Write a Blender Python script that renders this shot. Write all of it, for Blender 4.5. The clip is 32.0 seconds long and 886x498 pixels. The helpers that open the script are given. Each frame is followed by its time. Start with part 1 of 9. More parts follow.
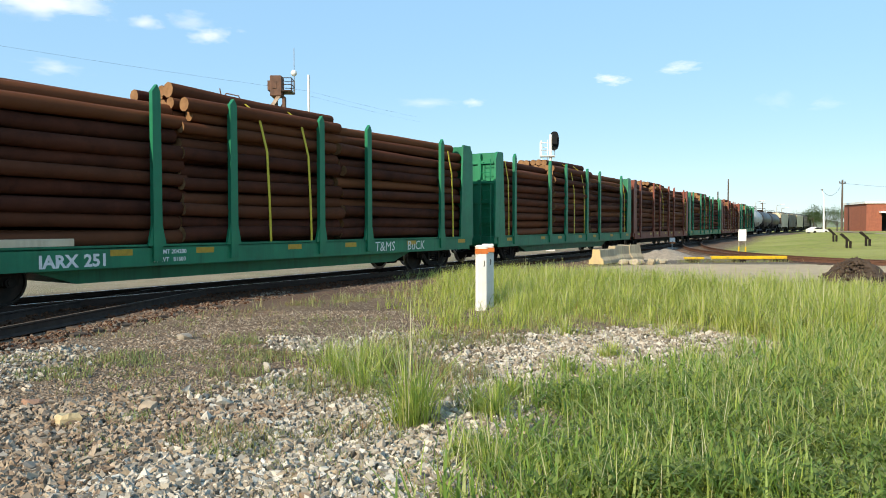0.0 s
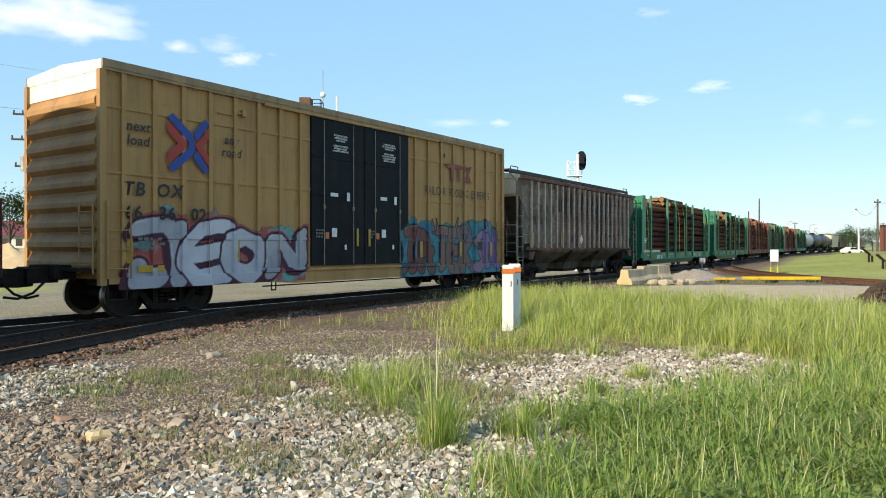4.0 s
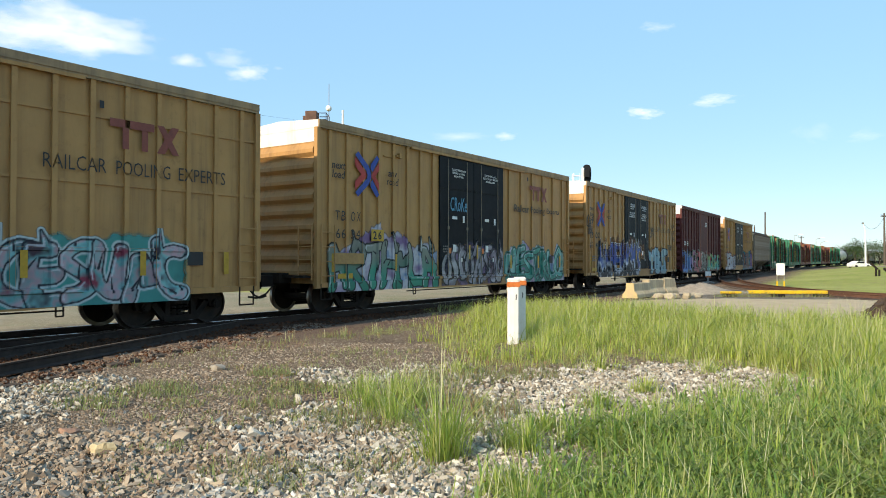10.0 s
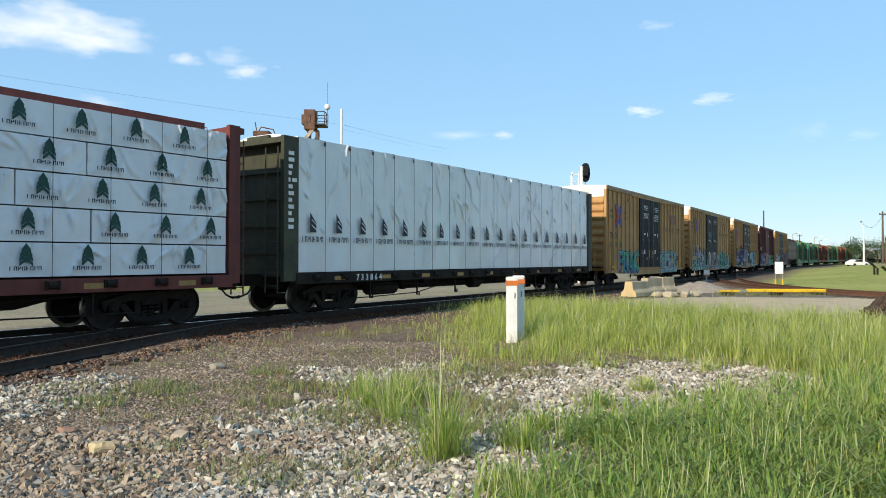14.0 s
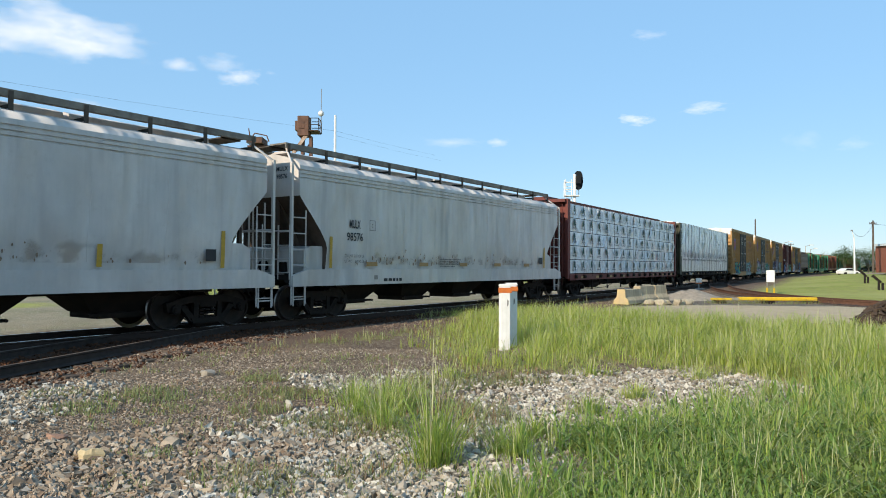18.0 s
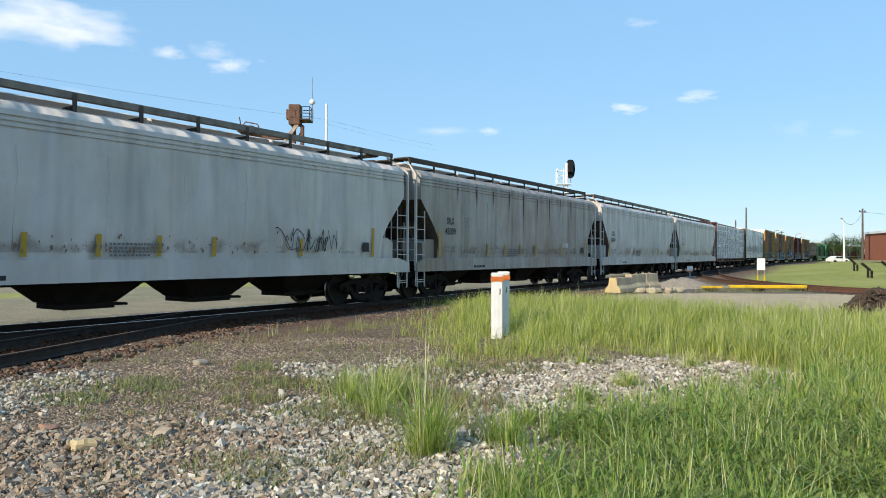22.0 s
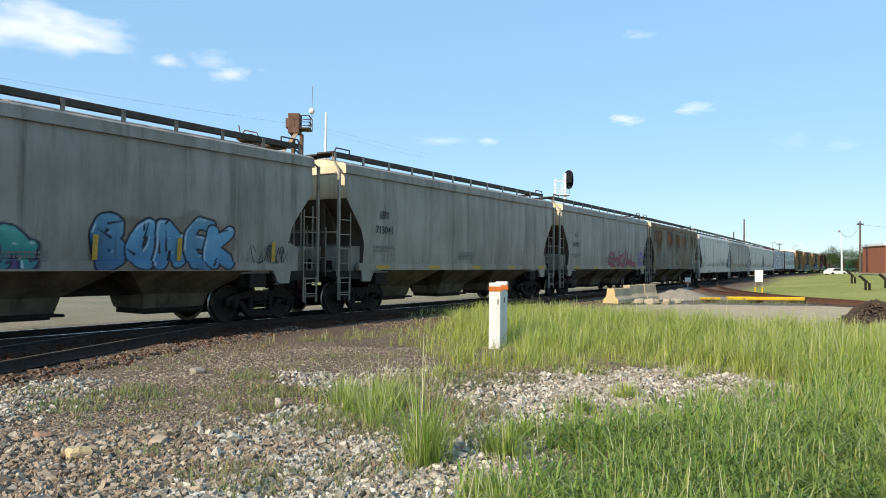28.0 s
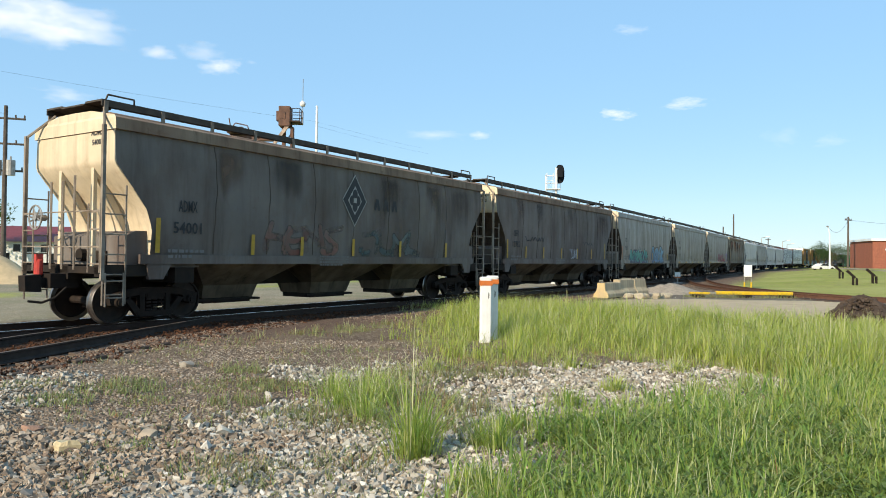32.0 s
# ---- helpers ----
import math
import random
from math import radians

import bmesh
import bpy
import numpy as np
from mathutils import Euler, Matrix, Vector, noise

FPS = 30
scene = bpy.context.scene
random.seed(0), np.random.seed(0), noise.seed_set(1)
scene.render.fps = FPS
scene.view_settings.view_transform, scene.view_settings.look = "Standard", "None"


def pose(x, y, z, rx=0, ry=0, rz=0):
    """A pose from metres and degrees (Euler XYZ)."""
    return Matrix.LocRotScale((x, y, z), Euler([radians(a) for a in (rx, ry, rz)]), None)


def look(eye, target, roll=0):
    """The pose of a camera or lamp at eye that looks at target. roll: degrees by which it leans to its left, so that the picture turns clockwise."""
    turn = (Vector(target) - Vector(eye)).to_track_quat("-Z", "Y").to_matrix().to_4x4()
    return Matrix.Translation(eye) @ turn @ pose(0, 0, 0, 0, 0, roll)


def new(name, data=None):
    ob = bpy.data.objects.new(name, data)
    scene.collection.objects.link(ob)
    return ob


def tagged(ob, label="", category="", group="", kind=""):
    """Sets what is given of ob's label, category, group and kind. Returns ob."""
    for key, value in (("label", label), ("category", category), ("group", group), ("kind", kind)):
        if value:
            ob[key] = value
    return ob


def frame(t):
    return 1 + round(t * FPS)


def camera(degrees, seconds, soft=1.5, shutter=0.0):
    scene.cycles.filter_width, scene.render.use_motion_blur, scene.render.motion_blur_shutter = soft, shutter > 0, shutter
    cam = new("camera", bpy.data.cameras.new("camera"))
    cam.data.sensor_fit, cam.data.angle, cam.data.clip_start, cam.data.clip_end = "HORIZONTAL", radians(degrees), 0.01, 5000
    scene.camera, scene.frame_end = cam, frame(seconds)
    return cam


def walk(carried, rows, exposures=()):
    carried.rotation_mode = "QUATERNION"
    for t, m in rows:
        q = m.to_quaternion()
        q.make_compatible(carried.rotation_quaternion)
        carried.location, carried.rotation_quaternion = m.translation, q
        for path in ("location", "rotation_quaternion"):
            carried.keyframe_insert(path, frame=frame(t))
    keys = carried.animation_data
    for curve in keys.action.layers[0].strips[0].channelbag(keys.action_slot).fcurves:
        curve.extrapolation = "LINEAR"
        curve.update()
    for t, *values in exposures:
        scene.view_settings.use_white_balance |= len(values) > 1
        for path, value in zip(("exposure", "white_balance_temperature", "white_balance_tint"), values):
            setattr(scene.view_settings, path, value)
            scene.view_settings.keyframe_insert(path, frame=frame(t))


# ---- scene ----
RAIL_Z = 0.20      # top of the running rails
EYE_Z = 1.694

cam = camera(64.35, 32.0, soft=0.95)
# seconds, yaw, pitch, roll of the hand-held camera, which stays on one spot
HELD = [
    (0, -2.18, -1.83, 0.10), (0.5, -1.71, -1.49, 0.15), (1, -1.30, -1.16, 0.11), (1.5, -1.30, -0.88, -0.10), (2, -1.27, -0.98, -0.36),
    (2.5, -1.11, -0.98, -0.54), (3, -0.87, -0.79, -0.46), (3.5, -0.10, -0.43, 0.01), (5.5, 0.10, 0.31, 0.04), (6, 0.37, 0.73, -0.06),
    (6.5, 0.13, 0.81, -0.07), (7, 0.12, 0.48, -0.01), (7.5, 0.27, 0.33, -0.06), (8, 0.11, 0.23, -0.25), (8.5, 0.10, 0.06, -0.15),
    (9, -0.00, 0.32, 0.00), (9.5, 0.15, 0.65, -0.03), (10, 0.40, 0.84, -0.09), (10.5, 0.21, 0.74, -0.82), (11, 0.03, 0.53, -0.75),
    (11.5, -0.03, 0.06, -0.64), (12, 0.06, 0.22, -0.74), (12.5, 0.44, 0.56, -0.70), (13, 0.73, 0.65, -0.24), (13.5, 0.58, 0.64, -0.04),
    (14, 0.30, 0.73, -0.06), (14.5, 0.28, 0.69, 0.24), (16.5, 0.01, 0.89, -0.13), (17, -0.15, 1.23, -0.10), (17.5, -0.26, 1.33, -0.07),
    (18, -0.27, 1.30, -0.31), (18.5, -0.31, 1.16, -0.45), (19, -0.50, 0.88, -0.25), (19.5, -0.49, 0.75, -0.08), (20, -0.70, 0.67, -0.09),
    (20.5, -0.92, 0.49, -0.29), (21, -0.87, 0.27, -0.12), (21.5, -1.00, 0.32, -0.11), (22, -0.90, 0.40, -0.16), (22.5, -0.70, 0.61, -0.09),
    (23, -0.36, 0.83, 0.01), (23.5, -0.33, 1.05, -0.01), (24, -0.10, 1.29, -0.35), (24.5, 0.27, 1.32, -0.39), (26.5, -0.20, 1.53, -0.69),
    (27, -0.63, 1.47, -0.51), (27.5, -1.00, 1.27, -0.46), (28, -1.05, 1.18, -0.56), (28.5, -0.96, 1.27, -0.64), (29, -0.94, 1.07, -0.49),
    (29.5, -1.18, 1.07, -0.50), (30, -1.30, 1.12, -0.53), (30.5, -1.08, 1.32, -0.06), (31, -0.76, 1.34, -0.07), (31.5, -0.83, 1.11, 0.02),
    (32, -1.79, 0.70, -0.73)]
walk(cam, [(t, pose(0, 0, EYE_Z, 90 + pitch, roll, yaw)) for t, yaw, pitch, roll in HELD],
     [(0, 0.55, 7100, 10), (3.5, 0.57, 7100, 10), (5.5, 0.58, 7150, 10), (13, 0.56, 7000, 10), (14, 0.40, 6750, 10), (16.5, 0.34, 6650, 10), (24.5, 0.38, 6700, 10),
      (26.5, 0.42, 6750, 10), (32, 0.44, 6900, 10)])


# ---- world and sun ----
SUN_AZ, SUN_EL = 220.5, 27.0      # degrees, clockwise from +y, and above the horizon
world = bpy.data.worlds.new("sky")
scene.world = world
world.use_nodes = True
wn = world.node_tree.nodes
sky = wn.new("ShaderNodeTexSky")
sky.sky_type = "NISHITA"
sky.sun_disc = False
sky.sun_elevation, sky.sun_rotation = radians(SUN_EL), radians(SUN_AZ)
sky.dust_density, sky.ozone_density = 0.0, 2.0
wn["Background"].inputs["Strength"].default_value = 0.15
wl = world.node_tree.links
# a clear, evenly blue sky: little difference between horizon and zenith
even = wn.new("ShaderNodeGamma")
even.inputs[1].default_value = 0.55
deep = wn.new("ShaderNodeHueSaturation")
deep.inputs["Saturation"].default_value, deep.inputs["Value"].default_value = 1.65, 2.05
wl.new(sky.outputs[0], even.inputs[0])
wl.new(even.outputs[0], deep.inputs["Color"])
cool = wn.new("ShaderNodeMix")
cool.data_type, cool.blend_type = "RGBA", "MULTIPLY"
cool.inputs[0].default_value = 1.0
cool.inputs[7].default_value = (0.92, 1.0, 1.09, 1)
wl.new(deep.outputs[0], cool.inputs[6])
blue = wn.new("ShaderNodeMix")
blue.data_type = "RGBA"
blue.inputs[0].default_value = 0.62
blue.inputs[7].default_value = (1.75, 3.15, 4.75, 1)
wl.new(cool.outputs[2], blue.inputs[6])
wl.new(blue.outputs[2], wn["Background"].inputs["Color"])
sun = new("sun", bpy.data.lights.new("sun", "SUN"))
sun.data.energy, sun.data.angle, sun.data.color = 4.1, radians(0.6), (1.0, 0.895, 0.73)
sa, se = radians(SUN_AZ), radians(SUN_EL)
sun.matrix_world = look((math.sin(sa) * 60, math.cos(sa) * 60, math.tan(se) * 60), (0, 0, 0))

# ---- the line of the track ----
KNOTS = np.array([-400, -20, 0, 10, 20, 30, 45, 65, 90, 120, 160, 200, 250, 400, 800.0])
HEADS = np.radians([36.5, 36.5, 35.5, 35.0, 34.3, 33.3, 31.9, 31.4, 30.9, 31.0, 32.4, 34.7, 36.2, 41.0, 41.0])
_s = np.arange(-400, 800.1, 0.5)
_h = np.interp(_s, KNOTS, HEADS)
_x = np.concatenate([[0], np.cumsum((np.sin(_h[1:]) + np.sin(_h[:-1])) * 0.25)])
_y = np.concatenate([[0], np.cumsum((np.cos(_h[1:]) + np.cos(_h[:-1])) * 0.25)])
_x += -12.18 - _x[800]
_y += 8.70 - _y[800]


def track(s, off=0.0):
    """A point of the main track s metres on, off metres to its right, and the heading there."""
    h = float(np.interp(s, _s, _h))
    return float(np.interp(s, _s, _x)) + off * math.cos(h), float(np.interp(s, _s, _y)) - off * math.sin(h), h


def run(t):
    """How far the train has rolled at t seconds."""
    return 9.615 * (t - 15) + 0.01712 * (t - 15) ** 2


def car_rows(mid, base):
    rows = []
    for i in range(65):
        t = i * 0.5
        s = mid + run(t)
        xa, ya, _ = track(s - base / 2)
        xb, yb, _ = track(s + base / 2)
        rows.append((t, pose((xa + xb) / 2, (ya + yb) / 2, RAIL_Z, 0, 0, math.degrees(math.atan2(yb - ya, xb - xa)))))
    return rows

# ---- materials ----
def node_mat(name):
    m = bpy.data.materials.new(name)
    m.use_nodes = True
    return m, m.node_tree.nodes, m.node_tree.links, m.node_tree.nodes["Principled BSDF"]


def mix(n, l, a, b, fac, mode="MIX"):
    """A colour mix of two sockets or colours by a socket or a number."""
    x = n.new("ShaderNodeMix")
    x.data_type, x.blend_type = "RGBA", mode
    for sock, v in ((x.inputs[6], a), (x.inputs[7], b), (x.inputs[0], fac)):
        if isinstance(v, (tuple, list)):
            sock.default_value = (*v, 1)
        elif isinstance(v, (int, float)):
            sock.default_value = v
        else:
            l.new(v, sock)
    return x.outputs[2]


def ramp(n, l, fac, lo, hi):
    r = n.new("ShaderNodeMapRange")
    r.inputs[1].default_value, r.inputs[2].default_value = lo, hi
    l.new(fac, r.inputs[0])
    return r.outputs[0]


def grain(n, l, scale, stretch=(1, 1, 1), detail=4.0, rough=0.6, coord="Object", shift=True):
    tc = n.new("ShaderNodeTexCoord")
    mp = n.new("ShaderNodeMapping")
    mp.inputs["Scale"].default_value = stretch
    l.new(tc.outputs[coord], mp.inputs[0])
    t = n.new("ShaderNodeTexNoise")
    t.inputs["Scale"].default_value, t.inputs["Detail"].default_value, t.inputs["Roughness"].default_value = scale, detail, rough
    l.new(mp.outputs[0], t.inputs[0])
    return t.outputs[0]


def surf(name, col, col2=None, scale=2.0, rough=0.6, metal=0.0, streak=None, amount=0.5, spot=None, spots=0.4, bump=0.15, dents=0.0, each=None, blotch=None, blots=0.5):
    """A weathered surface: two tones, upright streaks of dirt or rust, spots of wear, fine relief and, on sheet metal, shallow dents."""
    m, n, l, b = node_mat(name)
    out = mix(n, l, col, col2 or tuple(c * 0.72 for c in col), ramp(n, l, grain(n, l, scale), 0.35, 0.7))
    if streak:
        s = grain(n, l, 1.6, (1.7, 1.7, 0.13), 5.0, 0.65)
        fine = grain(n, l, 5.0, (2.0, 2.0, 0.1), 3.0)
        f = n.new("ShaderNodeMath")
        f.operation = "MULTIPLY"
        l.new(ramp(n, l, s, 0.45, 0.75), f.inputs[0])
        l.new(ramp(n, l, fine, 0.25, 0.7), f.inputs[1])
        g = n.new("ShaderNodeMath")
        g.operation, g.inputs[1].default_value, g.use_clamp = "MULTIPLY", amount * 1.6, True
        l.new(f.outputs[0], g.inputs[0])
        out = mix(n, l, out, streak, g.outputs[0])
    if spot:
        f = n.new("ShaderNodeMath")
        f.operation, f.inputs[1].default_value = "MULTIPLY", spots
        l.new(ramp(n, l, grain(n, l, 3.3, (1, 1, 1), 8.0, 0.75), 0.56, 0.72), f.inputs[0])
        out = mix(n, l, out, spot, f.outputs[0])
    if blotch:
        f = n.new("ShaderNodeMath")
        f.operation, f.inputs[1].default_value = "MULTIPLY", blots
        l.new(ramp(n, l, grain(n, l, 0.62, (1, 1, 0.42), 6.0, 0.62), 0.48, 0.66), f.inputs[0])
        out = mix(n, l, out, blotch, f.outputs[0])
    if each:
        g = n.new("ShaderNodeObjectInfo")
        out = mix(n, l, out, each, ramp(n, l, g.outputs["Random"], 0.25, 1.3))
    l.new(out, b.inputs["Base Color"])
    r = n.new("ShaderNodeMapRange")
    r.inputs[3].default_value, r.inputs[4].default_value = max(rough - 0.15, 0.05), min(rough + 0.15, 1)
    l.new(grain(n, l, 6.0), r.inputs[0])
    l.new(r.outputs[0], b.inputs["Roughness"])
    b.inputs["Metallic"].default_value = metal
    b.inputs["Specular IOR Level"].default_value = 0.3
    bp = n.new("ShaderNodeBump")
    bp.inputs["Strength"].default_value, bp.inputs["Distance"].default_value = bump, 0.01
    l.new(grain(n, l, 45.0), bp.inputs["Height"])
    if dents:
        b2 = n.new("ShaderNodeBump")
        b2.inputs["Strength"].default_value, b2.inputs["Distance"].default_value = 1.0, dents
        l.new(grain(n, l, 1.1, (1.6, 1.0, 0.35), 1.5, 0.4), b2.inputs["Height"])
        l.new(b2.outputs[0], bp.inputs["Normal"])
    l.new(bp.outputs[0], b.inputs["Normal"])
    return m


def plain(name, col, rough=0.6, metal=0.0):
    """Paint marks, lettering and small fittings: one tone with faint wear."""
    m, n, l, b = node_mat(name)
    l.new(mix(n, l, col, tuple(c * 0.7 for c in col), ramp(n, l, grain(n, l, 9.0, detail=6.0), 0.4, 0.75)), b.inputs["Base Color"])
    b.inputs["Roughness"].default_value, b.inputs["Metallic"].default_value = rough, metal
    return m


GRIME = (0.035, 0.028, 0.022)
RUST = (0.14, 0.05, 0.02)
M = {
    "truck": surf("truck_steel", (0.017, 0.014, 0.012), (0.030, 0.021, 0.016), 4, 0.8, 0, bump=0.3),
    "wheel": surf("wheel_steel", (0.022, 0.017, 0.014), (0.045, 0.029, 0.02), 5, 0.7, 0.3),
    "tread": surf("worn_tread", (0.32, 0.29, 0.26), (0.2, 0.17, 0.15), 8, 0.35, 0.9),
    "under": surf("dark_underframe", (0.019, 0.016, 0.014), (0.036, 0.027, 0.020), 3, 0.85),
    "galv": surf("galvanised_steel", (0.445, 0.42, 0.388), (0.276, 0.25, 0.213), 4, 0.5, 0.5, GRIME, 0.4),
    "tan": surf("yellow_tan_paint", (0.46, 0.250, 0.088), (0.40, 0.212, 0.074), 1.1, 0.55, 0, (0.20, 0.108, 0.045), 0.7, (0.13, 0.06, 0.03), 0.4, dents=0.05, blotch=(0.31, 0.165, 0.062), blots=0.45),
    "tan_roof": surf("white_roof_paint", (0.80, 0.78, 0.72), (0.66, 0.62, 0.55), 2, 0.5, 0, (0.35, 0.28, 0.2), 0.4),
    "roof_edge": surf("weathered_roof", (0.42, 0.27, 0.14), (0.24, 0.165, 0.10), 2, 0.7, 0, GRIME, 0.5),
    "maroon": surf("maroon_paint", (0.115, 0.026, 0.023), (0.085, 0.020, 0.018), 1.0, 0.7, 0, (0.03, 0.011, 0.010), 0.7, (0.15, 0.06, 0.045), 0.25),
    "door": surf("black_door_paint", (0.012, 0.014, 0.017), (0.008, 0.009, 0.011), 1.3, 0.6, 0, (0.03, 0.026, 0.024), 0.4, (0.05, 0.04, 0.033), 0.25),
    "acf": surf("pale_grey_paint", (0.625, 0.575, 0.524), (0.519, 0.475, 0.432), 0.6, 0.42, 0, (0.233, 0.19, 0.145), 0.2, (0.276, 0.2, 0.136), 0.2, dents=0.42, blotch=(0.382, 0.36, 0.335), blots=0.45),
    "acf2": surf("dull_grey_paint", (0.398, 0.37, 0.335), (0.323, 0.297, 0.265), 0.7, 0.5, 0, (0.148, 0.085, 0.0485), 0.7, (0.18, 0.09, 0.0436), 0.4, dents=0.2, blotch=(0.233, 0.17, 0.116), blots=0.5),
    "grey": surf("light_grey_paint", (0.336, 0.295, 0.249), (0.263, 0.23, 0.19), 0.7, 0.5, 0, (0.101, 0.07, 0.0475), 0.65, (0.168, 0.1, 0.057), 0.3, dents=0.15, blotch=(0.157, 0.122, 0.0912), blots=0.55),
    "dirty": surf("dirty_grey_paint", (0.187, 0.163, 0.144), (0.141, 0.123, 0.107), 0.6, 0.7, 0, (0.0813, 0.06, 0.047), 0.6, (0.119, 0.065, 0.0402), 0.35, dents=0.14, blotch=(0.0918, 0.06, 0.047), blots=0.65),
    "rusty": surf("rust_streaked_paint", (0.258, 0.228, 0.185), (0.19, 0.162, 0.128), 0.6, 0.75, 0, (0.0981, 0.0636, 0.0419), 0.55, (0.138, 0.0616, 0.0299), 0.3, dents=0.14, blotch=(0.171, 0.0945, 0.0534), blots=0.7),
    "rust_roof": surf("rusted_roof_paint", (0.20, 0.125, 0.082), (0.27, 0.195, 0.135), 0.8, 0.85, 0, (0.07, 0.04, 0.026), 0.7, (0.10, 0.04, 0.02), 0.6),
    "ribhop": surf("sooty_grey_paint", (0.231, 0.141, 0.105), (0.111, 0.0593, 0.0433), 0.7, 0.8, 0, (0.0482, 0.0236, 0.0181), 0.95, (0.0869, 0.0342, 0.0217), 0.5, blotch=(0.0722, 0.0319, 0.0245), blots=0.95),
    # worn paint, kept extra pale so that light on the steel is painted in
    "ribpost": surf("pale_worn_rib", (0.56, 0.44, 0.351), (0.269, 0.18, 0.123), 3, 0.7, 0, (0.112, 0.06, 0.038), 0.9),
    "cream": surf("cream_end_paint", (0.7, 0.58, 0.407), (0.583, 0.47, 0.31), 1.2, 0.6, 0, (0.212, 0.14, 0.0873), 0.4, (0.318, 0.14, 0.0679), 0.3),
    "baydirt": surf("dusty_bay", (0.16, 0.125, 0.085), (0.075, 0.058, 0.04), 1.3, 0.8, 0, (0.05, 0.038, 0.026), 0.9),
    "board": surf("running_board_grate", (0.10, 0.083, 0.068), (0.06, 0.049, 0.04), 4, 0.7, 0.3),
    "pale_board": surf("galvanised_grate", (0.24, 0.215, 0.18), (0.13, 0.11, 0.09), 4, 0.7, 0.2),
    "green": surf("green_car_paint", (0.012, 0.20, 0.095), (0.010, 0.15, 0.075), 1.2, 0.45, 0, (0.01, 0.06, 0.035), 0.5, (0.05, 0.07, 0.04), 0.25),
    "brown": surf("brown_car_paint", (0.23, 0.055, 0.030), (0.16, 0.04, 0.024), 1.2, 0.55, 0, (0.07, 0.025, 0.018), 0.6),
    "log": surf("peeled_log", (0.086, 0.026, 0.014), (0.040, 0.013, 0.008), 1.3, 0.85, 0, None, 0, (0.030, 0.011, 0.007), 0.8, 0.8, each=(0.205, 0.072, 0.030)),
    "logend": surf("sawn_log_end", (0.27, 0.145, 0.065), (0.18, 0.09, 0.038), 6, 0.8, bump=0.4),
    "strap": plain("yellow_strap_webbing", (0.62, 0.48, 0.03), 0.6),
    "wrap": surf("white_lumber_wrap", (0.74, 0.74, 0.735), (0.665, 0.665, 0.665), 1.2, 0.16, 0, None, 0, (0.50, 0.52, 0.55), 0.3, 0.1, dents=0.10),
    "olive": surf("olive_bulkhead_paint", (0.060, 0.062, 0.034), (0.035, 0.035, 0.022), 1.5, 0.6, 0, (0.02, 0.018, 0.012), 0.6),
    "beam": surf("red_brown_beam", (0.17, 0.042, 0.032), (0.11, 0.03, 0.024), 2, 0.6, 0, (0.05, 0.02, 0.015), 0.5),
    "tank": surf("black_tank_paint", (0.035, 0.036, 0.04), (0.06, 0.058, 0.055), 1.2, 0.45, 0, (0.12, 0.10, 0.08), 0.5),
    "tankw": surf("white_tank_paint", (0.62, 0.61, 0.58), (0.45, 0.43, 0.39), 1.2, 0.5, 0, (0.1, 0.08, 0.06), 0.7),
    "black": plain("black_lettering", (0.015, 0.015, 0.017)),
    "white": plain("white_lettering", (0.74, 0.74, 0.72)),
    "dull_white": plain("dull_white_paint", (0.36, 0.35, 0.32)),
    "fade": plain("faded_lettering", (0.16, 0.15, 0.14)),
    "red": plain("red_logo_paint", (0.42, 0.035, 0.028)),
    "blue": plain("blue_logo_paint", (0.02, 0.06, 0.30)),
    "dkgreen": plain("dark_green_print", (0.006, 0.055, 0.042)),
    "navy": plain("dark_navy_print", (0.012, 0.018, 0.03)),
    "reflect": plain("yellow_reflector", (0.47, 0.275, 0.015), 0.5),
    "orange": plain("orange_paint", (0.60, 0.16, 0.03), 0.5),
    "dull_orange": plain("dull_orange_reflector", (0.36, 0.20, 0.06), 0.5),
    "emblem": plain("faded_red_emblem", (0.24, 0.055, 0.035), 0.6),
    "oldpost": surf("worn_post_paint", (0.318, 0.265, 0.204), (0.18, 0.14, 0.107), 3, 0.7, 0, (0.0848, 0.055, 0.0388), 0.6),
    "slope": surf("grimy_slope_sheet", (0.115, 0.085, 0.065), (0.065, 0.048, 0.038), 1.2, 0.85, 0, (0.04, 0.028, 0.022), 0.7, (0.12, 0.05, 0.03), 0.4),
    "pale_line": plain("pale_spray_line", (0.40, 0.43, 0.47), 0.6),
    # maroon rods coloured pinkish to paint in sunlight along their edges
    "salmon": plain("faded_red_rod", (0.42, 0.17, 0.12), 0.5),
    "light": plain("red_marker_housing", (0.50, 0.045, 0.03), 0.4),
}

for k_ in ("door", "truck", "under", "log", "slope", "baydirt", "board", "ribhop", "dirty", "rusty"):
    M[k_].node_tree.nodes["Principled BSDF"].inputs["Specular IOR Level"].default_value = 0.12

M["wrap"].node_tree.nodes["Principled BSDF"].inputs["Specular IOR Level"].default_value = 0.5

# ---- geometry helpers ----
def box(bm, lo, hi):
    r = bmesh.ops.create_cube(bm, size=1.0)["verts"]
    for v in r:
        v.co = Vector([lo[i] + (v.co[i] + 0.5) * (hi[i] - lo[i]) for i in range(3)])
    return r


def bevel(bm, w, seg=1):
    bmesh.ops.bevel(bm, geom=list(bm.edges), offset=w, segments=seg, affect="EDGES", clamp_overlap=True)


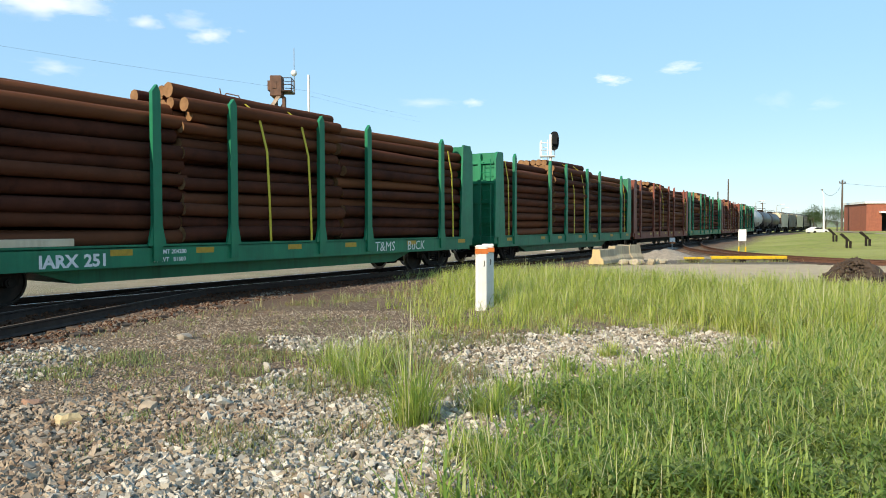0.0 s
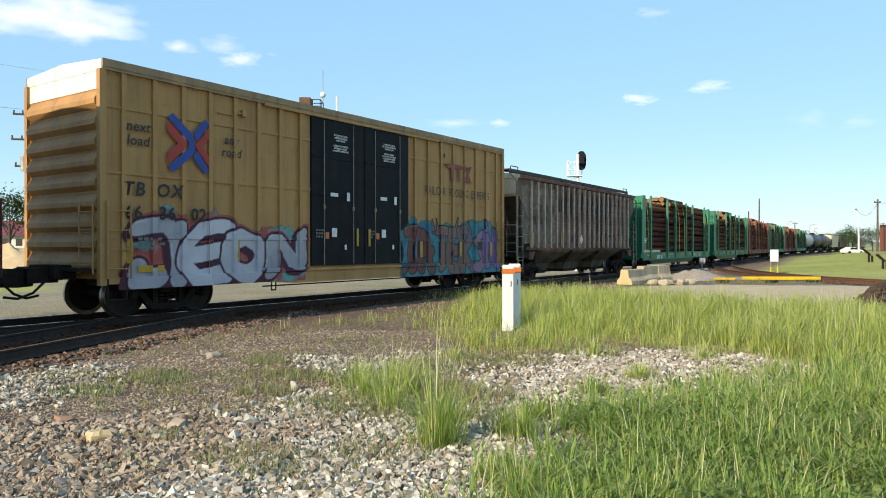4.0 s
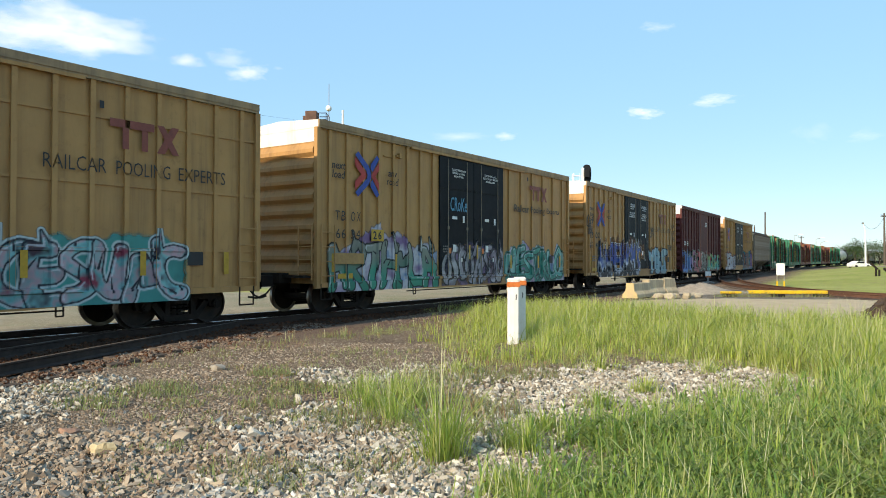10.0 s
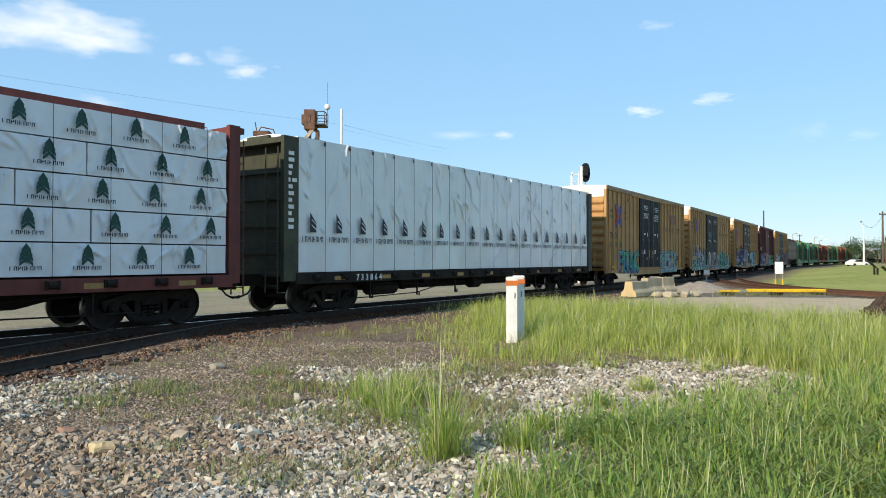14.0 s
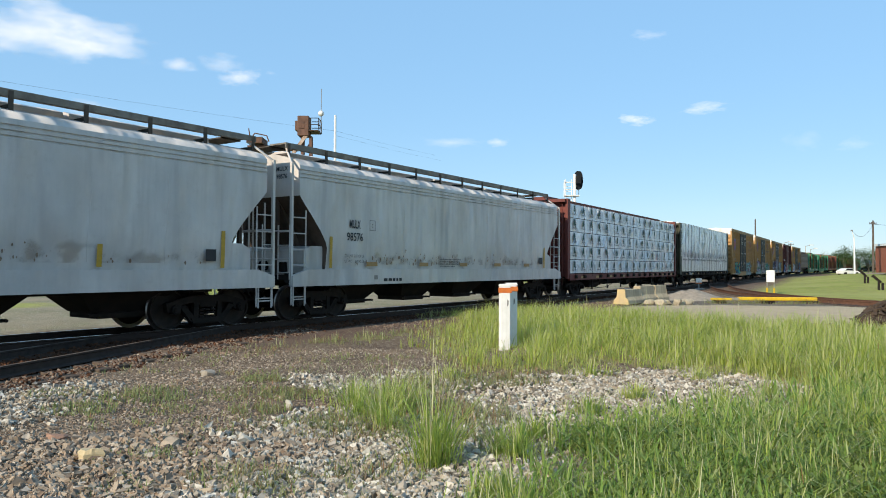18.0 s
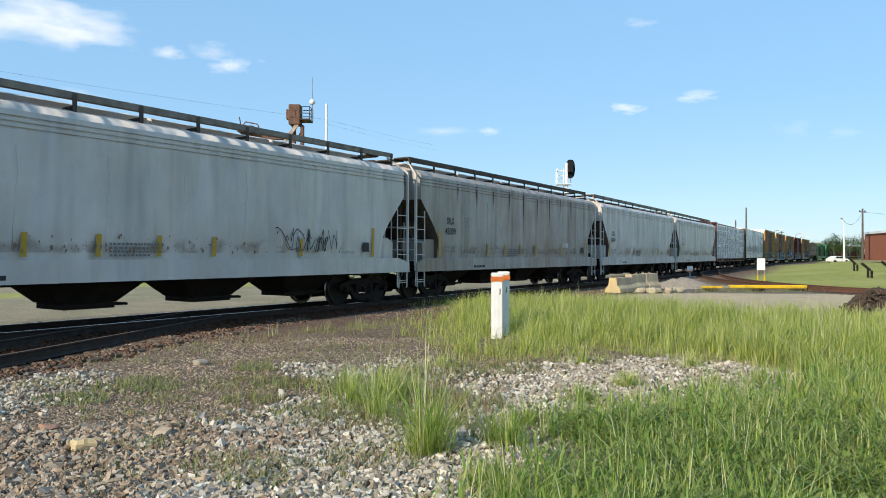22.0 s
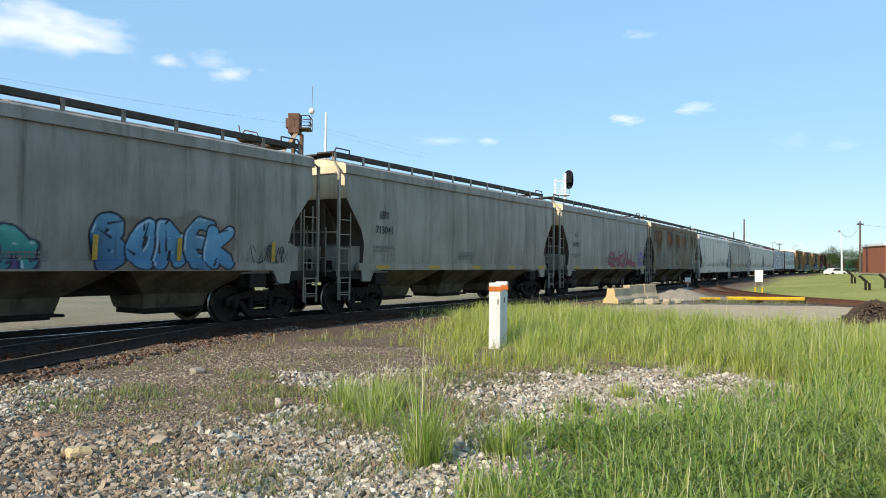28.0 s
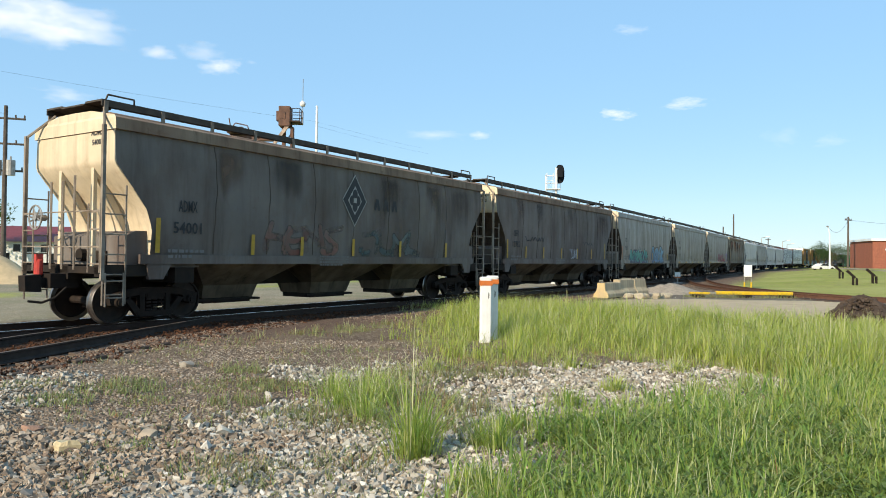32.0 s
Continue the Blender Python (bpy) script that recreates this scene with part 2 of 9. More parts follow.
def rod(bm, a, b, r, n=6, r2=None):
    """A round bar from a to b."""
    a, b = Vector(a), Vector(b)
    q = (b - a).to_track_quat("Z", "Y").to_matrix().to_4x4()
    m = Matrix.Translation((a + b) / 2) @ q
    return bmesh.ops.create_cone(bm, cap_ends=True, segments=n, radius1=r, radius2=r if r2 is None else r2, depth=(b - a).length, matrix=m)["verts"]


def bent(bm, pts, r, n=6):
    for a, b in zip(pts, pts[1:]):
        rod(bm, a, b, r, n)


def prism(bm, poly, y0, y1, axis="y"):
    """A flat polygon, given in x and z, drawn out from y0 to y1."""
    put = (lambda p, y: (p[0], y, p[1])) if axis == "y" else (lambda p, y: (y, p[0], p[1]))
    a = [bm.verts.new(put(p, y0)) for p in poly]
    b = [bm.verts.new(put(p, y1)) for p in poly]
    bm.faces.new(a)
    bm.faces.new(b[::-1])
    for i in range(len(poly)):
        j = (i + 1) % len(poly)
        bm.faces.new((a[i], b[i], b[j], a[j]))


def finish(bm, name, smooth=0):
    bmesh.ops.recalc_face_normals(bm, faces=bm.faces)
    me = bpy.data.meshes.new(name)
    bm.to_mesh(me)
    bm.free()
    if smooth:
        me.polygons.foreach_set("use_smooth", [True] * len(me.polygons))
        me.set_sharp_from_angle(angle=radians(smooth))
    return me


def part(name, bm, material, parent, label="", smooth=0):
    """One mesh object under a thing or a part."""
    me = finish(bm, name, smooth) if isinstance(bm, bmesh.types.BMesh) else bm
    if not me.materials:
        me.materials.append(M[material] if isinstance(material, str) else material)
    ob = new(name, me)
    ob.parent = parent
    return tagged(ob, label)


def like(ob, m, parent=None):
    """A further piece that shares the mesh of ob."""
    o = new(ob.name.split(".")[0], ob.data)
    o.parent = parent or ob.parent
    o.matrix_basis = m
    if ob.get("label"):
        o["label"] = ob["label"]
    return o


def raw(name, verts, faces, material):
    me = bpy.data.meshes.new(name)
    me.from_pydata([tuple(v) for v in verts], [], [tuple(f) for f in faces])
    me.materials.append(M[material] if isinstance(material, str) else material)
    return me


def letters(body, size, bold=0.0, shear=0.0, spacing=1.0):
    """A flat mesh of built-in lettering, centred, reading along x with z up, facing -y."""
    cu = bpy.data.curves.new("lettering", "FONT")
    cu.body, cu.size, cu.offset, cu.shear, cu.resolution_u = body, size, bold, shear, 2
    cu.space_character, cu.align_x, cu.align_y = spacing, "CENTER", "CENTER"
    ob = bpy.data.objects.new("lettering", cu)
    me = bpy.data.meshes.new_from_object(ob)
    bpy.data.objects.remove(ob)
    bpy.data.curves.remove(cu)
    me.transform(Matrix.Rotation(radians(90), 4, "X"))
    me.materials.clear()
    return me


def sign(parent, body, x, z, y, size, material="black", bold=0.006, shear=0.0, name="lettering", spacing=1.0, height=1.0):
    me = letters(body, size, bold, shear, spacing)
    me.transform(Matrix.Translation((x, y, z)) @ Matrix.Diagonal((1, 1, height, 1)))
    return part(name, me, material, parent)


def print_in(parent, body, x0, x1, z0, z1, y, material="black", bold=0.0, shear=0.0, name="lettering"):
    """Lettering drawn to fill a box on the side."""
    me = letters(body, 0.4, bold, shear)
    co = np.array([v.co[:] for v in me.vertices])
    lo, hi = co.min(0), co.max(0)
    kx, kz = (x1 - x0) / (hi[0] - lo[0]), (z1 - z0) / (hi[2] - lo[2])
    me.transform(Matrix.Translation((x0 - lo[0] * kx, y, z0 - lo[2] * kz)) @ Matrix.Diagonal((kx, 1, kz, 1)))
    return part(name, me, material, parent)


def bars(parent, x, z, y, w, h, rows, material="fade", name="small_print", seed=1):
    """Print too small to read: rows of short bars."""
    rnd = random.Random(seed)
    vs, fs = [], []
    for r in range(rows):
        zz, xx = z - r * h * 1.7, x
        while xx < x + w * (1 if r < rows - 1 else 0.7):
            k = rnd.uniform(0.5, 1.7) * h * 1.3
            i = len(vs)
            vs += [(xx, y, zz), (xx + k, y, zz), (xx + k, y, zz + h), (xx, y, zz + h)]
            fs.append((i, i + 1, i + 2, i + 3))
            xx += k + h * 0.55
    return tagged(part(name, raw(name, vs, fs, material), material, parent), kind="stuff")


def panel(parent, name, poly, y, material, label=""):
    """A flat painted shape in x and z, facing -y."""
    return part(name, raw(name, [(p[0], y, p[1]) for p in poly], [tuple(range(len(poly)))], material), material, parent, label)


def drift(X, Z, scale, seed, octaves=4):
    """Smooth random drift over a grid, about 0 to 1."""
    out, amp, total = np.zeros_like(X), 1.0, 0.0
    for o in range(octaves):
        rg = np.random.RandomState(seed * 31 + o)
        T = rg.rand(64, 64)
        u, v = X * scale * 2 ** o + 17.3 * o, Z * scale * 2 ** o + 5.1 * o
        i, j = np.floor(u).astype(int), np.floor(v).astype(int)
        fu, fv = u - i, v - j
        fu, fv = fu * fu * (3 - 2 * fu), fv * fv * (3 - 2 * fv)
        a = T[j % 64, i % 64] * (1 - fu) + T[j % 64, (i + 1) % 64] * fu
        b = T[(j + 1) % 64, i % 64] * (1 - fu) + T[(j + 1) % 64, (i + 1) % 64] * fu
        out += amp * (a * (1 - fv) + b * fv)
        total += amp
        amp *= 0.55
    return out / total


def blendable(a, lo, hi):
    u = np.clip((a - lo) / (hi - lo), 0, 1)
    return u * u * (3 - 2 * u)


# letters as strokes between points a to o: three columns, five rows from the top
GLYPH = {"A": "mabo gi", "B": "mabfhg hlnm", "C": "cbdjno", "D": "mabflnm", "E": "camo gi", "H": "am co gi", "I": "bn", "J": "aco nmj co", "K": "am cgo", "L": "amo", "M": "mahco", "N": "maoc", "O": "bdjnlfb",
         "P": "mabfhg", "R": "mabfhgo", "S": "cbdhlnm", "T": "ac bn", "U": "ajnlc", "W": "amhoc", "X": "ao cm", "Y": "ahc hn", "Z": "acmo"}


def stroke_field(X, Z, a, b, ra, rb):
    """Distance to a stroke that tapers from radius ra at a to rb at b."""
    dx, dz = b[0] - a[0], b[1] - a[1]
    t = np.clip(((X - a[0]) * dx + (Z - a[1]) * dz) / max(dx * dx + dz * dz, 1e-9), 0, 1)
    return np.hypot(X - a[0] - t * dx, Z - a[1] - t * dz) - (ra + (rb - ra) * t)


def rounded(pts):
    """Cut the corners of a line of points once."""
    out = [pts[0]]
    for p_, q_ in zip(pts, pts[1:]):
        out += [(p_[0] * 0.72 + q_[0] * 0.28, p_[1] * 0.72 + q_[1] * 0.28), (p_[0] * 0.28 + q_[0] * 0.72, p_[1] * 0.28 + q_[1] * 0.72)]
    return out + [pts[-1]]


PAINTS = {}


def film_paint(rough):
    """Sprayed paint whose colour and cover are laid down on the film's own points."""
    if rough not in PAINTS:
        m, n, l, b = node_mat("spray_paint")
        at = n.new("ShaderNodeAttribute")
        at.attribute_name = "paint"
        l.new(mix(n, l, at.outputs["Color"], (0.03, 0.025, 0.02), ramp(n, l, grain(n, l, 7.0, (1, 1, 0.3), 6.0), 0.55, 1.3)), b.inputs["Base Color"])
        l.new(at.outputs["Alpha"], b.inputs["Alpha"])
        b.inputs["Roughness"].default_value, b.inputs["Specular IOR Level"].default_value = rough, 0.3
        PAINTS[rough] = m
    return PAINTS[rough]


def shade(pal, v):
    """Colours along a palette, v from 0 to 1."""
    P = np.array(pal, float)
    k = np.clip(v, 0, 1) * (len(P) - 1)
    i = np.minimum(k.astype(int), len(P) - 2)
    f = (k - i)[..., None]
    return P[i] * (1 - f) + P[i + 1] * f


def graffiti(car, skin, label, x0, x1, z0, z1, word="", fill=(((0.3, 0.3, 0.3), (0.4, 0.4, 0.4)), 0, 1, 0.3), edge=(0.012, 0.012, 0.014), rim=None, halo=None, halo_top=0.35, cast=None, fat=0.15, line=0.045, seed=1,
             spikes=4, soft=True, shine=(0.5, 0.53, 0.56), cuts=True, sides=0.3, wear=0.0, lift=0.0, grid=0.022):
    """A sprayed piece as a film that follows the car's side: cloud, cast, outline, filled letters, glints and cuts.
    skin(x, z) gives the side's y; fill is a palette and how far it runs with x, with z and with a random drift."""
    rnd = random.Random(seed)
    gx0, gx1, gz0, gz1 = x0 - sides, x1 + sides, z0, z1 + halo_top
    nx_, nz_ = int((gx1 - gx0) / grid), int((gz1 - gz0) / grid)
    X, Z = np.meshgrid(np.linspace(gx0, gx1, nx_ + 1), np.linspace(gz0, gz1, nz_ + 1))
    col, al = np.zeros(X.shape + (3,)), np.zeros(X.shape)

    def lay(c, a):
        nonlocal col, al
        a = np.clip(a, 0, 1)
        over = a[..., None]
        c = np.asarray(c, float)
        tot = a + al * (1 - a)
        col = np.where(tot[..., None] > 1e-6, (c * over + col * (al * (1 - a))[..., None]) / np.maximum(tot, 1e-6)[..., None], col)
        al = tot

    if halo:
        pal, low, dense = halo
        d0 = drift(X, Z, 1.5, seed)
        top = z1 + halo_top * (1.7 * drift(X, Z * 0, 1.9, seed + 5, 3) - 0.75)
        side_ = np.minimum(X - gx0, gx1 - X) - 0.8 * sides * drift(X * 0, Z, 2.3, seed + 7, 3)
        top = top - 0.55 * np.clip(0.7 - np.minimum(X - gx0, gx1 - X), 0, 1) * (halo_top > 0.15)
        inside = np.minimum(side_, np.minimum(top - Z, (Z - gz0) + 0.3 if low else 9.0))
        lay(shade(pal, drift(X, Z, 2.4, seed + 2) * 2.2 - 0.6), dense * blendable(inside + 0.35 * (d0 - 0.5), 0.0, 0.14))
    fields = []
    slot = (x1 - x0) / max(len(word), 1)
    for k, ch in enumerate(word):
        a0, a1 = x0 + (k - 0.06) * slot, x0 + (k + 1.06) * slot
        b0, b1 = z0 + rnd.uniform(0, 0.10) * (z1 - z0), z1 - rnd.uniform(0, 0.14) * (z1 - z0)
        r = fat * min(slot, (z1 - z0) * 0.8) * rnd.uniform(0.9, 1.12)
        lean, f = rnd.uniform(-0.10, 0.16), np.full(X.shape, 9.0)
        WX = X + 0.05 * np.sin(Z * 5.0 + k * 2 + seed) - lean * (Z - z0)
        WZ = Z + 0.05 * np.sin(X * 4.0 + seed)
        e_ = r * 0.9
        for path in GLYPH[ch].split():
            pts = [(a0 + e_ + (ord(q) - 97) % 3 / 2 * (a1 - a0 - 2 * e_), b1 - e_ - (ord(q) - 97) // 3 / 4 * (b1 - b0 - 2 * e_)) for q in path]
            if soft:
                pts = rounded(pts)
            for p_, q_ in zip(pts, pts[1:]):
                f = np.minimum(f, stroke_field(WX, WZ, p_, q_, *(r * (1.18 - 0.36 * (w[1] - z0) / (z1 - z0)) for w in (p_, q_))))
        fields.append(f)
    for k in range(spikes):
        # horns and arrows that shoot out of the piece
        cx, up = x0 + (x1 - x0) * (k + rnd.random()) / spikes, rnd.random() < 0.7
        zs = z1 - 0.3 if up else z0 + 0.25
        tip = (cx + rnd.uniform(-0.22, 0.22), zs + (rnd.uniform(0.32, 0.55) if up else -rnd.uniform(0.15, 0.3)))
        if fields:
            j = min(int((cx - x0) / slot), len(word) - 1)
            fields[j] = np.minimum(fields[j], stroke_field(X, Z, (cx, zs), tip, rnd.uniform(0.05, 0.11), 0.004))
    if fields:
        every = np.minimum.reduce(fields)
        if rim is not None:
            lay(rim, 1 - blendable(every, line + 0.035, line + 0.06))
        if cast is not None:
            big = np.pad(every, 8, constant_values=9.0)
            sh = np.minimum.reduce([big[8 + int(q * 0.8):8 + int(q * 0.8) + X.shape[0], 8 + q:8 + q + X.shape[1]] for q in (0, 2, 4, 6)])
            lay(cast, 1 - blendable(sh, line, line + 0.02))
    pal, ku, kv, kn = fill
    tone = shade(pal, ku * (X - x0) / (x1 - x0) + kv * (Z - z0) / (z1 - z0) + kn * (2.0 * drift(X, Z, 1.8, seed + 9) - 1.0) + (0.5 - 0.5 * ku - 0.5 * kv if ku + kv < 1 else 0))
    for k, f in enumerate(fields):
        lay(edge, 1 - blendable(f, line - 0.004, line + 0.016))
        step_ = np.array([1.0, 0.82, 1.16])[(k + seed) % 3]
        lay(np.clip(tone * step_, 0, 0.8), 1 - blendable(f, -0.010, 0.008))
        if shine is not None:
            big = np.pad(f, 2, mode="edge")
            lit = big[4:, :-4] - f
            band = blendable(-f, 0.020, 0.032) * (1 - blendable(-f, 0.048, 0.062)) * blendable(lit, 0.012, 0.03) * blendable(drift(X, Z, 2.2, seed + 12), 0.46, 0.56)
            lay(shine, 0.85 * band)
    if cuts and fields:
        for k in range(int((x1 - x0) * 3.2)):
            a = (rnd.uniform(x0, x1), rnd.uniform(z0 + 0.1, z1 - 0.15))
            ln, an = rnd.uniform(0.12, 0.42), rnd.choice((1.5, 1.65, 1.3, 0.2, 2.6, 0.9))
            f = stroke_field(X, Z, a, (a[0] + ln * math.cos(an), a[1] + ln * math.sin(an)), 0.024, 0.006)
            lay(edge, (1 - blendable(f, -0.004, 0.012)) * (every < 0))
    al *= 1 - wear * blendable(drift(X, Z, 3.0, seed + 20, 5), 0.35, 0.7)
    al *= blendable(X - gx0, 0.0, 0.05) * blendable(gx1 - X, 0.0, 0.05)
    Y_ = np.array([[skin(x, z) for x in X[0]] for z in Z[:, 0]]) - 0.004 - lift
    return film(car, "graffiti", label, X, Z, Y_, col, al)


def film(car, name, label, X, Z, Y_, col, al):
    """A thin coat over a grid of points on the side, with its own colour and cover."""
    nz_, nx_ = X.shape[0] - 1, X.shape[1] - 1
    w = nx_ + 1
    q = np.arange(nz_)[:, None] * w + np.arange(nx_)[None]
    q = np.stack([q, q + 1, q + w + 1, q + w], -1).reshape(-1, 4)
    me = bpy.data.meshes.new(name)
    me.from_pydata(np.stack([X.ravel(), Y_.ravel(), Z.ravel()], -1).tolist(), [], q.tolist())
    at = me.attributes.new("paint", "FLOAT_COLOR", "POINT")
    at.data.foreach_set("color", np.concatenate([col.reshape(-1, 3), al.reshape(-1, 1)], 1).astype(np.float32).ravel())
    me.materials.append(film_paint(0.5 if name == "graffiti" else 0.8))
    return part(name, me, None, car, label)


def stains(car, skin, spots, seed, label="rust stains that run down from the roof"):
    """Patches that run down the side: x, half width, top, length, strength, colour."""
    for k, (cx, hw, top, ln, a, c) in enumerate(spots):
        X, Z = np.meshgrid(np.linspace(cx - 1.6 * hw, cx + 1.6 * hw, max(8, int(hw * 90))), np.linspace(top - ln, top, max(8, int(ln * 30))))
        v = (top - Z) / ln
        n1, n2 = drift(X, Z * 0.22, 4.0, seed + k, 5), drift(X, Z, 2.4, seed + 50 + k, 5)
        reach = 0.22 + 0.85 * drift(X, 0 * Z, 3.2 if hw > 0.2 else 9.0, seed + 90 + k, 4)
        across = 1 - blendable(np.abs(X - cx) / hw + 1.0 * (n1 - 0.5), 0.15, 1.3)
        down = blendable(v, 0.0, 0.14) * (1 - blendable(v / reach + 0.35 * (n1 - 0.5), 0.35, 1.25))
        al = a * across * down * (0.45 + 0.75 * n2) * blendable(1.6 * hw - np.abs(X - cx), 0.0, 0.15) * blendable(Z - top + ln, 0, 0.25 * ln)
        col = np.array(c)[None, None] * (0.6 + 0.8 * n2)[..., None]
        Y_ = np.array([[skin(x, z) for x in X[0]] for z in Z[:, 0]]) - 0.005 - 0.001 * k
        film(car, "rust_stain", label, X, Z, Y_, col, np.clip(al, 0, 1))


def hopper_skin(x, z):
    return -1.558 if z < 1.495 else -float(np.interp(z, (1.495, 1.98, 2.44, 3.42, 4.02), (1.49, 1.535, 1.545, 1.545, 1.50)))


def scribble(parent, x, z, w, h, y, seed, material="black", r=0.011):
    """A quick tag: one looping line of marker paint."""
    rnd = random.Random(seed)
    bm = bmesh.new()
    k, a, cx = 60, 0.0, x
    last = None
    for i in range(k):
        a += rnd.uniform(0.2, 0.75)
        cx = x + w * i / k
        pt = Vector((cx + 0.22 * h * math.cos(a), y, z + h * (0.5 + 0.42 * math.sin(a * (0.8 + 0.3 * math.sin(i * 0.31 + seed))))))
        if last is not None and rnd.random() > 0.06:
            d = (pt - last).normalized() * 1.0
            s_ = Vector((-d.z, 0, d.x)) * r
            bm.faces.new([bm.verts.new(v + Vector((0, -0.00003 * i, 0))) for v in (last - s_, pt - s_, pt + s_, last + s_)])
        last = pt
    return tagged(part("graffiti_tag", bm, material, parent), kind="stuff")


# ---- running gear shared by all cars ----
def lathe(bm, prof, n=28):
    """Turn (radius, y) pairs round the y axis."""
    rings = [[bm.verts.new((r * math.cos(2 * math.pi * i / n), y, r * math.sin(2 * math.pi * i / n))) for i in range(n)] for r, y in prof]
    for a, b in zip(rings, rings[1:]):
        for i in range(n):
            bm.faces.new((a[i], a[(i + 1) % n], b[(i + 1) % n], b[i]))
    bm.faces.new(rings[0][::-1])
    bm.faces.new(rings[-1])


def wheelset_mesh():
    bm = bmesh.new()
    rod(bm, (0, -1.05, 0), (0, 1.05, 0), 0.085, 10)
    for s in (1, -1):
        lathe(bm, [(0.12, s * 0.83), (0.30, s * 0.78), (0.40, s * 0.79), (0.41, s * 0.835), (0.445, s * 0.84), (0.457, s * 0.80), (0.462, s * 0.725), (0.488, s * 0.705), (0.488, s * 0.69), (0.40, s * 0.69), (0.38, s * 0.73), (0.12, s * 0.70)])
    me = finish(bm, "wheel_set", 35)
    me.materials.append(M["wheel"])
    me.materials.append(M["tread"])
    for p in me.polygons:
        r = math.hypot(p.center.x, p.center.z)
        if r > 0.425 and abs(p.center.y) > 0.68:
            p.material_index = 1
    return me


def sideframe_mesh():
    bm = bmesh.new()
    prism(bm, [(-1.10, 0.60), (-1.06, 0.40), (-0.74, 0.42), (-0.70, 0.56), (-0.30, 0.62), (0.30, 0.62), (0.70, 0.56), (0.74, 0.42), (1.06, 0.40), (1.10, 0.60), (0.5, 0.76), (-0.5, 0.76)], -0.07, 0.07)
    for s in (1, -1):
        prism(bm, [(s * 0.73, 0.50), (s * 0.60, 0.55), (s * 0.30, 0.20), (s * 0.44, 0.15)], -0.06, 0.06)
        prism(bm, [(s * 0.26, 0.64), (s * 0.38, 0.64), (s * 0.38, 0.2), (s * 0.26, 0.2)], -0.065, 0.065)
        rod(bm, (s * 0.89, -0.16, 0.46), (s * 0.89, 0.05, 0.46), 0.105, 10)
        rod(bm, (s * 0.89, -0.19, 0.46), (s * 0.89, -0.15, 0.46), 0.07, 8)
    prism(bm, [(-0.46, 0.25), (0.46, 0.25), (0.40, 0.13), (-0.40, 0.13)], -0.08, 0.08)
    for x in (-0.16, 0.0, 0.16):
        for k in range(4):
            rod(bm, (x, 0.0, 0.26 + 0.075 * k), (x, 0.0, 0.30 + 0.075 * k), 0.075, 8)
    box(bm, (-0.24, -0.05, 0.54), (0.24, 0.05, 0.64))
    return finish(bm, "side_frame", 40)


def bolster_mesh():
    bm = bmesh.new()
    box(bm, (-0.2, -1.05, 0.50), (0.2, 1.05, 0.68))
    rod(bm, (0, 0, 0.66), (0, 0, 0.84), 0.2, 12)
    box(bm, (-0.75, -0.55, 0.28), (-0.62, 0.55, 0.42))
    box(bm, (0.62, -0.55, 0.28), (0.75, 0.55, 0.42))
    return finish(bm, "truck", 40)


WHEELS, FRAME, BOLSTER = wheelset_mesh(), sideframe_mesh(), bolster_mesh()
FRAME.materials.append(M["truck"])
BOLSTER.materials.append(M["truck"])


def truck(car, x):
    t = part("truck", BOLSTER, "truck", car)
    t.location = (x, 0, 0)
    for s in (-1, 1):
        f = part("side_frame", FRAME, "truck", t)
        f.matrix_basis = pose(0, s * 0.99, 0, 0, 0, 0 if s < 0 else 180)
        part("wheel_set", WHEELS, "wheel", t).location = (s * 0.89, 0, 0.457)
    return t


def coupler(car, x, s):
    bm = bmesh.new()
    box(bm, (min(x - s * 0.5, x + s * 0.45), -0.07, 0.80), (max(x - s * 0.5, x + s * 0.45), 0.07, 0.95))
    prism(bm, [(x + s * 0.40, 0.68), (x + s * 0.72, 0.70), (x + s * 0.74, 1.02), (x + s * 0.42, 1.04)], -0.14, 0.12)
    box(bm, (x - 0.3, -0.28, 0.76), (x + 0.3, 0.28, 1.06))
    part("coupler", bm, "truck", car)
    bm = bmesh.new()
    bent(bm, [(x + s * 0.05, -0.42, 0.78), (x + s * 0.25, -0.40, 0.58), (x + s * 0.5, -0.34, 0.48), (x + s * 0.75, -0.3, 0.52)], 0.025)
    part("air_hose", bm, "under", car)


def car_base(name, label, category="railcar"):
    e = new(name)
    return tagged(e, label, category, "cars of the freight train")


CARS = []      # each car with its middle along the train and its distance between trucks


def running(car, tail, head, over=0.3, inset=1.75):
    """Trucks and couplers for a body that reaches from tail to head along the train."""
    half = (head - tail) / 2
    tc = half - inset
    for s in (-1, 1):
        truck(car, s * tc)
        coupler(car, s * (half + over), s)
    CARS.append((car, (tail + head) / 2, tc * 2))
    return half


def ladder(car, p, q, rungs, r=0.022, material="galv", name="ladder", wide=(0.42, 0, 0)):
    """Two stiles from p up to q, and rungs; wide is the step from one stile to the other."""
    bm = bmesh.new()
    w = Vector(wide)
    p, q = Vector(p), Vector(q)
    bent(bm, [p, q], r, 5)
    bent(bm, [p + w, q + w], r, 5)
    for i in range(rungs):
        c = p.lerp(q, (i + 0.5) / rungs)
        rod(bm, c, c + w, r * 0.8, 5)
    return part(name, bm, material, car)
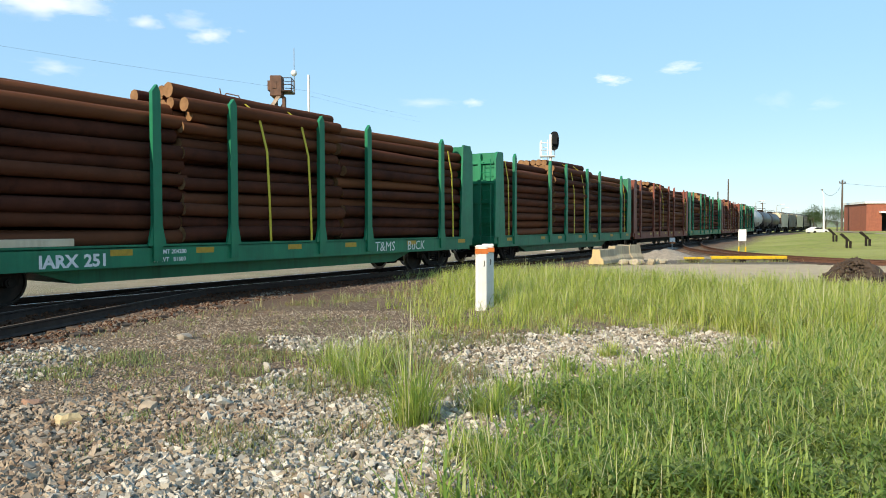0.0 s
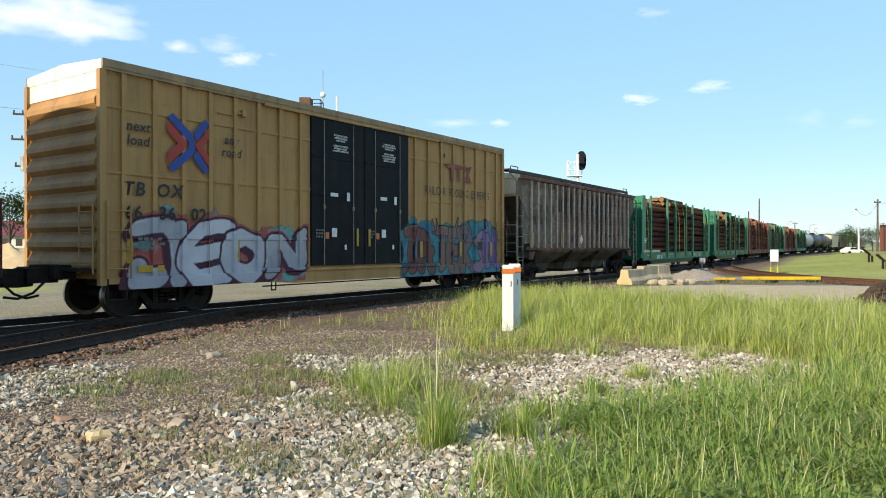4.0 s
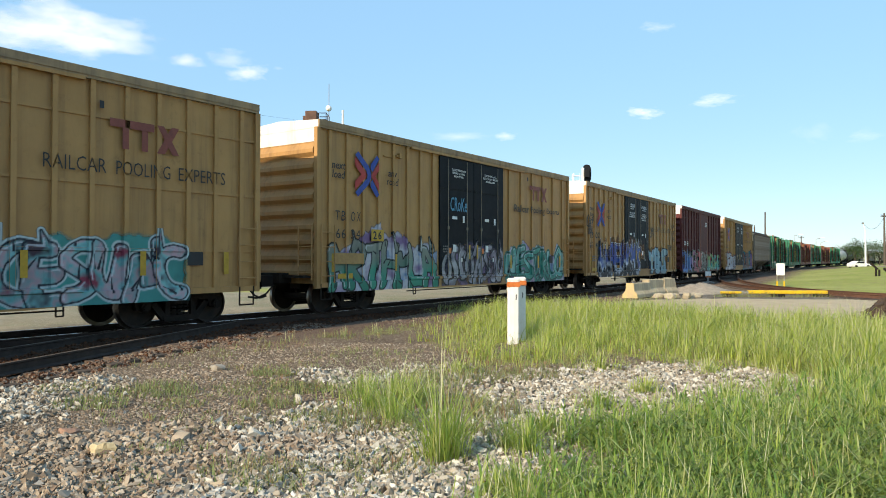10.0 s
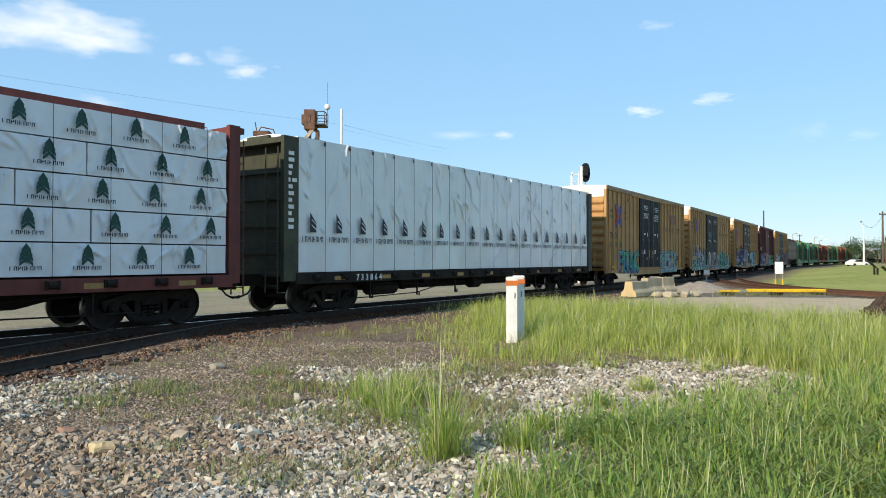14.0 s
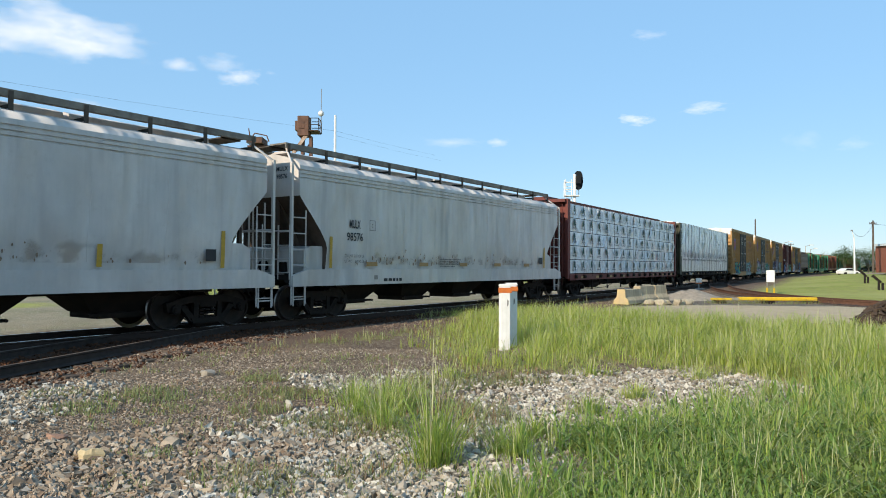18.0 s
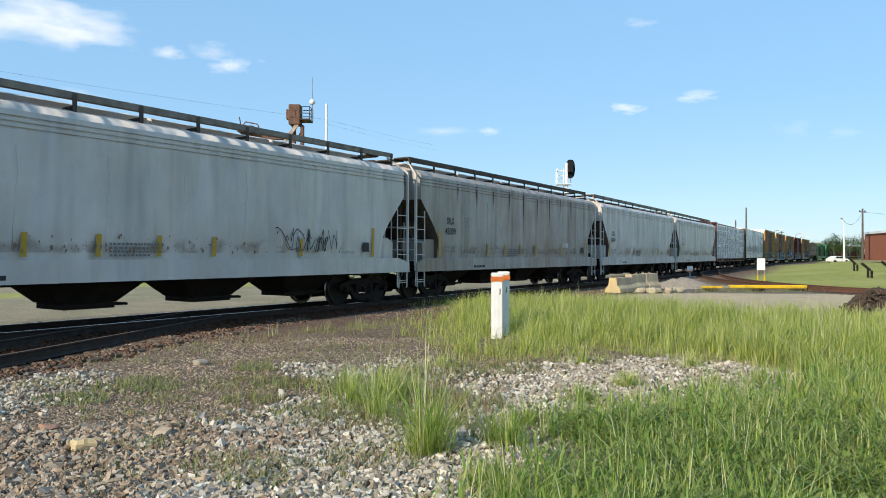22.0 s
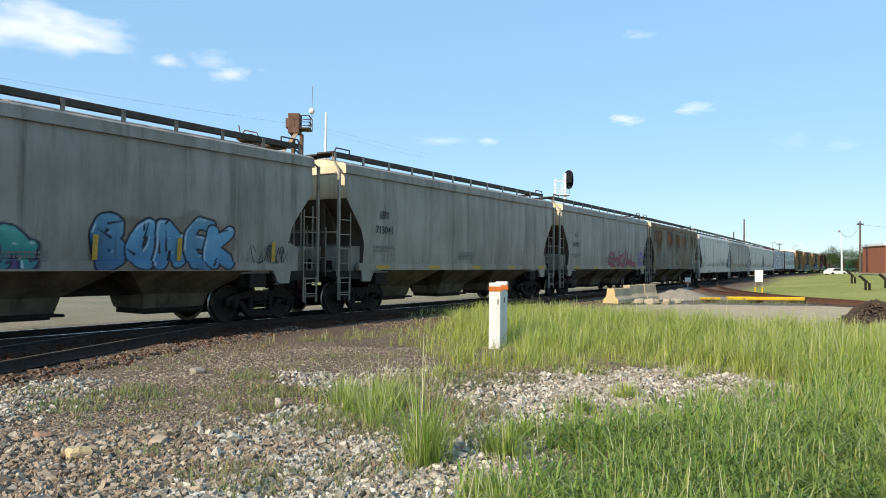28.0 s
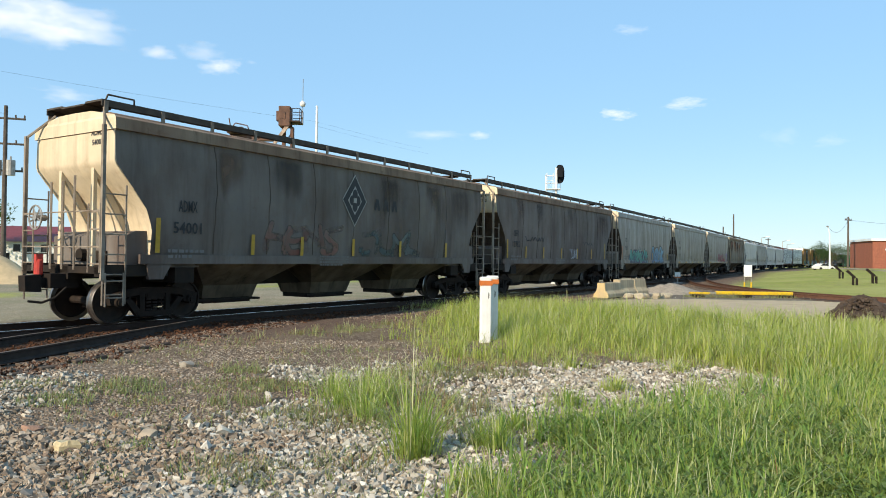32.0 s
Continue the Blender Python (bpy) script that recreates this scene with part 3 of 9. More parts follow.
# ---- covered hopper cars ----
def loft(levels, cols):
    """A body from levels (z, half width, half length), bottom to ridge."""
    vs, fs = [], []
    n = cols + 1
    for side in (-1, 1):
        for z, w, xe in levels:
            for i in range(n):
                vs.append(((2 * i / cols - 1) * xe, side * w, z))
    k = len(levels)
    for s in range(2):
        o = s * k * n
        for a in range(k - 1):
            for i in range(cols):
                q = (o + a * n + i, o + a * n + i + 1, o + (a + 1) * n + i + 1, o + (a + 1) * n + i)
                fs.append(q if s == 0 else q[::-1])
    for a in range(k - 1):
        for i in (0, cols):
            q = (a * n + i, (a + 1) * n + i, k * n + (a + 1) * n + i, k * n + a * n + i)
            fs.append(q[::-1] if i else q)
    fs.append(tuple([i for i in range(n)][::-1] + [k * n + i for i in range(n)]))
    return vs, fs


def hopper_end(car, h, s, skin, post, brake, paint):
    """Platform, posts, ladders, rails and brake gear at one end of a covered hopper."""
    X = h + 0.28
    bm = bmesh.new()
    box(bm, (min(s * (h - 2.7), s * X), -0.35, 0.95), (max(s * (h - 2.7), s * X), 0.35, 1.25))
    box(bm, (min(s * (h - 0.1), s * X), -1.5, 1.08), (max(s * (h - 0.1), s * X), 1.5, 1.22))
    for y in (-1.48, 1.30):
        box(bm, (min(s * (h - 1.3), s * X), y, 1.02), (max(s * (h - 1.3), s * X), y + 0.18, 1.26))
    box(bm, (min(s * (h - 2.0), s * (h - 1.5)), -1.45, 0.86), (max(s * (h - 2.0), s * (h - 1.5)), 1.45, 1.2))
    part("end_platform", bm, "under", car)
    bm = bmesh.new()
    for y in (-0.62, 0.62):
        prism(bm, [(s * (h - 0.05), 1.2), (s * (h - 0.05), 3.3), (s * (h - 0.13), 3.3), (s * (h - 0.13), 1.2)], y - 0.05, y + 0.05)
        prism(bm, [(s * (h - 0.08), 3.2), (s * (h - 0.80), 1.9), (s * (h - 0.95), 1.9), (s * (h - 0.20), 3.25)], y - 0.05, y + 0.05)
    part("slope_rib", bm, skin, car)
    bm = bmesh.new()
    prism(bm, [(s * (h - 2.2), 1.2), (s * (h - 0.34), 1.2), (s * (h - 0.34), 1.86), (s * (h - 0.6), 1.98), (s * (h - 2.2), 1.98)], -1.36, 1.36)
    part("slope_support", bm, paint, car)
    # corner posts with ladders on the side and on the end
    for y in (-1.5, 1.5):
        bm = bmesh.new()
        box(bm, (s * (X - 0.04) - 0.035, y - 0.035, 0.95), (s * (X - 0.04) + 0.035, y + 0.035, 4.08))
        rod(bm, (s * (X - 0.04), y, 4.05), (s * (h - 0.1), y * 0.62, 4.54), 0.03, 5)
        part("corner_post", bm, post, car)
    for y in (-1.5, 1.5):
        ladder(car, (s * (X - 0.05), y, 0.45), (s * (X - 0.05), y, 2.9), 6, 0.02, post, "side_ladder", (-s * 0.5, 0, 0))
        ladder(car, (s * X, y * 0.99, 1.1), (s * X, y * 0.99, 2.5), 4, 0.018, post, "end_ladder", (0, -math.copysign(0.42, y), 0))
    bm = bmesh.new()
    for y in (-0.55, -0.1, 0.35):
        rod(bm, (s * X, y, 1.15), (s * X, y, 3.0 if y > -0.3 else 3.1), 0.026, 5)
    rod(bm, (s * X, -1.5, 2.35), (s * X, 1.5, 2.35), 0.016, 5)
    rod(bm, (s * X, -1.5, 1.62), (s * X, 1.5, 1.62), 0.016, 5)
    part("end_rail", bm, post, car)
    if brake:
        bm = bmesh.new()
        for a in range(16):
            p, q = a * math.pi / 8, (a + 1) * math.pi / 8
            rod(bm, (s * (X + 0.12), 0.75 + 0.26 * math.cos(p), 2.25 + 0.26 * math.sin(p)), (s * (X + 0.12), 0.75 + 0.26 * math.cos(q), 2.25 + 0.26 * math.sin(q)), 0.02, 5)
            if a % 3 == 0:
                rod(bm, (s * (X + 0.1), 0.75, 2.25), (s * (X + 0.12), 0.75 + 0.26 * math.cos(p), 2.25 + 0.26 * math.sin(p)), 0.018, 4)
        rod(bm, (s * (X - 0.1), 0.75, 2.25), (s * (X + 0.14), 0.75, 2.25), 0.07, 8)
        part("brake_wheel", bm, "galv", car)
        bm = bmesh.new()
        rod(bm, (s * (h - 0.9), 0.1, 1.45), (s * (h - 0.2), 0.1, 1.45), 0.14, 10)
        box(bm, (s * (h - 0.5) - 0.2, -0.75, 1.25), (s * (h - 0.5) + 0.2, -0.3, 1.55))
        part("brake_cylinder", bm, "under", car)
    ladder(car, (s * (X - 0.1), -1.52, 0.42), (s * (X - 0.1), -1.52, 1.1), 2, 0.02, post, "stirrup", (-s * 0.4, 0, 0))


def covered_hopper(name, label, tail, head, kind, skin, bays=3, end=None, post="galv", roof=None, sill=None, slope="slope"):
    car = car_base(name, label, "hopper car")
    rib = kind == "ribbed"
    acf = kind == "round"
    h = running(car, tail, head, 0.3, 1.55 if rib else 1.30)
    cut = 1.04 if acf else 0.85
    if rib:
        lv = [(1.42, 1.42, h - 1.2), (2.05, 1.42, h - 1.2), (2.56, 1.42, h - 1.05), (3.1, 1.42, h - 0.5), (3.5, 1.42, h - 0.10), (3.6, 1.42, h)]
        lv += [(4.20, 1.42, h), (4.22, 1.53, h + 0.03), (4.34, 1.52, h + 0.03), (4.38, 1.40, h), (4.46, 0.85, h), (4.48, 0.6, h), (4.49, 0.0, h)]
    elif acf:
        lv = [(1.30, 1.46, h - 1.04), (1.92, 1.53, h - 1.04), (2.08, 1.535, h - 0.99), (2.36, 1.54, h - 0.80), (2.63, 1.54, h - 0.57), (2.90, 1.54, h - 0.33), (3.15, 1.54, h - 0.10), (3.27, 1.54, h)]
        # three shallow grooves under the smooth shoulder of the roof
        for z in (3.71, 3.81, 3.91):
            lv += [(z, 1.545, h), (z + 0.012, 1.515, h), (z + 0.034, 1.515, h), (z + 0.046, 1.545, h)]
        lv += [(4.06, 1.53, h), (4.14, 1.46, h), (4.22, 1.33, h), (4.33, 0.95, h), (4.41, 0.6, h), (4.42, 0.0, h)]
    else:
        lv = [(1.44, 1.47, h - 0.85), (1.98, 1.53, h - 0.85), (2.12, 1.535, h - 0.82), (2.44, 1.54, h - 0.71), (2.78, 1.54, h - 0.46), (3.10, 1.54, h - 0.20), (3.32, 1.54, h - 0.03), (3.42, 1.54, h)]
        lv += [(4.02, 1.495, h), (4.03, 1.57, h + 0.03), (4.27, 1.55, h + 0.03), (4.33, 1.45, h), (4.44, 0.85, h), (4.48, 0.6, h), (4.49, 0.0, h)]
    vs, fs = loft(lv, 24)
    me = raw("body", vs, fs, skin)
    me.materials.append(M[end or skin])
    me.materials.append(M[roof or skin])
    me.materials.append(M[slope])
    me.polygons.foreach_set("use_smooth", [True] * len(me.polygons))
    me.set_sharp_from_angle(angle=radians(24))
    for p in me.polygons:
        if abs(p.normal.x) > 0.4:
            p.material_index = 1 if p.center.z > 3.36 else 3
        elif p.center.z > (4.02 if not acf else 4.2):
            p.material_index = 2
    part("body", me, skin, car)
    if rib:
        post_ob = None
        k = 20
        for i in range(k):
            x = -(h - 1.09) + i * 2 * (h - 1.09) / (k - 1)
            for sy in (-1, 1):
                if post_ob is None:
                    bm = bmesh.new()
                    prism(bm, [(-0.055, 1.42), (0.055, 1.42), (0.055, 4.19), (-0.055, 4.19)], -0.06, 0.03)
                    post_ob = part("side_post", bm, "ribpost", car)
                    post_ob.matrix_basis = pose(x, sy * 1.45, 0)
                else:
                    like(post_ob, pose(x, sy * 1.45, 0, 0, 0, 0 if sy < 0 else 180))
    else:
        seam, sooty = None, skin == "dirty"
        for i in range(1, 8):
            x = -h + cut + i * (2 * h - 2 * cut) / 8
            for sy in (-1, 1):
                if seam is None:
                    # a weld that wanders a little on its way down the side
                    wd, top = (0.016, 4.0) if sooty else (0.010, 3.42)
                    zs = np.linspace(1.52, top, 22)
                    edge = [(0.030 * math.sin(2.6 * z) + 0.012 * math.sin(9 * z), hopper_skin(0, z) + 1.53, z) for z in zs]
                    vs = [v for a, b, z in edge for v in ((a - wd, b + 0.01, z), (a - 0.5 * wd, b - 0.004, z), (a + 0.5 * wd, b - 0.004, z), (a + wd, b + 0.01, z))]
                    me = raw("weld_seam", vs, [(4 * k + c, 4 * k + c + 1, 4 * k + c + 5, 4 * k + c + 4) for k in range(21) for c in range(3)], "slope" if sooty else skin)
                    seam = part("weld_seam", me, "slope" if sooty else skin, car)
                    seam.matrix_basis = pose(x, sy * 1.53, 0)
                else:
                    like(seam, pose(x, sy * 1.53, 0, 0, 0, 0 if sy < 0 else 180))
    # side sill
    bm = bmesh.new()
    for sy in (-1, 1):
        if acf:
            prism(bm, [(-h - 0.25, 0.92), (h + 0.25, 0.92), (h + 0.25, 1.20), (h - 0.3, 1.36), (-h + 0.3, 1.36), (-h - 0.25, 1.20)], sy * 1.53 - 0.05, sy * 1.53 + 0.05)
        else:
            q_ = 1.40 if rib else 1.50
            prism(bm, [(-h + 0.6, 1.34 if rib else 1.28), (h - 0.6, 1.34 if rib else 1.28), (h - 0.6, 1.48), (-h + 0.6, 1.48)], sy * q_ - 0.05, sy * q_ + 0.05)
            for s in (-1, 1):
                prism(bm, [(s * (h - 1.35), 1.28), (s * (h - 0.75), 1.28), (s * (h - 0.80), 0.95), (s * (h - 1.15), 0.95)], sy * 1.48 - 0.05, sy * 1.48 + 0.05)
    part("side_sill", bm, sill or skin, car)
    # bays with their outlets
    step = 3.08 if acf else 3.5 if rib else 3.55 * h / 7.05
    for i in range(bays):
        x = (i - (bays - 1) / 2) * step
        if acf:
            lv, gate, zb = ((1.27, step / 2 - 0.02, 1.42), (0.88, 1.06, 0.88), (0.45, 0.62, 0.50)), 0.66, 0.45
        else:
            lv, gate, zb = ((1.40, step / 2 - 0.03, 1.42), (1.24, 1.58, 1.36), (0.74, 0.86, 0.70), (0.42, 0.80, 0.58)), 0.86, 0.42
        bm = bmesh.new()
        rings = [[bm.verts.new((x + sx * hx, sy * hy, z)) for sx, sy in ((-1, -1), (1, -1), (1, 1), (-1, 1))] for z, hx, hy in lv]
        for u, v in zip(rings, rings[1:]):
            for j in range(4):
                bm.faces.new((u[j], u[(j + 1) % 4], v[(j + 1) % 4], v[j]))
        bm.faces.new(rings[-1][::-1])
        bm.faces.new(rings[0])
        bay = part("hopper_bay", bm, "baydirt" if not acf else "under", car)
        bm = bmesh.new()
        box(bm, (x - gate + 0.12, -0.56, zb - 0.13), (x + gate - 0.12, 0.56, zb))
        box(bm, (x - gate - 0.10, -0.64, zb - 0.08), (x + gate + 0.10, -0.56, zb - 0.02))
        rod(bm, (x + gate + 0.06, -0.72, zb - 0.05), (x + gate + 0.06, 0.7, zb - 0.05), 0.03, 8)
        part("outlet_gate", bm, "under", bay)
    bm = bmesh.new()
    box(bm, (-h + 1.0, -0.28, 0.72 if not acf else 0.82), (h - 1.0, 0.28, 1.27))
    for s in (-1, 1):
        box(bm, (s * (h - 1.9) - 0.25, -1.25, 0.95), (s * (h - 1.9) + 0.25, 1.25, 1.30))
    part("centre_sill", bm, "under", car)
    # hatches and running boards
    dz = 0.05 if rib else 0.115
    bm = bmesh.new()
    for i in range(4):
        x = -h + 0.7 + i * (2 * h - 1.4) / 4
        prism(bm, [(-0.36, 4.34), (0.36, 4.34), (0.34, 4.46), (0.15, 4.52), (-0.15, 4.52), (-0.34, 4.46)], x, x + (2 * h - 1.4) / 4 - 0.12, axis="x")
    part("hatch_cover", bm, roof or skin, car).location.z = dz
    for y in (-0.75, 0.75):
        bm = bmesh.new()
        box(bm, (-h - 0.04, y - 0.3, 4.53), (h + 0.04, y + 0.3, 4.57))
        box(bm, (-h - 0.04, y + math.copysign(0.30, y) - 0.015, 4.43), (h + 0.04, y + math.copysign(0.30, y) + 0.015, 4.57))
        part("running_board", bm, "pale_board" if skin == "acf" else "board", car).location.z = dz
    proto = None
    for i in range(12):
        x = -h + 0.05 + i * (2 * h - 0.1) / 11
        for sy in (-1, 1):
            if proto is None:
                bm = bmesh.new()
                box(bm, (-0.03, -1.06, 4.24), (0.03, -0.64, 4.30))
                box(bm, (-0.045, -1.085, 4.16), (0.045, -1.06, 4.54))
                proto = part("board_bracket", bm, "board" if acf or rib else post, car)
                proto.location = (x, 0, dz)
            else:
                like(proto, pose(x, 0, dz, 0, 0, 0 if sy < 0 else 180))
    for s in (-1, 1):
        bm = bmesh.new()
        box(bm, (min(s * (h - 0.55), s * (h + 0.06)), -0.45, 4.50), (max(s * (h - 0.55), s * (h + 0.06)), 0.45, 4.53))
        if not acf:
            bent(bm, [(s * (h - 0.7), -1.05, 4.56), (s * (h - 0.7), -1.05, 4.68), (s * (h - 0.1), -1.05, 4.68), (s * (h - 0.05), -1.05, 4.56)], 0.02, 5)
        part("end_walkway", bm, "board", car).location.z = dz
        hopper_end(car, h, s, slope, post, s < 0, "under" if rib else skin)
    return car


def side_marks(car, h, zs, y, tall=0.85, xs=(), material="reflect"):
    for x in xs:
        panel(car, "reflector", [(x, zs), (x + 0.11, zs), (x + 0.13, zs + tall), (x + 0.02, zs + tall)], y, material)


def hopper_text(car, h, marks, x, z, size=0.36, y=-1.56, gap=0.45, seed=1, limits=None):
    a, b = marks
    hh = size * 0.70
    print_in(car, a, x - 0.16 * size * len(a) * 1.05, x + 0.16 * size * len(a) * 1.05, z - hh / 2, z + hh / 2, y, bold=0.006)
    print_in(car, b, x - 0.20 * size * len(b), x + 0.20 * size * len(b), z - gap - hh / 2, z - gap + hh / 2, y, bold=0.006)
    if limits:
        for i, row in enumerate(limits):
            print_in(car, row, x - 0.42, x + 0.40, z - gap - 0.58 - i * 0.15, z - gap - 0.50 - i * 0.15, y, "fade")
    else:
        bars(car, x - 0.5, z - gap - 0.55, y, 0.9, 0.07, 2, "fade", seed=seed)
    bars(car, x + 4.3, z - gap - 0.62, y, 1.2, 0.045, 4, "fade", seed=seed + 7)


def ends(parent, words, h, z=4.0, size=0.16):
    for i, w in enumerate(words):
        me = letters(w, size, 0.004)
        me.transform(Matrix.Translation((-h - 0.008, -0.88, z - i * 0.20)) @ Matrix.Rotation(radians(-90), 4, "Z"))
        part("end_lettering", me, "black", parent)


def rear_light(car, h):
    bm = bmesh.new()
    box(bm, (-h - 0.72, -0.02, 1.02), (-h - 0.60, 0.18, 1.36))
    bevel(bm, 0.03)
    box(bm, (-h - 0.73, 0.03, 1.30), (-h - 0.59, 0.13, 1.46))
    rod(bm, (-h - 0.66, 0.08, 0.9), (-h - 0.66, 0.08, 1.04), 0.03, 6)
    part("rear_marker", bm, "light", car, "red end-of-train marker on the coupler")


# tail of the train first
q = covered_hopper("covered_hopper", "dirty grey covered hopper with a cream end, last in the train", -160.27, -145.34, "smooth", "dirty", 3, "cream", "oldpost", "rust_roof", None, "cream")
hq = 7.465
hopper_text(q, hq, ("ADMX", "54001"), -5.73, 2.56, 0.37, gap=0.48)
ends(q, ("ADMX", "54001"), hq)
rear_light(q, hq)
for ring, m_, dy in ((1.0, "dull_white", 0), (0.94, "black", 0.003), (0.56, "dull_white", 0.006)):
    panel(q, "diamond_logo", [(0.0, 3.12 - 0.76 * ring), (0.55 * ring, 3.12), (0.0, 3.12 + 0.76 * ring), (-0.55 * ring, 3.12)], -1.562 - dy, m_)
for dx, dz in ((0.13, 0), (-0.13, 0), (0, 0.18), (0, -0.18)):
    panel(q, "logo_petal", [(dx + 0.115 * math.cos(t_), 3.12 + dz + 0.15 * math.sin(t_)) for t_ in np.linspace(0, 2 * math.pi, 13)[:-1]], -1.5715, "black")
panel(q, "logo_heart", [(-0.07, 3.05), (0.07, 3.05), (0.07, 3.19), (-0.07, 3.19)], -1.5745, "dull_white")
for i in range(3):
    x = 0.92 + i * 0.44
    panel(q, "logo_letter", [(x, 2.90), (x + 0.07, 2.90), (x + 0.13, 3.08), (x + 0.19, 2.90), (x + 0.28, 2.90), (x + 0.20, 3.24), (x + 0.06, 3.24)], -1.562, "black")
stains(q, hopper_skin, ((-4.6, 0.4, 4.02, 1.5, 0.85, (0.13, 0.085, 0.06)), (-2.6, 0.5, 4.02, 1.2, 0.75, (0.07, 0.055, 0.045)), (1.8, 0.6, 4.02, 2.0, 0.95, (0.085, 0.06, 0.045)), (4.2, 0.5, 4.02, 1.8, 0.85, (0.12, 0.08, 0.055)), (6.0, 0.8, 4.02, 2.0, 0.5, (0.085, 0.05, 0.038))), 23, "brown dirt that runs down from the roof")
side_marks(q, hq, 1.52, -1.56, 0.75, (-6.55,))
side_marks(q, hq, 1.5, -1.56, 0.5, (-3.9, -2.2, -0.1, 2.2, 4.9))
graffiti(q, hopper_skin, "faded red and grey graffiti letters", -3.4, -0.6, 1.50, 2.40, "HENS", (((0.20, 0.075, 0.055), (0.13, 0.10, 0.085)), 0.5, 0.3, 0.6), (0.115, 0.095, 0.08), fat=0.10, line=0.02, seed=5, spikes=0, shine=None, cuts=False, wear=0.85, halo_top=0.1)
graffiti(q, hopper_skin, "faded blue-grey graffiti letters", 0.4, 3.4, 1.50, 2.35, "JUXL", (((0.06, 0.10, 0.105), (0.10, 0.11, 0.105)), 0.5, 0.3, 0.6), (0.085, 0.08, 0.075), fat=0.10, line=0.02, seed=6, spikes=0, shine=None, cuts=False, wear=0.85, halo_top=0.1)

p = covered_hopper("covered_hopper", "sooty grey covered hopper with rust along the roof", -144.11, -129.75, "smooth", "dirty", 3, "cream", "oldpost", "rust_roof")
hp = 7.18
hopper_text(p, hp, ("CEFX", "12782"), -5.4, 2.55, 0.36)
ends(p, ("CEFX", "12782"), hp)
side_marks(p, hp, 1.52, -1.56, 0.75, (-6.3,))
side_marks(p, hp, 1.52, -1.56, 0.5, (-4.5, -2.6, -0.45, 1.65, 3.72))
side_marks(p, hp, 1.52, -1.56, 0.85, (5.9,))
stains(p, hopper_skin, ((-5.0, 0.5, 4.02, 1.1, 0.45, (0.12, 0.065, 0.045)), (-2.9, 0.35, 4.02, 1.6, 0.45, (0.075, 0.05, 0.04)), (0.8, 0.4, 4.02, 1.4, 0.4, (0.075, 0.05, 0.04)), (5.6, 0.9, 4.02, 2.2, 0.55, (0.10, 0.052, 0.038))), 13, "brown dirt that runs down from the roof")
scribble(p, 0.7, 1.45, 0.9, 0.6, -1.562, 8, "pale_line")
scribble(p, -4.6, 2.25, 2.2, 0.22, -1.562, 18, "black", 0.02)
scribble(p, 2.4, 2.2, 1.6, 0.2, -1.562, 28, "black", 0.016)

o = covered_hopper("covered_hopper", "light grey covered hopper with green and blue graffiti", -128.50, -114.40, "smooth", "grey", 3, "cream", "oldpost")
ho = 7.05
hopper_text(o, ho, ("CGEX", "1067"), -5.35, 2.72, 0.34, gap=0.5)
ends(o, ("CGEX", "1067"), ho)
side_marks(o, ho, 1.50, -1.56, 0.8, (-6.3,), "orange")
graffiti(o, hopper_skin, "teal and violet graffiti letters", -4.4, -0.1, 1.32, 2.15, "ARMAKIA", (((0.05, 0.09, 0.16), (0.04, 0.26, 0.22), (0.10, 0.36, 0.30)), 0.2, 0.5, 0.7), (0.02, 0.02, 0.05), halo=(((0.10, 0.07, 0.18), (0.05, 0.05, 0.09)), True, 0.8), halo_top=0.2, fat=0.19, line=0.03, seed=3)
graffiti(o, hopper_skin, "big blue bubble-letter graffiti with black outlines", 1.12, 4.42, 1.30, 2.46, "BOAEK", (((0.05, 0.12, 0.22), (0.09, 0.23, 0.36), (0.17, 0.36, 0.47)), 0.1, 0.6, 0.5), (0.012, 0.014, 0.025), halo=(((0.30, 0.16, 0.10), (0.34, 0.24, 0.18)), False, 0.35), halo_top=0.25, fat=0.235, line=0.035, seed=4, spikes=0)
side_marks(o, ho, 1.50, -1.575, 0.5, (1.0, 2.9, 5.6))

scribble(o, 5.0, 1.40, 1.1, 0.55, -1.562, 5)

n_ = covered_hopper("covered_hopper", "light grey covered hopper with black lettering", -113.12, -99.08, "smooth", "grey", 3, "cream", "grey")
hn = 7.02
hopper_text(n_, hn, ("GBRX", "713041"), -5.25, 2.94, 0.34)
m1 = covered_hopper("covered_hopper", "light grey covered hopper with pink graffiti", -97.94, -83.72, "smooth", "grey", 3, "cream", "grey")
hm = 7.11
hopper_text(m1, hm, ("AOKX", "600857"), -5.35, 2.95, 0.34)
graffiti(m1, hopper_skin, "pink graffiti letters drawn in single strokes", -0.4, 4.5, 1.38, 2.3, "EHKIWL", (((0.26, 0.022, 0.065), (0.33, 0.05, 0.11)), 0.2, 0.2, 0.6), (0.06, 0.012, 0.03), fat=0.105, line=0.022, seed=6, spikes=2, shine=None, cuts=False, halo_top=0.15)
bm = bmesh.new()
for i, (x, z, r) in enumerate(((4.95, 2.2, .13), (5.25, 1.9, .17), (5.6, 2.2, .18), (5.3, 1.55, .14), (5.75, 1.6, .16), (6.05, 2.0, .15))):
    bm.faces.new([bm.verts.new((x + r * math.cos(a), -1.563, z + r * math.sin(a))) for a in np.linspace(0, 2 * math.pi, 15)[:-1]])
part("graffiti_dot", bm, surf("violet_spray", (0.16, 0.10, 0.30), (0.30, 0.18, 0.42)), m1)
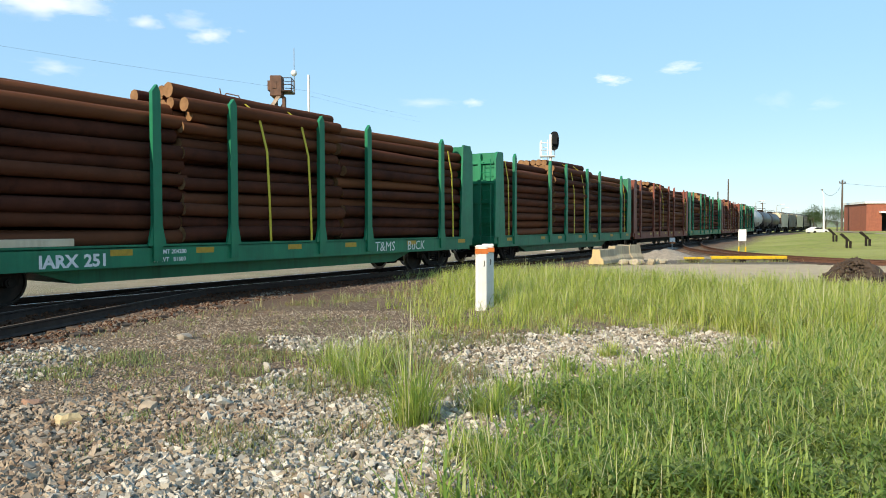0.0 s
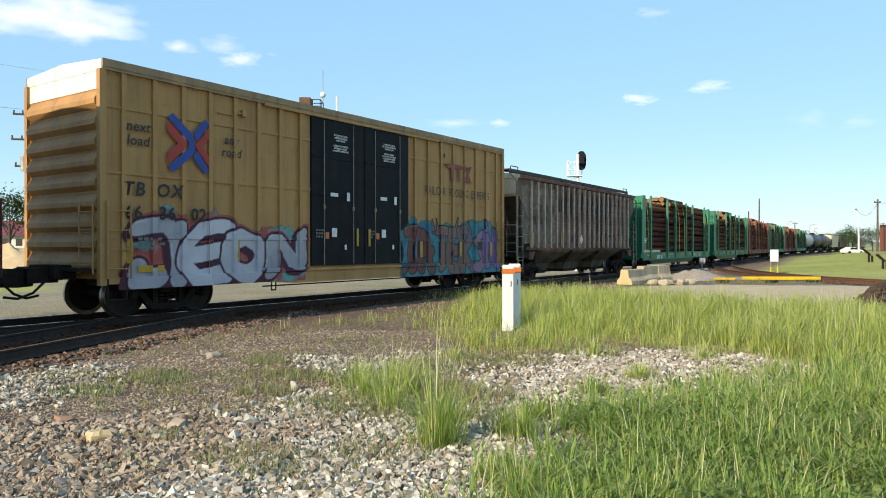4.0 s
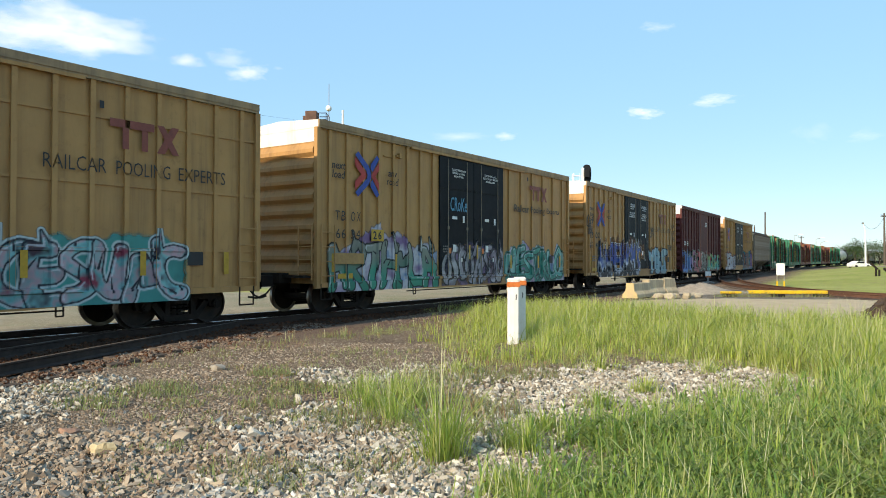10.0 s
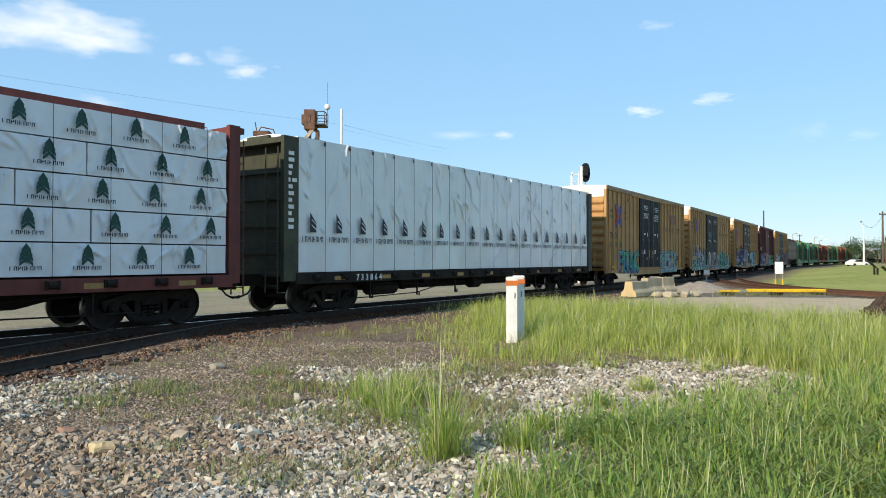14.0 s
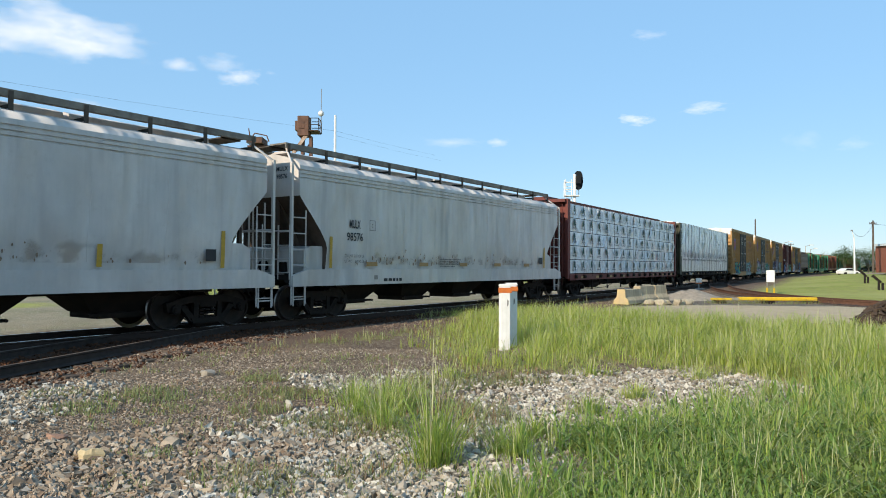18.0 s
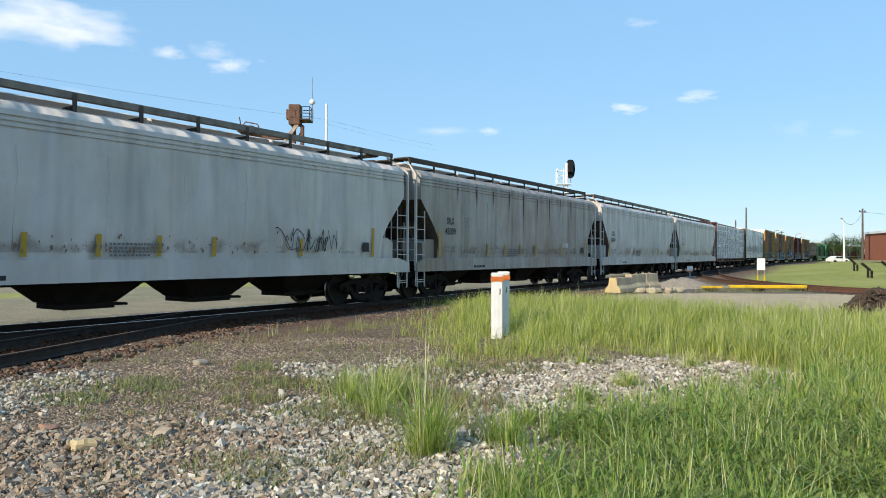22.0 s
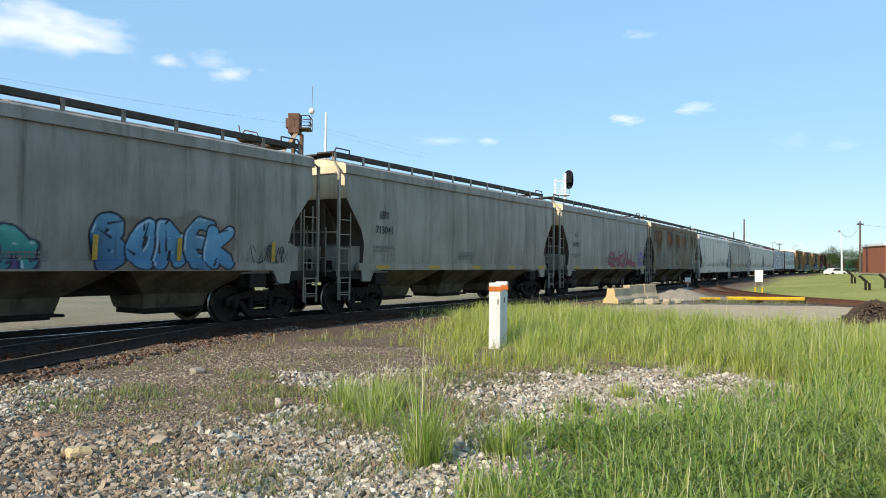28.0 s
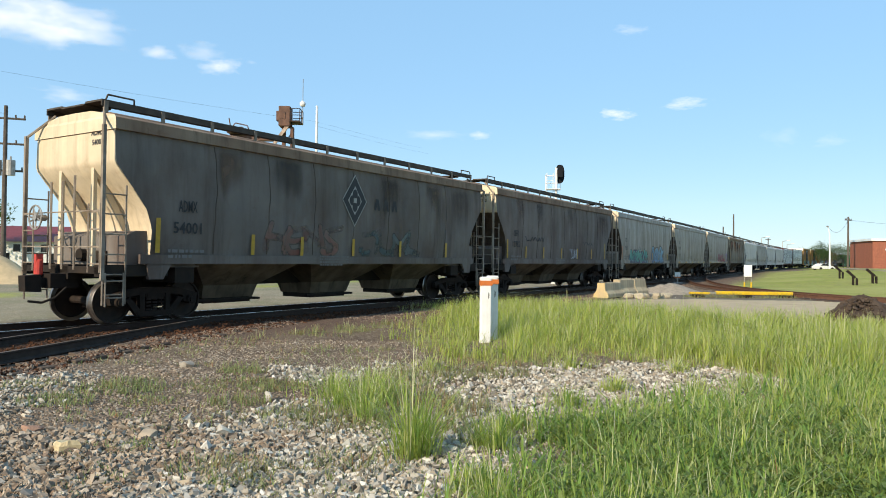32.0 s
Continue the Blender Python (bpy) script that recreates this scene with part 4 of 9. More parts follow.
for c_, hh in ((n_, hn), (m1, hm)):
    for i in range(5):
        x = -5.6 + i * 2.8
        panel(c_, "reflector", [(x, 1.31), (x + 0.62, 1.31), (x + 0.62, 1.42), (x, 1.42)], -1.557, "reflect")

l_ = covered_hopper("covered_hopper", "rust-streaked brown and grey covered hopper", -82.82, -67.90, "smooth", "rusty", 3, "cream", "oldpost", "rust_roof")
hl = 7.46
hopper_text(l_, hl, ("TILX", "54064"), -5.6, 2.60, 0.36)
ends(l_, ("TILX", "54064"), hl)
side_marks(l_, hl, 1.50, -1.56, 0.95, (-6.3,))
side_marks(l_, hl, 1.54, -1.56, 0.5, (-3.7, -1.2, 1.2, 3.7))
side_marks(l_, hl, 1.5, -1.56, 0.9, (6.45,))
RED, OLD, DUN = (0.27, 0.085, 0.028), (0.135, 0.060, 0.032), (0.25, 0.17, 0.09)
stains(l_, hopper_skin, ((-5.45, 1.15, 4.0, 2.1, 1.1, OLD), (-4.75, 0.35, 3.95, 2.3, 0.9, RED), (-6.5, 0.4, 4.0, 2.2, 0.7, DUN), (-2.3, 0.8, 4.0, 2.0, 1.15, RED), (-1.6, 0.6, 4.0, 2.2, 0.8, OLD), (0.2, 0.9, 3.95, 2.0, 0.9, OLD), (0.5, 0.4, 3.85, 1.8, 0.8, RED), (2.2, 0.6, 3.8, 1.7, 1.05, RED), (2.9, 0.35, 4.0, 1.9, 0.7, OLD), (3.7, 0.4, 4.0, 2.2, 0.7, DUN), (5.3, 0.6, 4.0, 2.1, 0.8, OLD), (6.5, 0.45, 4.0, 2.2, 0.8, RED)), 3)
scribble(l_, -4.45, 2.0, 0.75, 0.30, -1.562, 3, "black", 0.008)
scribble(l_, -4.35, 1.62, 0.9, 0.34, -1.563, 33, "black", 0.009)
scribble(l_, 4.9, 1.42, 0.5, 0.6, -1.562, 13)
scribble(l_, 0.6, 1.65, 0.8, 0.35, -1.562, 23, "fade")
panel(l_, "label_plate", [(5.45, 1.62), (5.68, 1.62), (5.68, 1.86), (5.45, 1.86)], -1.562, "dull_white")

for a_, b_, mk, skin, wm in ((-66.66, -50.68, ("SRLX", "45030"), "acf", "acf"), (-49.79, -34.23, ("SRLX", "45039"), "acf2", "acf2"), (-32.95, -17.43, ("SRLX", "45041"), "acf", "acf"), (-16.37, -0.67, ("MULX", "98576"), "acf", "acf")):
    c_ = covered_hopper("covered_hopper", "pale grey round-sided covered hopper" + (" with rust streaks" if skin == "acf2" else " with black lettering"), a_, b_, "round", skin, 4, skin, "acf", "acf", "acf" if skin == "acf" else "acf2")
    hh = (b_ - a_) / 2
    hopper_text(c_, hh, mk, -5.7 if mk[0] == "MULX" else -6.01, 2.63, 0.345, gap=0.355, seed=int(-a_), limits=("LD LMT 217200 LB", "LT WT   68800 LB"))
    ends(c_, mk, hh)
    side_marks(c_, hh, 1.4, -1.56, 0.85, (-6.75, 6.4))
    if mk[0] == "MULX":
        for x in (-5.2, -2.6, -0.2, 2.2, 4.6):
            panel(c_, "reflector", [(x, 1.45), (x + 0.5, 1.45), (x + 0.5, 1.57), (x, 1.57)], -1.561, "dull_orange")
    for i in range(5 if mk[0] != "MULX" else 0):
        side_marks(c_, hh, 1.42, -1.56, 0.45, ((-3.4, -2.0, -0.66, 0.75, 3.49)[i],))
    if mk[1] == "45030":
        scribble(c_, 2.6, 1.55, 2.4, 0.65, -1.562, 9)
        scribble(c_, 3.0, 1.5, 1.6, 0.5, -1.564, 19)
    if skin == "acf2":
        stains(c_, lambda x, z: -float(np.interp(z, (1.3, 1.92, 2.36, 3.7, 4.06), (1.46, 1.53, 1.54, 1.545, 1.53))), [(u, hw, 4.06, ln, 1.5, (0.085, 0.042, 0.028)) for u, hw, ln in ((-5.5, 0.07, 0.9), (-4.2, 0.07, 1.4), (-2.9, 0.06, 1.1), (-1.6, 0.07, 1.6), (-0.32, 0.07, 1.8), (1.0, 0.08, 2.4), (2.26, 0.07, 1.7), (3.5, 0.06, 0.9), (4.7, 0.07, 1.2))], 43, "dark dirt that runs down from the roof seams")
    if mk[1] == "45039":
        scribble(c_, 3.6, 1.75, 0.8, 0.3, -1.562, 29, "white")
    for u0, u1, v0, v1 in ((-5.06, -4.80, 2.48, 2.495), (-5.06, -4.80, 2.765, 2.78), (-5.06, -5.045, 2.495, 2.765), (-4.815, -4.80, 2.495, 2.765)):
        panel(c_, "stencil_frame", [(u0, v0), (u1, v0), (u1, v1), (u0, v1)], -1.561, "fade")
    print_in(c_, "C", -4.98, -4.90, 2.57, 2.67, -1.562)
    bars(c_, -4.43, 1.00, -1.588, 1.1, 0.09, 1, "black", seed=int(-b_))
    panel(c_, "label_plate", [(-4.87, 1.06), (-4.70, 1.06), (-4.70, 1.18), (-4.87, 1.18)], -1.586, "galv")
    panel(c_, "label_plate", [(6.0, 1.55), (6.28, 1.55), (6.28, 1.82), (6.0, 1.82)], -1.562, "black")
    # rust that has broken through along the foot of the side
    graffiti(c_, hopper_skin, "rust stains and flaked paint along the foot of the side", -5.4, 6.2, 1.50, 1.75, halo=(((0.14, 0.10, 0.07), (0.34, 0.20, 0.09), (0.20, 0.13, 0.08)), False, 0.26), halo_top=0.3, sides=0.0, wear=1.6, seed=int(-a_), grid=0.03)
    bm = bmesh.new()
    rnd = random.Random(int(a_))
    for i in range(230):
        x, z, r = rnd.gauss(-2.0, 3.2), 1.50 + abs(rnd.gauss(0, 0.16)), 0.006 + 0.030 * rnd.random() ** 3
        if abs(x) < hh - 1.6:
            bm.faces.new([bm.verts.new((x + r * math.cos(t_) * rnd.uniform(0.5, 1.2), -1.5605, z + r * 1.7 * math.sin(t_))) for t_ in (0, 1, 2, 3, 4, 5)])
    tagged(part("rust_chip", bm, "rust_roof", c_), kind="stuff")

M["soot"] = plain("flat_black_lettering", (0.012, 0.011, 0.010), 0.95)
z_ = covered_hopper("covered_hopper", "old sooty grey covered hopper with upright side ribs", 128.18, 142.52, "ribbed", "ribhop", 3, "cream", "oldpost", "ribhop")
for i, ch in enumerate("CSXT"):
    print_in(z_, ch, -5.76 + i * 0.64 - 0.13, -5.76 + i * 0.64 + 0.13, 2.92, 3.26, -1.444, "soot", 0.006)
for i, ch in enumerate(("25", "22", "83")):
    print_in(z_, ch, -5.76 + i * 0.64 - 0.2, -5.76 + i * 0.64 + 0.2, 2.44, 2.74, -1.444, "soot", 0.006)
graffiti(z_, lambda x, z: -1.424, "pale weathered paint between the first ribs", -6.9, -3.2, 1.6, 4.1, halo=(((0.30, 0.25, 0.19), (0.22, 0.17, 0.13)), False, 0.55), halo_top=0.05, sides=0.1, seed=61, grid=0.06)
stains(z_, lambda x, z: -1.4215, [(u, hw, 4.18, ln, 0.85, (0.060, 0.032, 0.023)) for u, hw, ln in ((-5.9, 0.3, 1.6), (-3.9, 0.45, 2.2), (-2.2, 0.7, 2.6), (-0.6, 0.5, 2.0), (1.0, 0.9, 3.0), (2.2, 0.8, 3.2), (3.2, 0.5, 2.4), (4.8, 0.4, 2.2), (6.1, 0.4, 1.8))], 71, "dark brown soot and rust on the side between the ribs")
for i, gap in enumerate((0, 0, 0, 0, 0, 0, 1, 1, 1, 1, 1, 2, 2, 2, 2, 2)):
    x = -3.35 + i * 0.36 + gap * 0.24
    w, half = (0.21, 0.13)[i % 3 == 1], (0.0, 0.13)[i % 2]
    panel(z_, "faded_name", [(x, 3.02), (x + w, 3.02), (x + w, 3.58), (x, 3.58)] if not half else [(x, 3.02), (x + 0.09, 3.02), (x + 0.10, 3.44), (x + w, 3.44), (x + w, 3.58), (x, 3.58)], -1.445, "soot")
bm = bmesh.new()
for a, b in zip(np.linspace(0, 2 * math.pi, 25), np.linspace(0, 2 * math.pi, 25)[1:]):
    c1, c2 = ((math.copysign(abs(math.cos(t_)) ** 0.45, math.cos(t_)), math.copysign(abs(math.sin(t_)) ** 0.45, math.sin(t_))) for t_ in (a, b))
    bm.faces.new([bm.verts.new((3.6 + k * c[0] * 1.3, -1.434, 2.85 + k * c[1] * 0.85)) for c, k in ((c1, 1), (c2, 1), (c2, 0.93), (c1, 0.93))])
part("round_emblem", bm, "soot", z_)
for x in (-6.0, -3.1, -1.1, 2.0, 4.9):
    panel(z_, "reflector", [(x - 0.05, 1.5), (x + 0.05, 1.5), (x + 0.05, 2.05), (x - 0.05, 2.05)], -1.517, "reflect")
for x, m_ in ((-1.7, "black"), (-0.6, "white")):
    panel(z_, "placard", [(x, 1.6), (x + 0.2, 1.82), (x, 2.04), (x - 0.2, 1.82)], -1.434, m_)
panel(z_, "label_plate", [(5.0, 2.0), (5.4, 2.0), (5.4, 2.6), (5.0, 2.6)], -1.434, "black")
# ---- boxcars ----
def boxcar(name, label, tail, head, skin, door_x, door="door", belts=(1.68, 2.98, 4.29), posts=(8, 8), sill=0.72, plain_top=True):
    car = car_base(name, label, "boxcar")
    h = running(car, tail, head, 0.55)
    W, Z0, Z1 = 1.44, sill, 5.0
    bm = bmesh.new()
    box(bm, (-h, -W, Z0 + 0.12), (h, W, Z1))
    part("body", bm, skin, car)
    # roof with its overhanging edge, and the white end cap
    bm = bmesh.new()
    prism(bm, [(-1.50, 4.98), (1.50, 4.98), (1.50, 5.185), (0.0, 5.28), (-1.50, 5.185)], -h - 0.02, h + 0.02, axis="x")
    for i in range(13):
        x = -h + 0.3 + i * (2 * h - 0.6) / 12
        prism(bm, [(-1.49, 5.16), (1.49, 5.16), (1.49, 5.21), (0, 5.31), (-1.49, 5.21)], x - 0.04, x + 0.04, axis="x")
    part("roof", bm, "tan_roof", car, "white-painted roof")
    bm = bmesh.new()
    for sy in (-1, 1):
        box(bm, (-h - 0.02, sy * 1.50 - 0.03, 4.98), (h + 0.02, sy * 1.50 + 0.03, 5.04))
        box(bm, (-h - 0.02, sy * 1.515 - 0.03, 5.04), (h + 0.02, sy * 1.515 + 0.03, 5.195))
    part("roof_edge", bm, "roof_edge" if skin == "tan" else skin, car)
    for s in (-1, 1):
        bm = bmesh.new()
        box(bm, (min(s * h, s * (h + 0.012)), -W, 4.62), (max(s * h, s * (h + 0.012)), W, 5.05))
        part("end_cap", bm, "tan_roof", car, "white upper strip of the car's end")
        bm = bmesh.new()
        for i in range(9):
            z = 0.98 + i * 0.405
            prism(bm, [(s * h, z), (s * (h + 0.10), z + 0.10), (s * (h + 0.10), z + 0.20), (s * h, z + 0.36)], -W + 0.06, W - 0.06)
        part("end_corrugation", bm, skin, car)
        for sy in (-1, 1):
            bm = bmesh.new()
            box(bm, (s * h - 0.07, sy * 1.46 - 0.06, Z0), (s * h + 0.07, sy * 1.46 + 0.06, 4.99))
            part("corner_post", bm, skin, car)
        ladder(car, (s * (h + 0.16), -1.42, 0.95), (s * (h + 0.16), -1.42, 2.35), 4, 0.02, skin, "end_ladder", (0, 0.5, 0))
        ladder(car, (s * (h - 0.06), -1.56, 0.85), (s * (h - 0.06), -1.56, 2.4), 4, 0.02, skin, "side_ladder", (-s * 0.5, 0, 0))
        bm = bmesh.new()
        bent(bm, [(s * (h - 0.1), -1.5, 0.85), (s * (h - 0.1), -1.5, 0.42), (s * (h - 0.5), -1.5, 0.42), (s * (h - 0.5), -1.5, 0.85)], 0.02, 5)
        part("stirrup", bm, "under", car)
        bm = bmesh.new()
        box(bm, (min(s * h, s * (h + 0.45)), -0.5, 0.85), (max(s * h, s * (h + 0.45)), 0.5, 1.12))
        box(bm, (min(s * h, s * (h + 0.34)), -1.3, 1.0), (max(s * h, s * (h + 0.34)), 1.3, 1.06))
        part("crossover_step", bm, "under", car)
    # side posts between the doors and the corners, on both sides
    d0, d1 = door_x
    proto = None
    at = []
    for k, (a, b) in zip(posts, ((-h + 0.1, d0), (d1, h - 0.1))):
        for i in range(k):
            x = a + (i + 0.5) * (b - a) / k
            at.append(x)
            for sy in (-1, 1):
                if proto is None:
                    bm = bmesh.new()
                    prism(bm, [(-0.05, Z0 + 0.12), (0.05, Z0 + 0.12), (0.05, 4.98), (-0.05, 4.98)], -0.055, 0.02)
                    proto = part("side_post", bm, skin, car)
                    proto.matrix_basis = pose(x, sy * 1.45, 0)
                else:
                    like(proto, pose(x, sy * 1.45, 0, 0, 0, 0 if sy < 0 else 180))
    for z in belts:
        for sy in (-1, 1):
            for a, b in ((-h, d0), (d1, h)):
                bm = bmesh.new()
                box(bm, (a, sy * 1.445 - 0.025, z - 0.03), (b, sy * 1.445 + 0.025, z + 0.03))
                part("belt_rail", bm, skin, car)
    bm = bmesh.new()
    for sy in (-1, 1):
        prism(bm, [(-h, Z0 + 0.14), (h, Z0 + 0.14), (h, Z0 + 0.02), (h - 2.6, Z0), (d1 + 0.6, Z0 - 0.16), (d0 - 0.6, Z0 - 0.16), (-h + 2.6, Z0), (-h, Z0 + 0.02)], sy * 1.47 - 0.035, sy * 1.47 + 0.035)
    part("side_sill", bm, skin, car)
    bm = bmesh.new()
    box(bm, (-h + 0.6, -0.2, 0.66), (h - 0.6, 0.2, 1.0))
    for x in (-2.4, 2.0):
        box(bm, (x - 0.5, -0.9, 0.62), (x + 0.4, -0.35, 0.9))
    rod(bm, (-3.6, -1.2, 0.50), (3.4, -1.2, 0.50), 0.018, 5)
    for x in (-3.4, 3.2):
        bent(bm, [(x, -1.3, 0.75), (x, -1.3, 0.40), (x + 0.14, -1.3, 0.40), (x + 0.14, -1.3, 0.75)], 0.018, 5)
    part("underframe", bm, "under", car)
    # plug doors with their locking rods
    n = 2 if door == "door" else 1
    w = (d1 - d0) / n
    for sy in (-1, 1):
        for i in range(n):
            a = d0 + i * w
            bm = bmesh.new()
            box(bm, (a + 0.02, min(sy * 1.43, sy * 1.50), 0.98), (a + w - 0.02, max(sy * 1.43, sy * 1.50), 4.93))
            leaf = part("sliding_door", bm, door, car, "black double plug door" if door == "door" else "")
            for z in (1.9, 2.9, 3.9):
                bm = bmesh.new()
                box(bm, (a + 0.05, min(sy * 1.5, sy * 1.52), z - 0.03), (a + w - 0.05, max(sy * 1.5, sy * 1.52), z + 0.03))
                part("door_rib", bm, door, leaf)
            for x in (a + 0.45, a + w - 0.5):
                bm = bmesh.new()
                rod(bm, (x, sy * 1.545, 1.0), (x, sy * 1.545, 4.86), 0.014, 6)
                box(bm, (x - 0.03, sy * 1.55 - 0.02, 2.5), (x + 0.03, sy * 1.55 + 0.02, 2.60))
                # on the maroon car the rods' sunlit look is put into the colour
                part("locking_rod", bm, "oldpost" if door == "door" else "salmon", leaf)
    for sy in (-1, 1):
        for z in (0.90, 4.965):
            bm = bmesh.new()
            box(bm, (d0 - 1.6, sy * 1.52 - 0.03, z - 0.035), (d1 + 1.6, sy * 1.52 + 0.03, z + 0.035))
            part("door_track", bm, skin, car)

    def relief(x, z):
        """How far out the side stands: posts, belt rails, doors and sill."""
        if abs(z - 0.90) < 0.05 and d0 - 1.62 < x < d1 + 1.62:
            return -1.552
        if z < Z0 + 0.15:
            return -1.508
        if d0 < x < d1:
            return -1.525 if z > 0.98 else -1.508
        if min(abs(x - q) for q in at) < 0.062 or abs(x) > h - 0.08:
            return -1.508
        return -1.474 if any(abs(z - q) < 0.04 for q in belts) else -1.444
    return car, h, relief


Y = -1.505      # just proud of the side posts
YD = -1.53      # just proud of the doors


def x_logo(car, cx, cz):
    """Crossed arrows: blue arms above and below, red arms between them."""
    arms = ((((-0.62, 0.56), (-0.48, 0.68), (0.04, 0.28), (0.14, 0.12), (0.16, 0.0), (-0.02, 0.0), (-0.06, 0.10)), "blue"), (((-0.63, 0.50), (-0.63, 0.24), (-0.34, 0.0), (-0.08, 0.0), (-0.12, 0.09)), "red"),
            (((0.19, 0.20), (0.20, 0.34), (0.52, 0.66), (0.64, 0.55), (0.30, 0.12)), "blue"), (((0.63, 0.46), (0.63, 0.20), (0.44, 0.0), (0.22, 0.0)), "red"))
    for i, (poly, m_) in enumerate(arms):
        for s in (1, -1):
            panel(car, "logo_arm", [(cx + (u - 0.07 * (i > 1)) * 0.88, cz + s * v * 0.94) for u, v in poly][::s], Y - 0.002 - 0.001 * i - 0.0004 * (s > 0), m_)


def box_letters(car, mark, num, x, z=2.66, words=True):
    for i, ch in enumerate((mark[:2], mark[2:])):
        sign(car, ch, x + i * 0.82, z, Y, 0.40, "black", 0.008, 0.15, spacing=1.15)
    for i, ch in enumerate(num):
        sign(car, ch, x + i * 0.78, z - 0.48, Y, 0.38, "black", 0.01, spacing=1.1)


def slogan(car, x, z, lower=False, caps=True):
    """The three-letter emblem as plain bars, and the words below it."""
    r = [[(x - 0.95, z + 0.75), (x + 0.25, z + 0.75), (x + 0.25, z + 0.92), (x - 0.95, z + 0.92)],
         [(x - 0.62, z + 0.30), (x - 0.45, z + 0.30), (x - 0.45, z + 0.75), (x - 0.62, z + 0.75)],
         [(x - 0.10, z + 0.30), (x + 0.07, z + 0.30), (x + 0.07, z + 0.75), (x - 0.10, z + 0.75)],
         [(x + 0.32, z + 0.30), (x + 0.55, z + 0.30), (x + 0.98, z + 0.92), (x + 0.75, z + 0.92)],
         [(x + 0.78, z + 0.30), (x + 0.98, z + 0.30), (x + 0.52, z + 0.92), (x + 0.32, z + 0.92)]]
    r = [[(x + 0.02 + (u - x) * 0.80, z + 0.68 + (v - z - 0.61) * 0.95) for u, v in poly] for poly in r]
    for i, poly in enumerate(r):
        panel(car, "emblem_bar", poly, Y - 0.002 * i, "emblem")
    panel(car, "placard_clip", [(x - 0.95, z + 1.13), (x - 0.86, z + 1.13), (x - 0.86, z + 1.28), (x - 0.95, z + 1.28)], Y, "black")
    for i, w in enumerate(("RAILCAR", "POOLING", "EXPERTS") if caps else ("Railcar", "Pooling", "Experts")):
        x0 = x - 2.0 + i * 1.40
        print_in(car, w, x0, x0 + 1.20, z - (0.14 if caps or i != 1 else 0.2), z + 0.14, Y, bold=-0.002 if caps else 0.006)


def door_print(car, d0, d1, spanish=True, k_=0.76):
    w = (d1 - d0) / 2
    for i in range(2):
        a = d0 + i * w
        for k, txt in enumerate((("CLOSE THIS DOOR", "BEFORE CLOSING", "MAIN DOOR"), ("CLOSE AND LOCK", "BOTH DOORS BEFORE", "MOVING CAR"))[i]):
            sign(car, txt, a + w / 2 + 0.05, 4.52 - k * 0.135 * k_, YD, 0.125 * k_, "white", 0.002)
        for k, txt in enumerate((("CIERRE ESTA PUERTA", "ANTES DE CERRAR", "LA PUERTA PRINCIPAL"), ("CIERRE Y PONGA", "EL SEGURO EN AMBAS", "PUERTAS ANTES DE", "MOVER EL CARRO"))[i] if spanish else ()):
            sign(car, txt, a + w / 2 + 0.05, 4.52 - (k + 4.2) * 0.135 * k_, YD, 0.125 * k_, "white", 0.002)
        for j, (x, z, ww, hh, m_) in enumerate(((a + 1.35, 2.75, 0.12, 0.24, "white"), (a + 0.7, 2.85, 0.3, 0.1, "white"), (a + 0.75, 1.75, 0.2, 0.24, "white"), (a + 0.5, 1.7, 0.14, 0.18, "orange"), (a + 1.75 - i * 1.6, 1.5, 0.09, 0.5, "reflect"), (a + 1.25, 1.4, 0.08, 0.14, "white"))):
            panel(car, "door_sticker", [(x, z), (x + ww, z), (x + ww, z + hh), (x, z + hh)], YD - 0.001 * j, m_)
        bars(car, a + 0.15, 1.9, YD, 0.3, 0.05, 3, "fade", seed=i + 11)


def tan_marks(car, h):
    for x in (-h + 0.5, -h + 3.2, h - 5.3, h - 3.0, h - 0.95):
        panel(car, "reflector", [(x, 1.15), (x + 0.13, 1.15), (x + 0.13, 1.65), (x, 1.65)], Y - 0.004, "reflect")
    bars(car, -h + 0.75, 1.62, Y, 0.55, 0.06, 3, "fade", seed=5)
    panel(car, "label_plate", [(h - 1.9, 1.35), (h - 1.5, 1.35), (h - 1.5, 1.65), (h - 1.9, 1.65)], Y - 0.002, "black")
    panel(car, "label_plate", [(-h + 0.75, 0.96), (-h + 1.35, 0.96), (-h + 1.35, 1.10), (-h + 0.75, 1.10)], Y - 0.002, "reflect")


DX = (-2.22, 2.0)
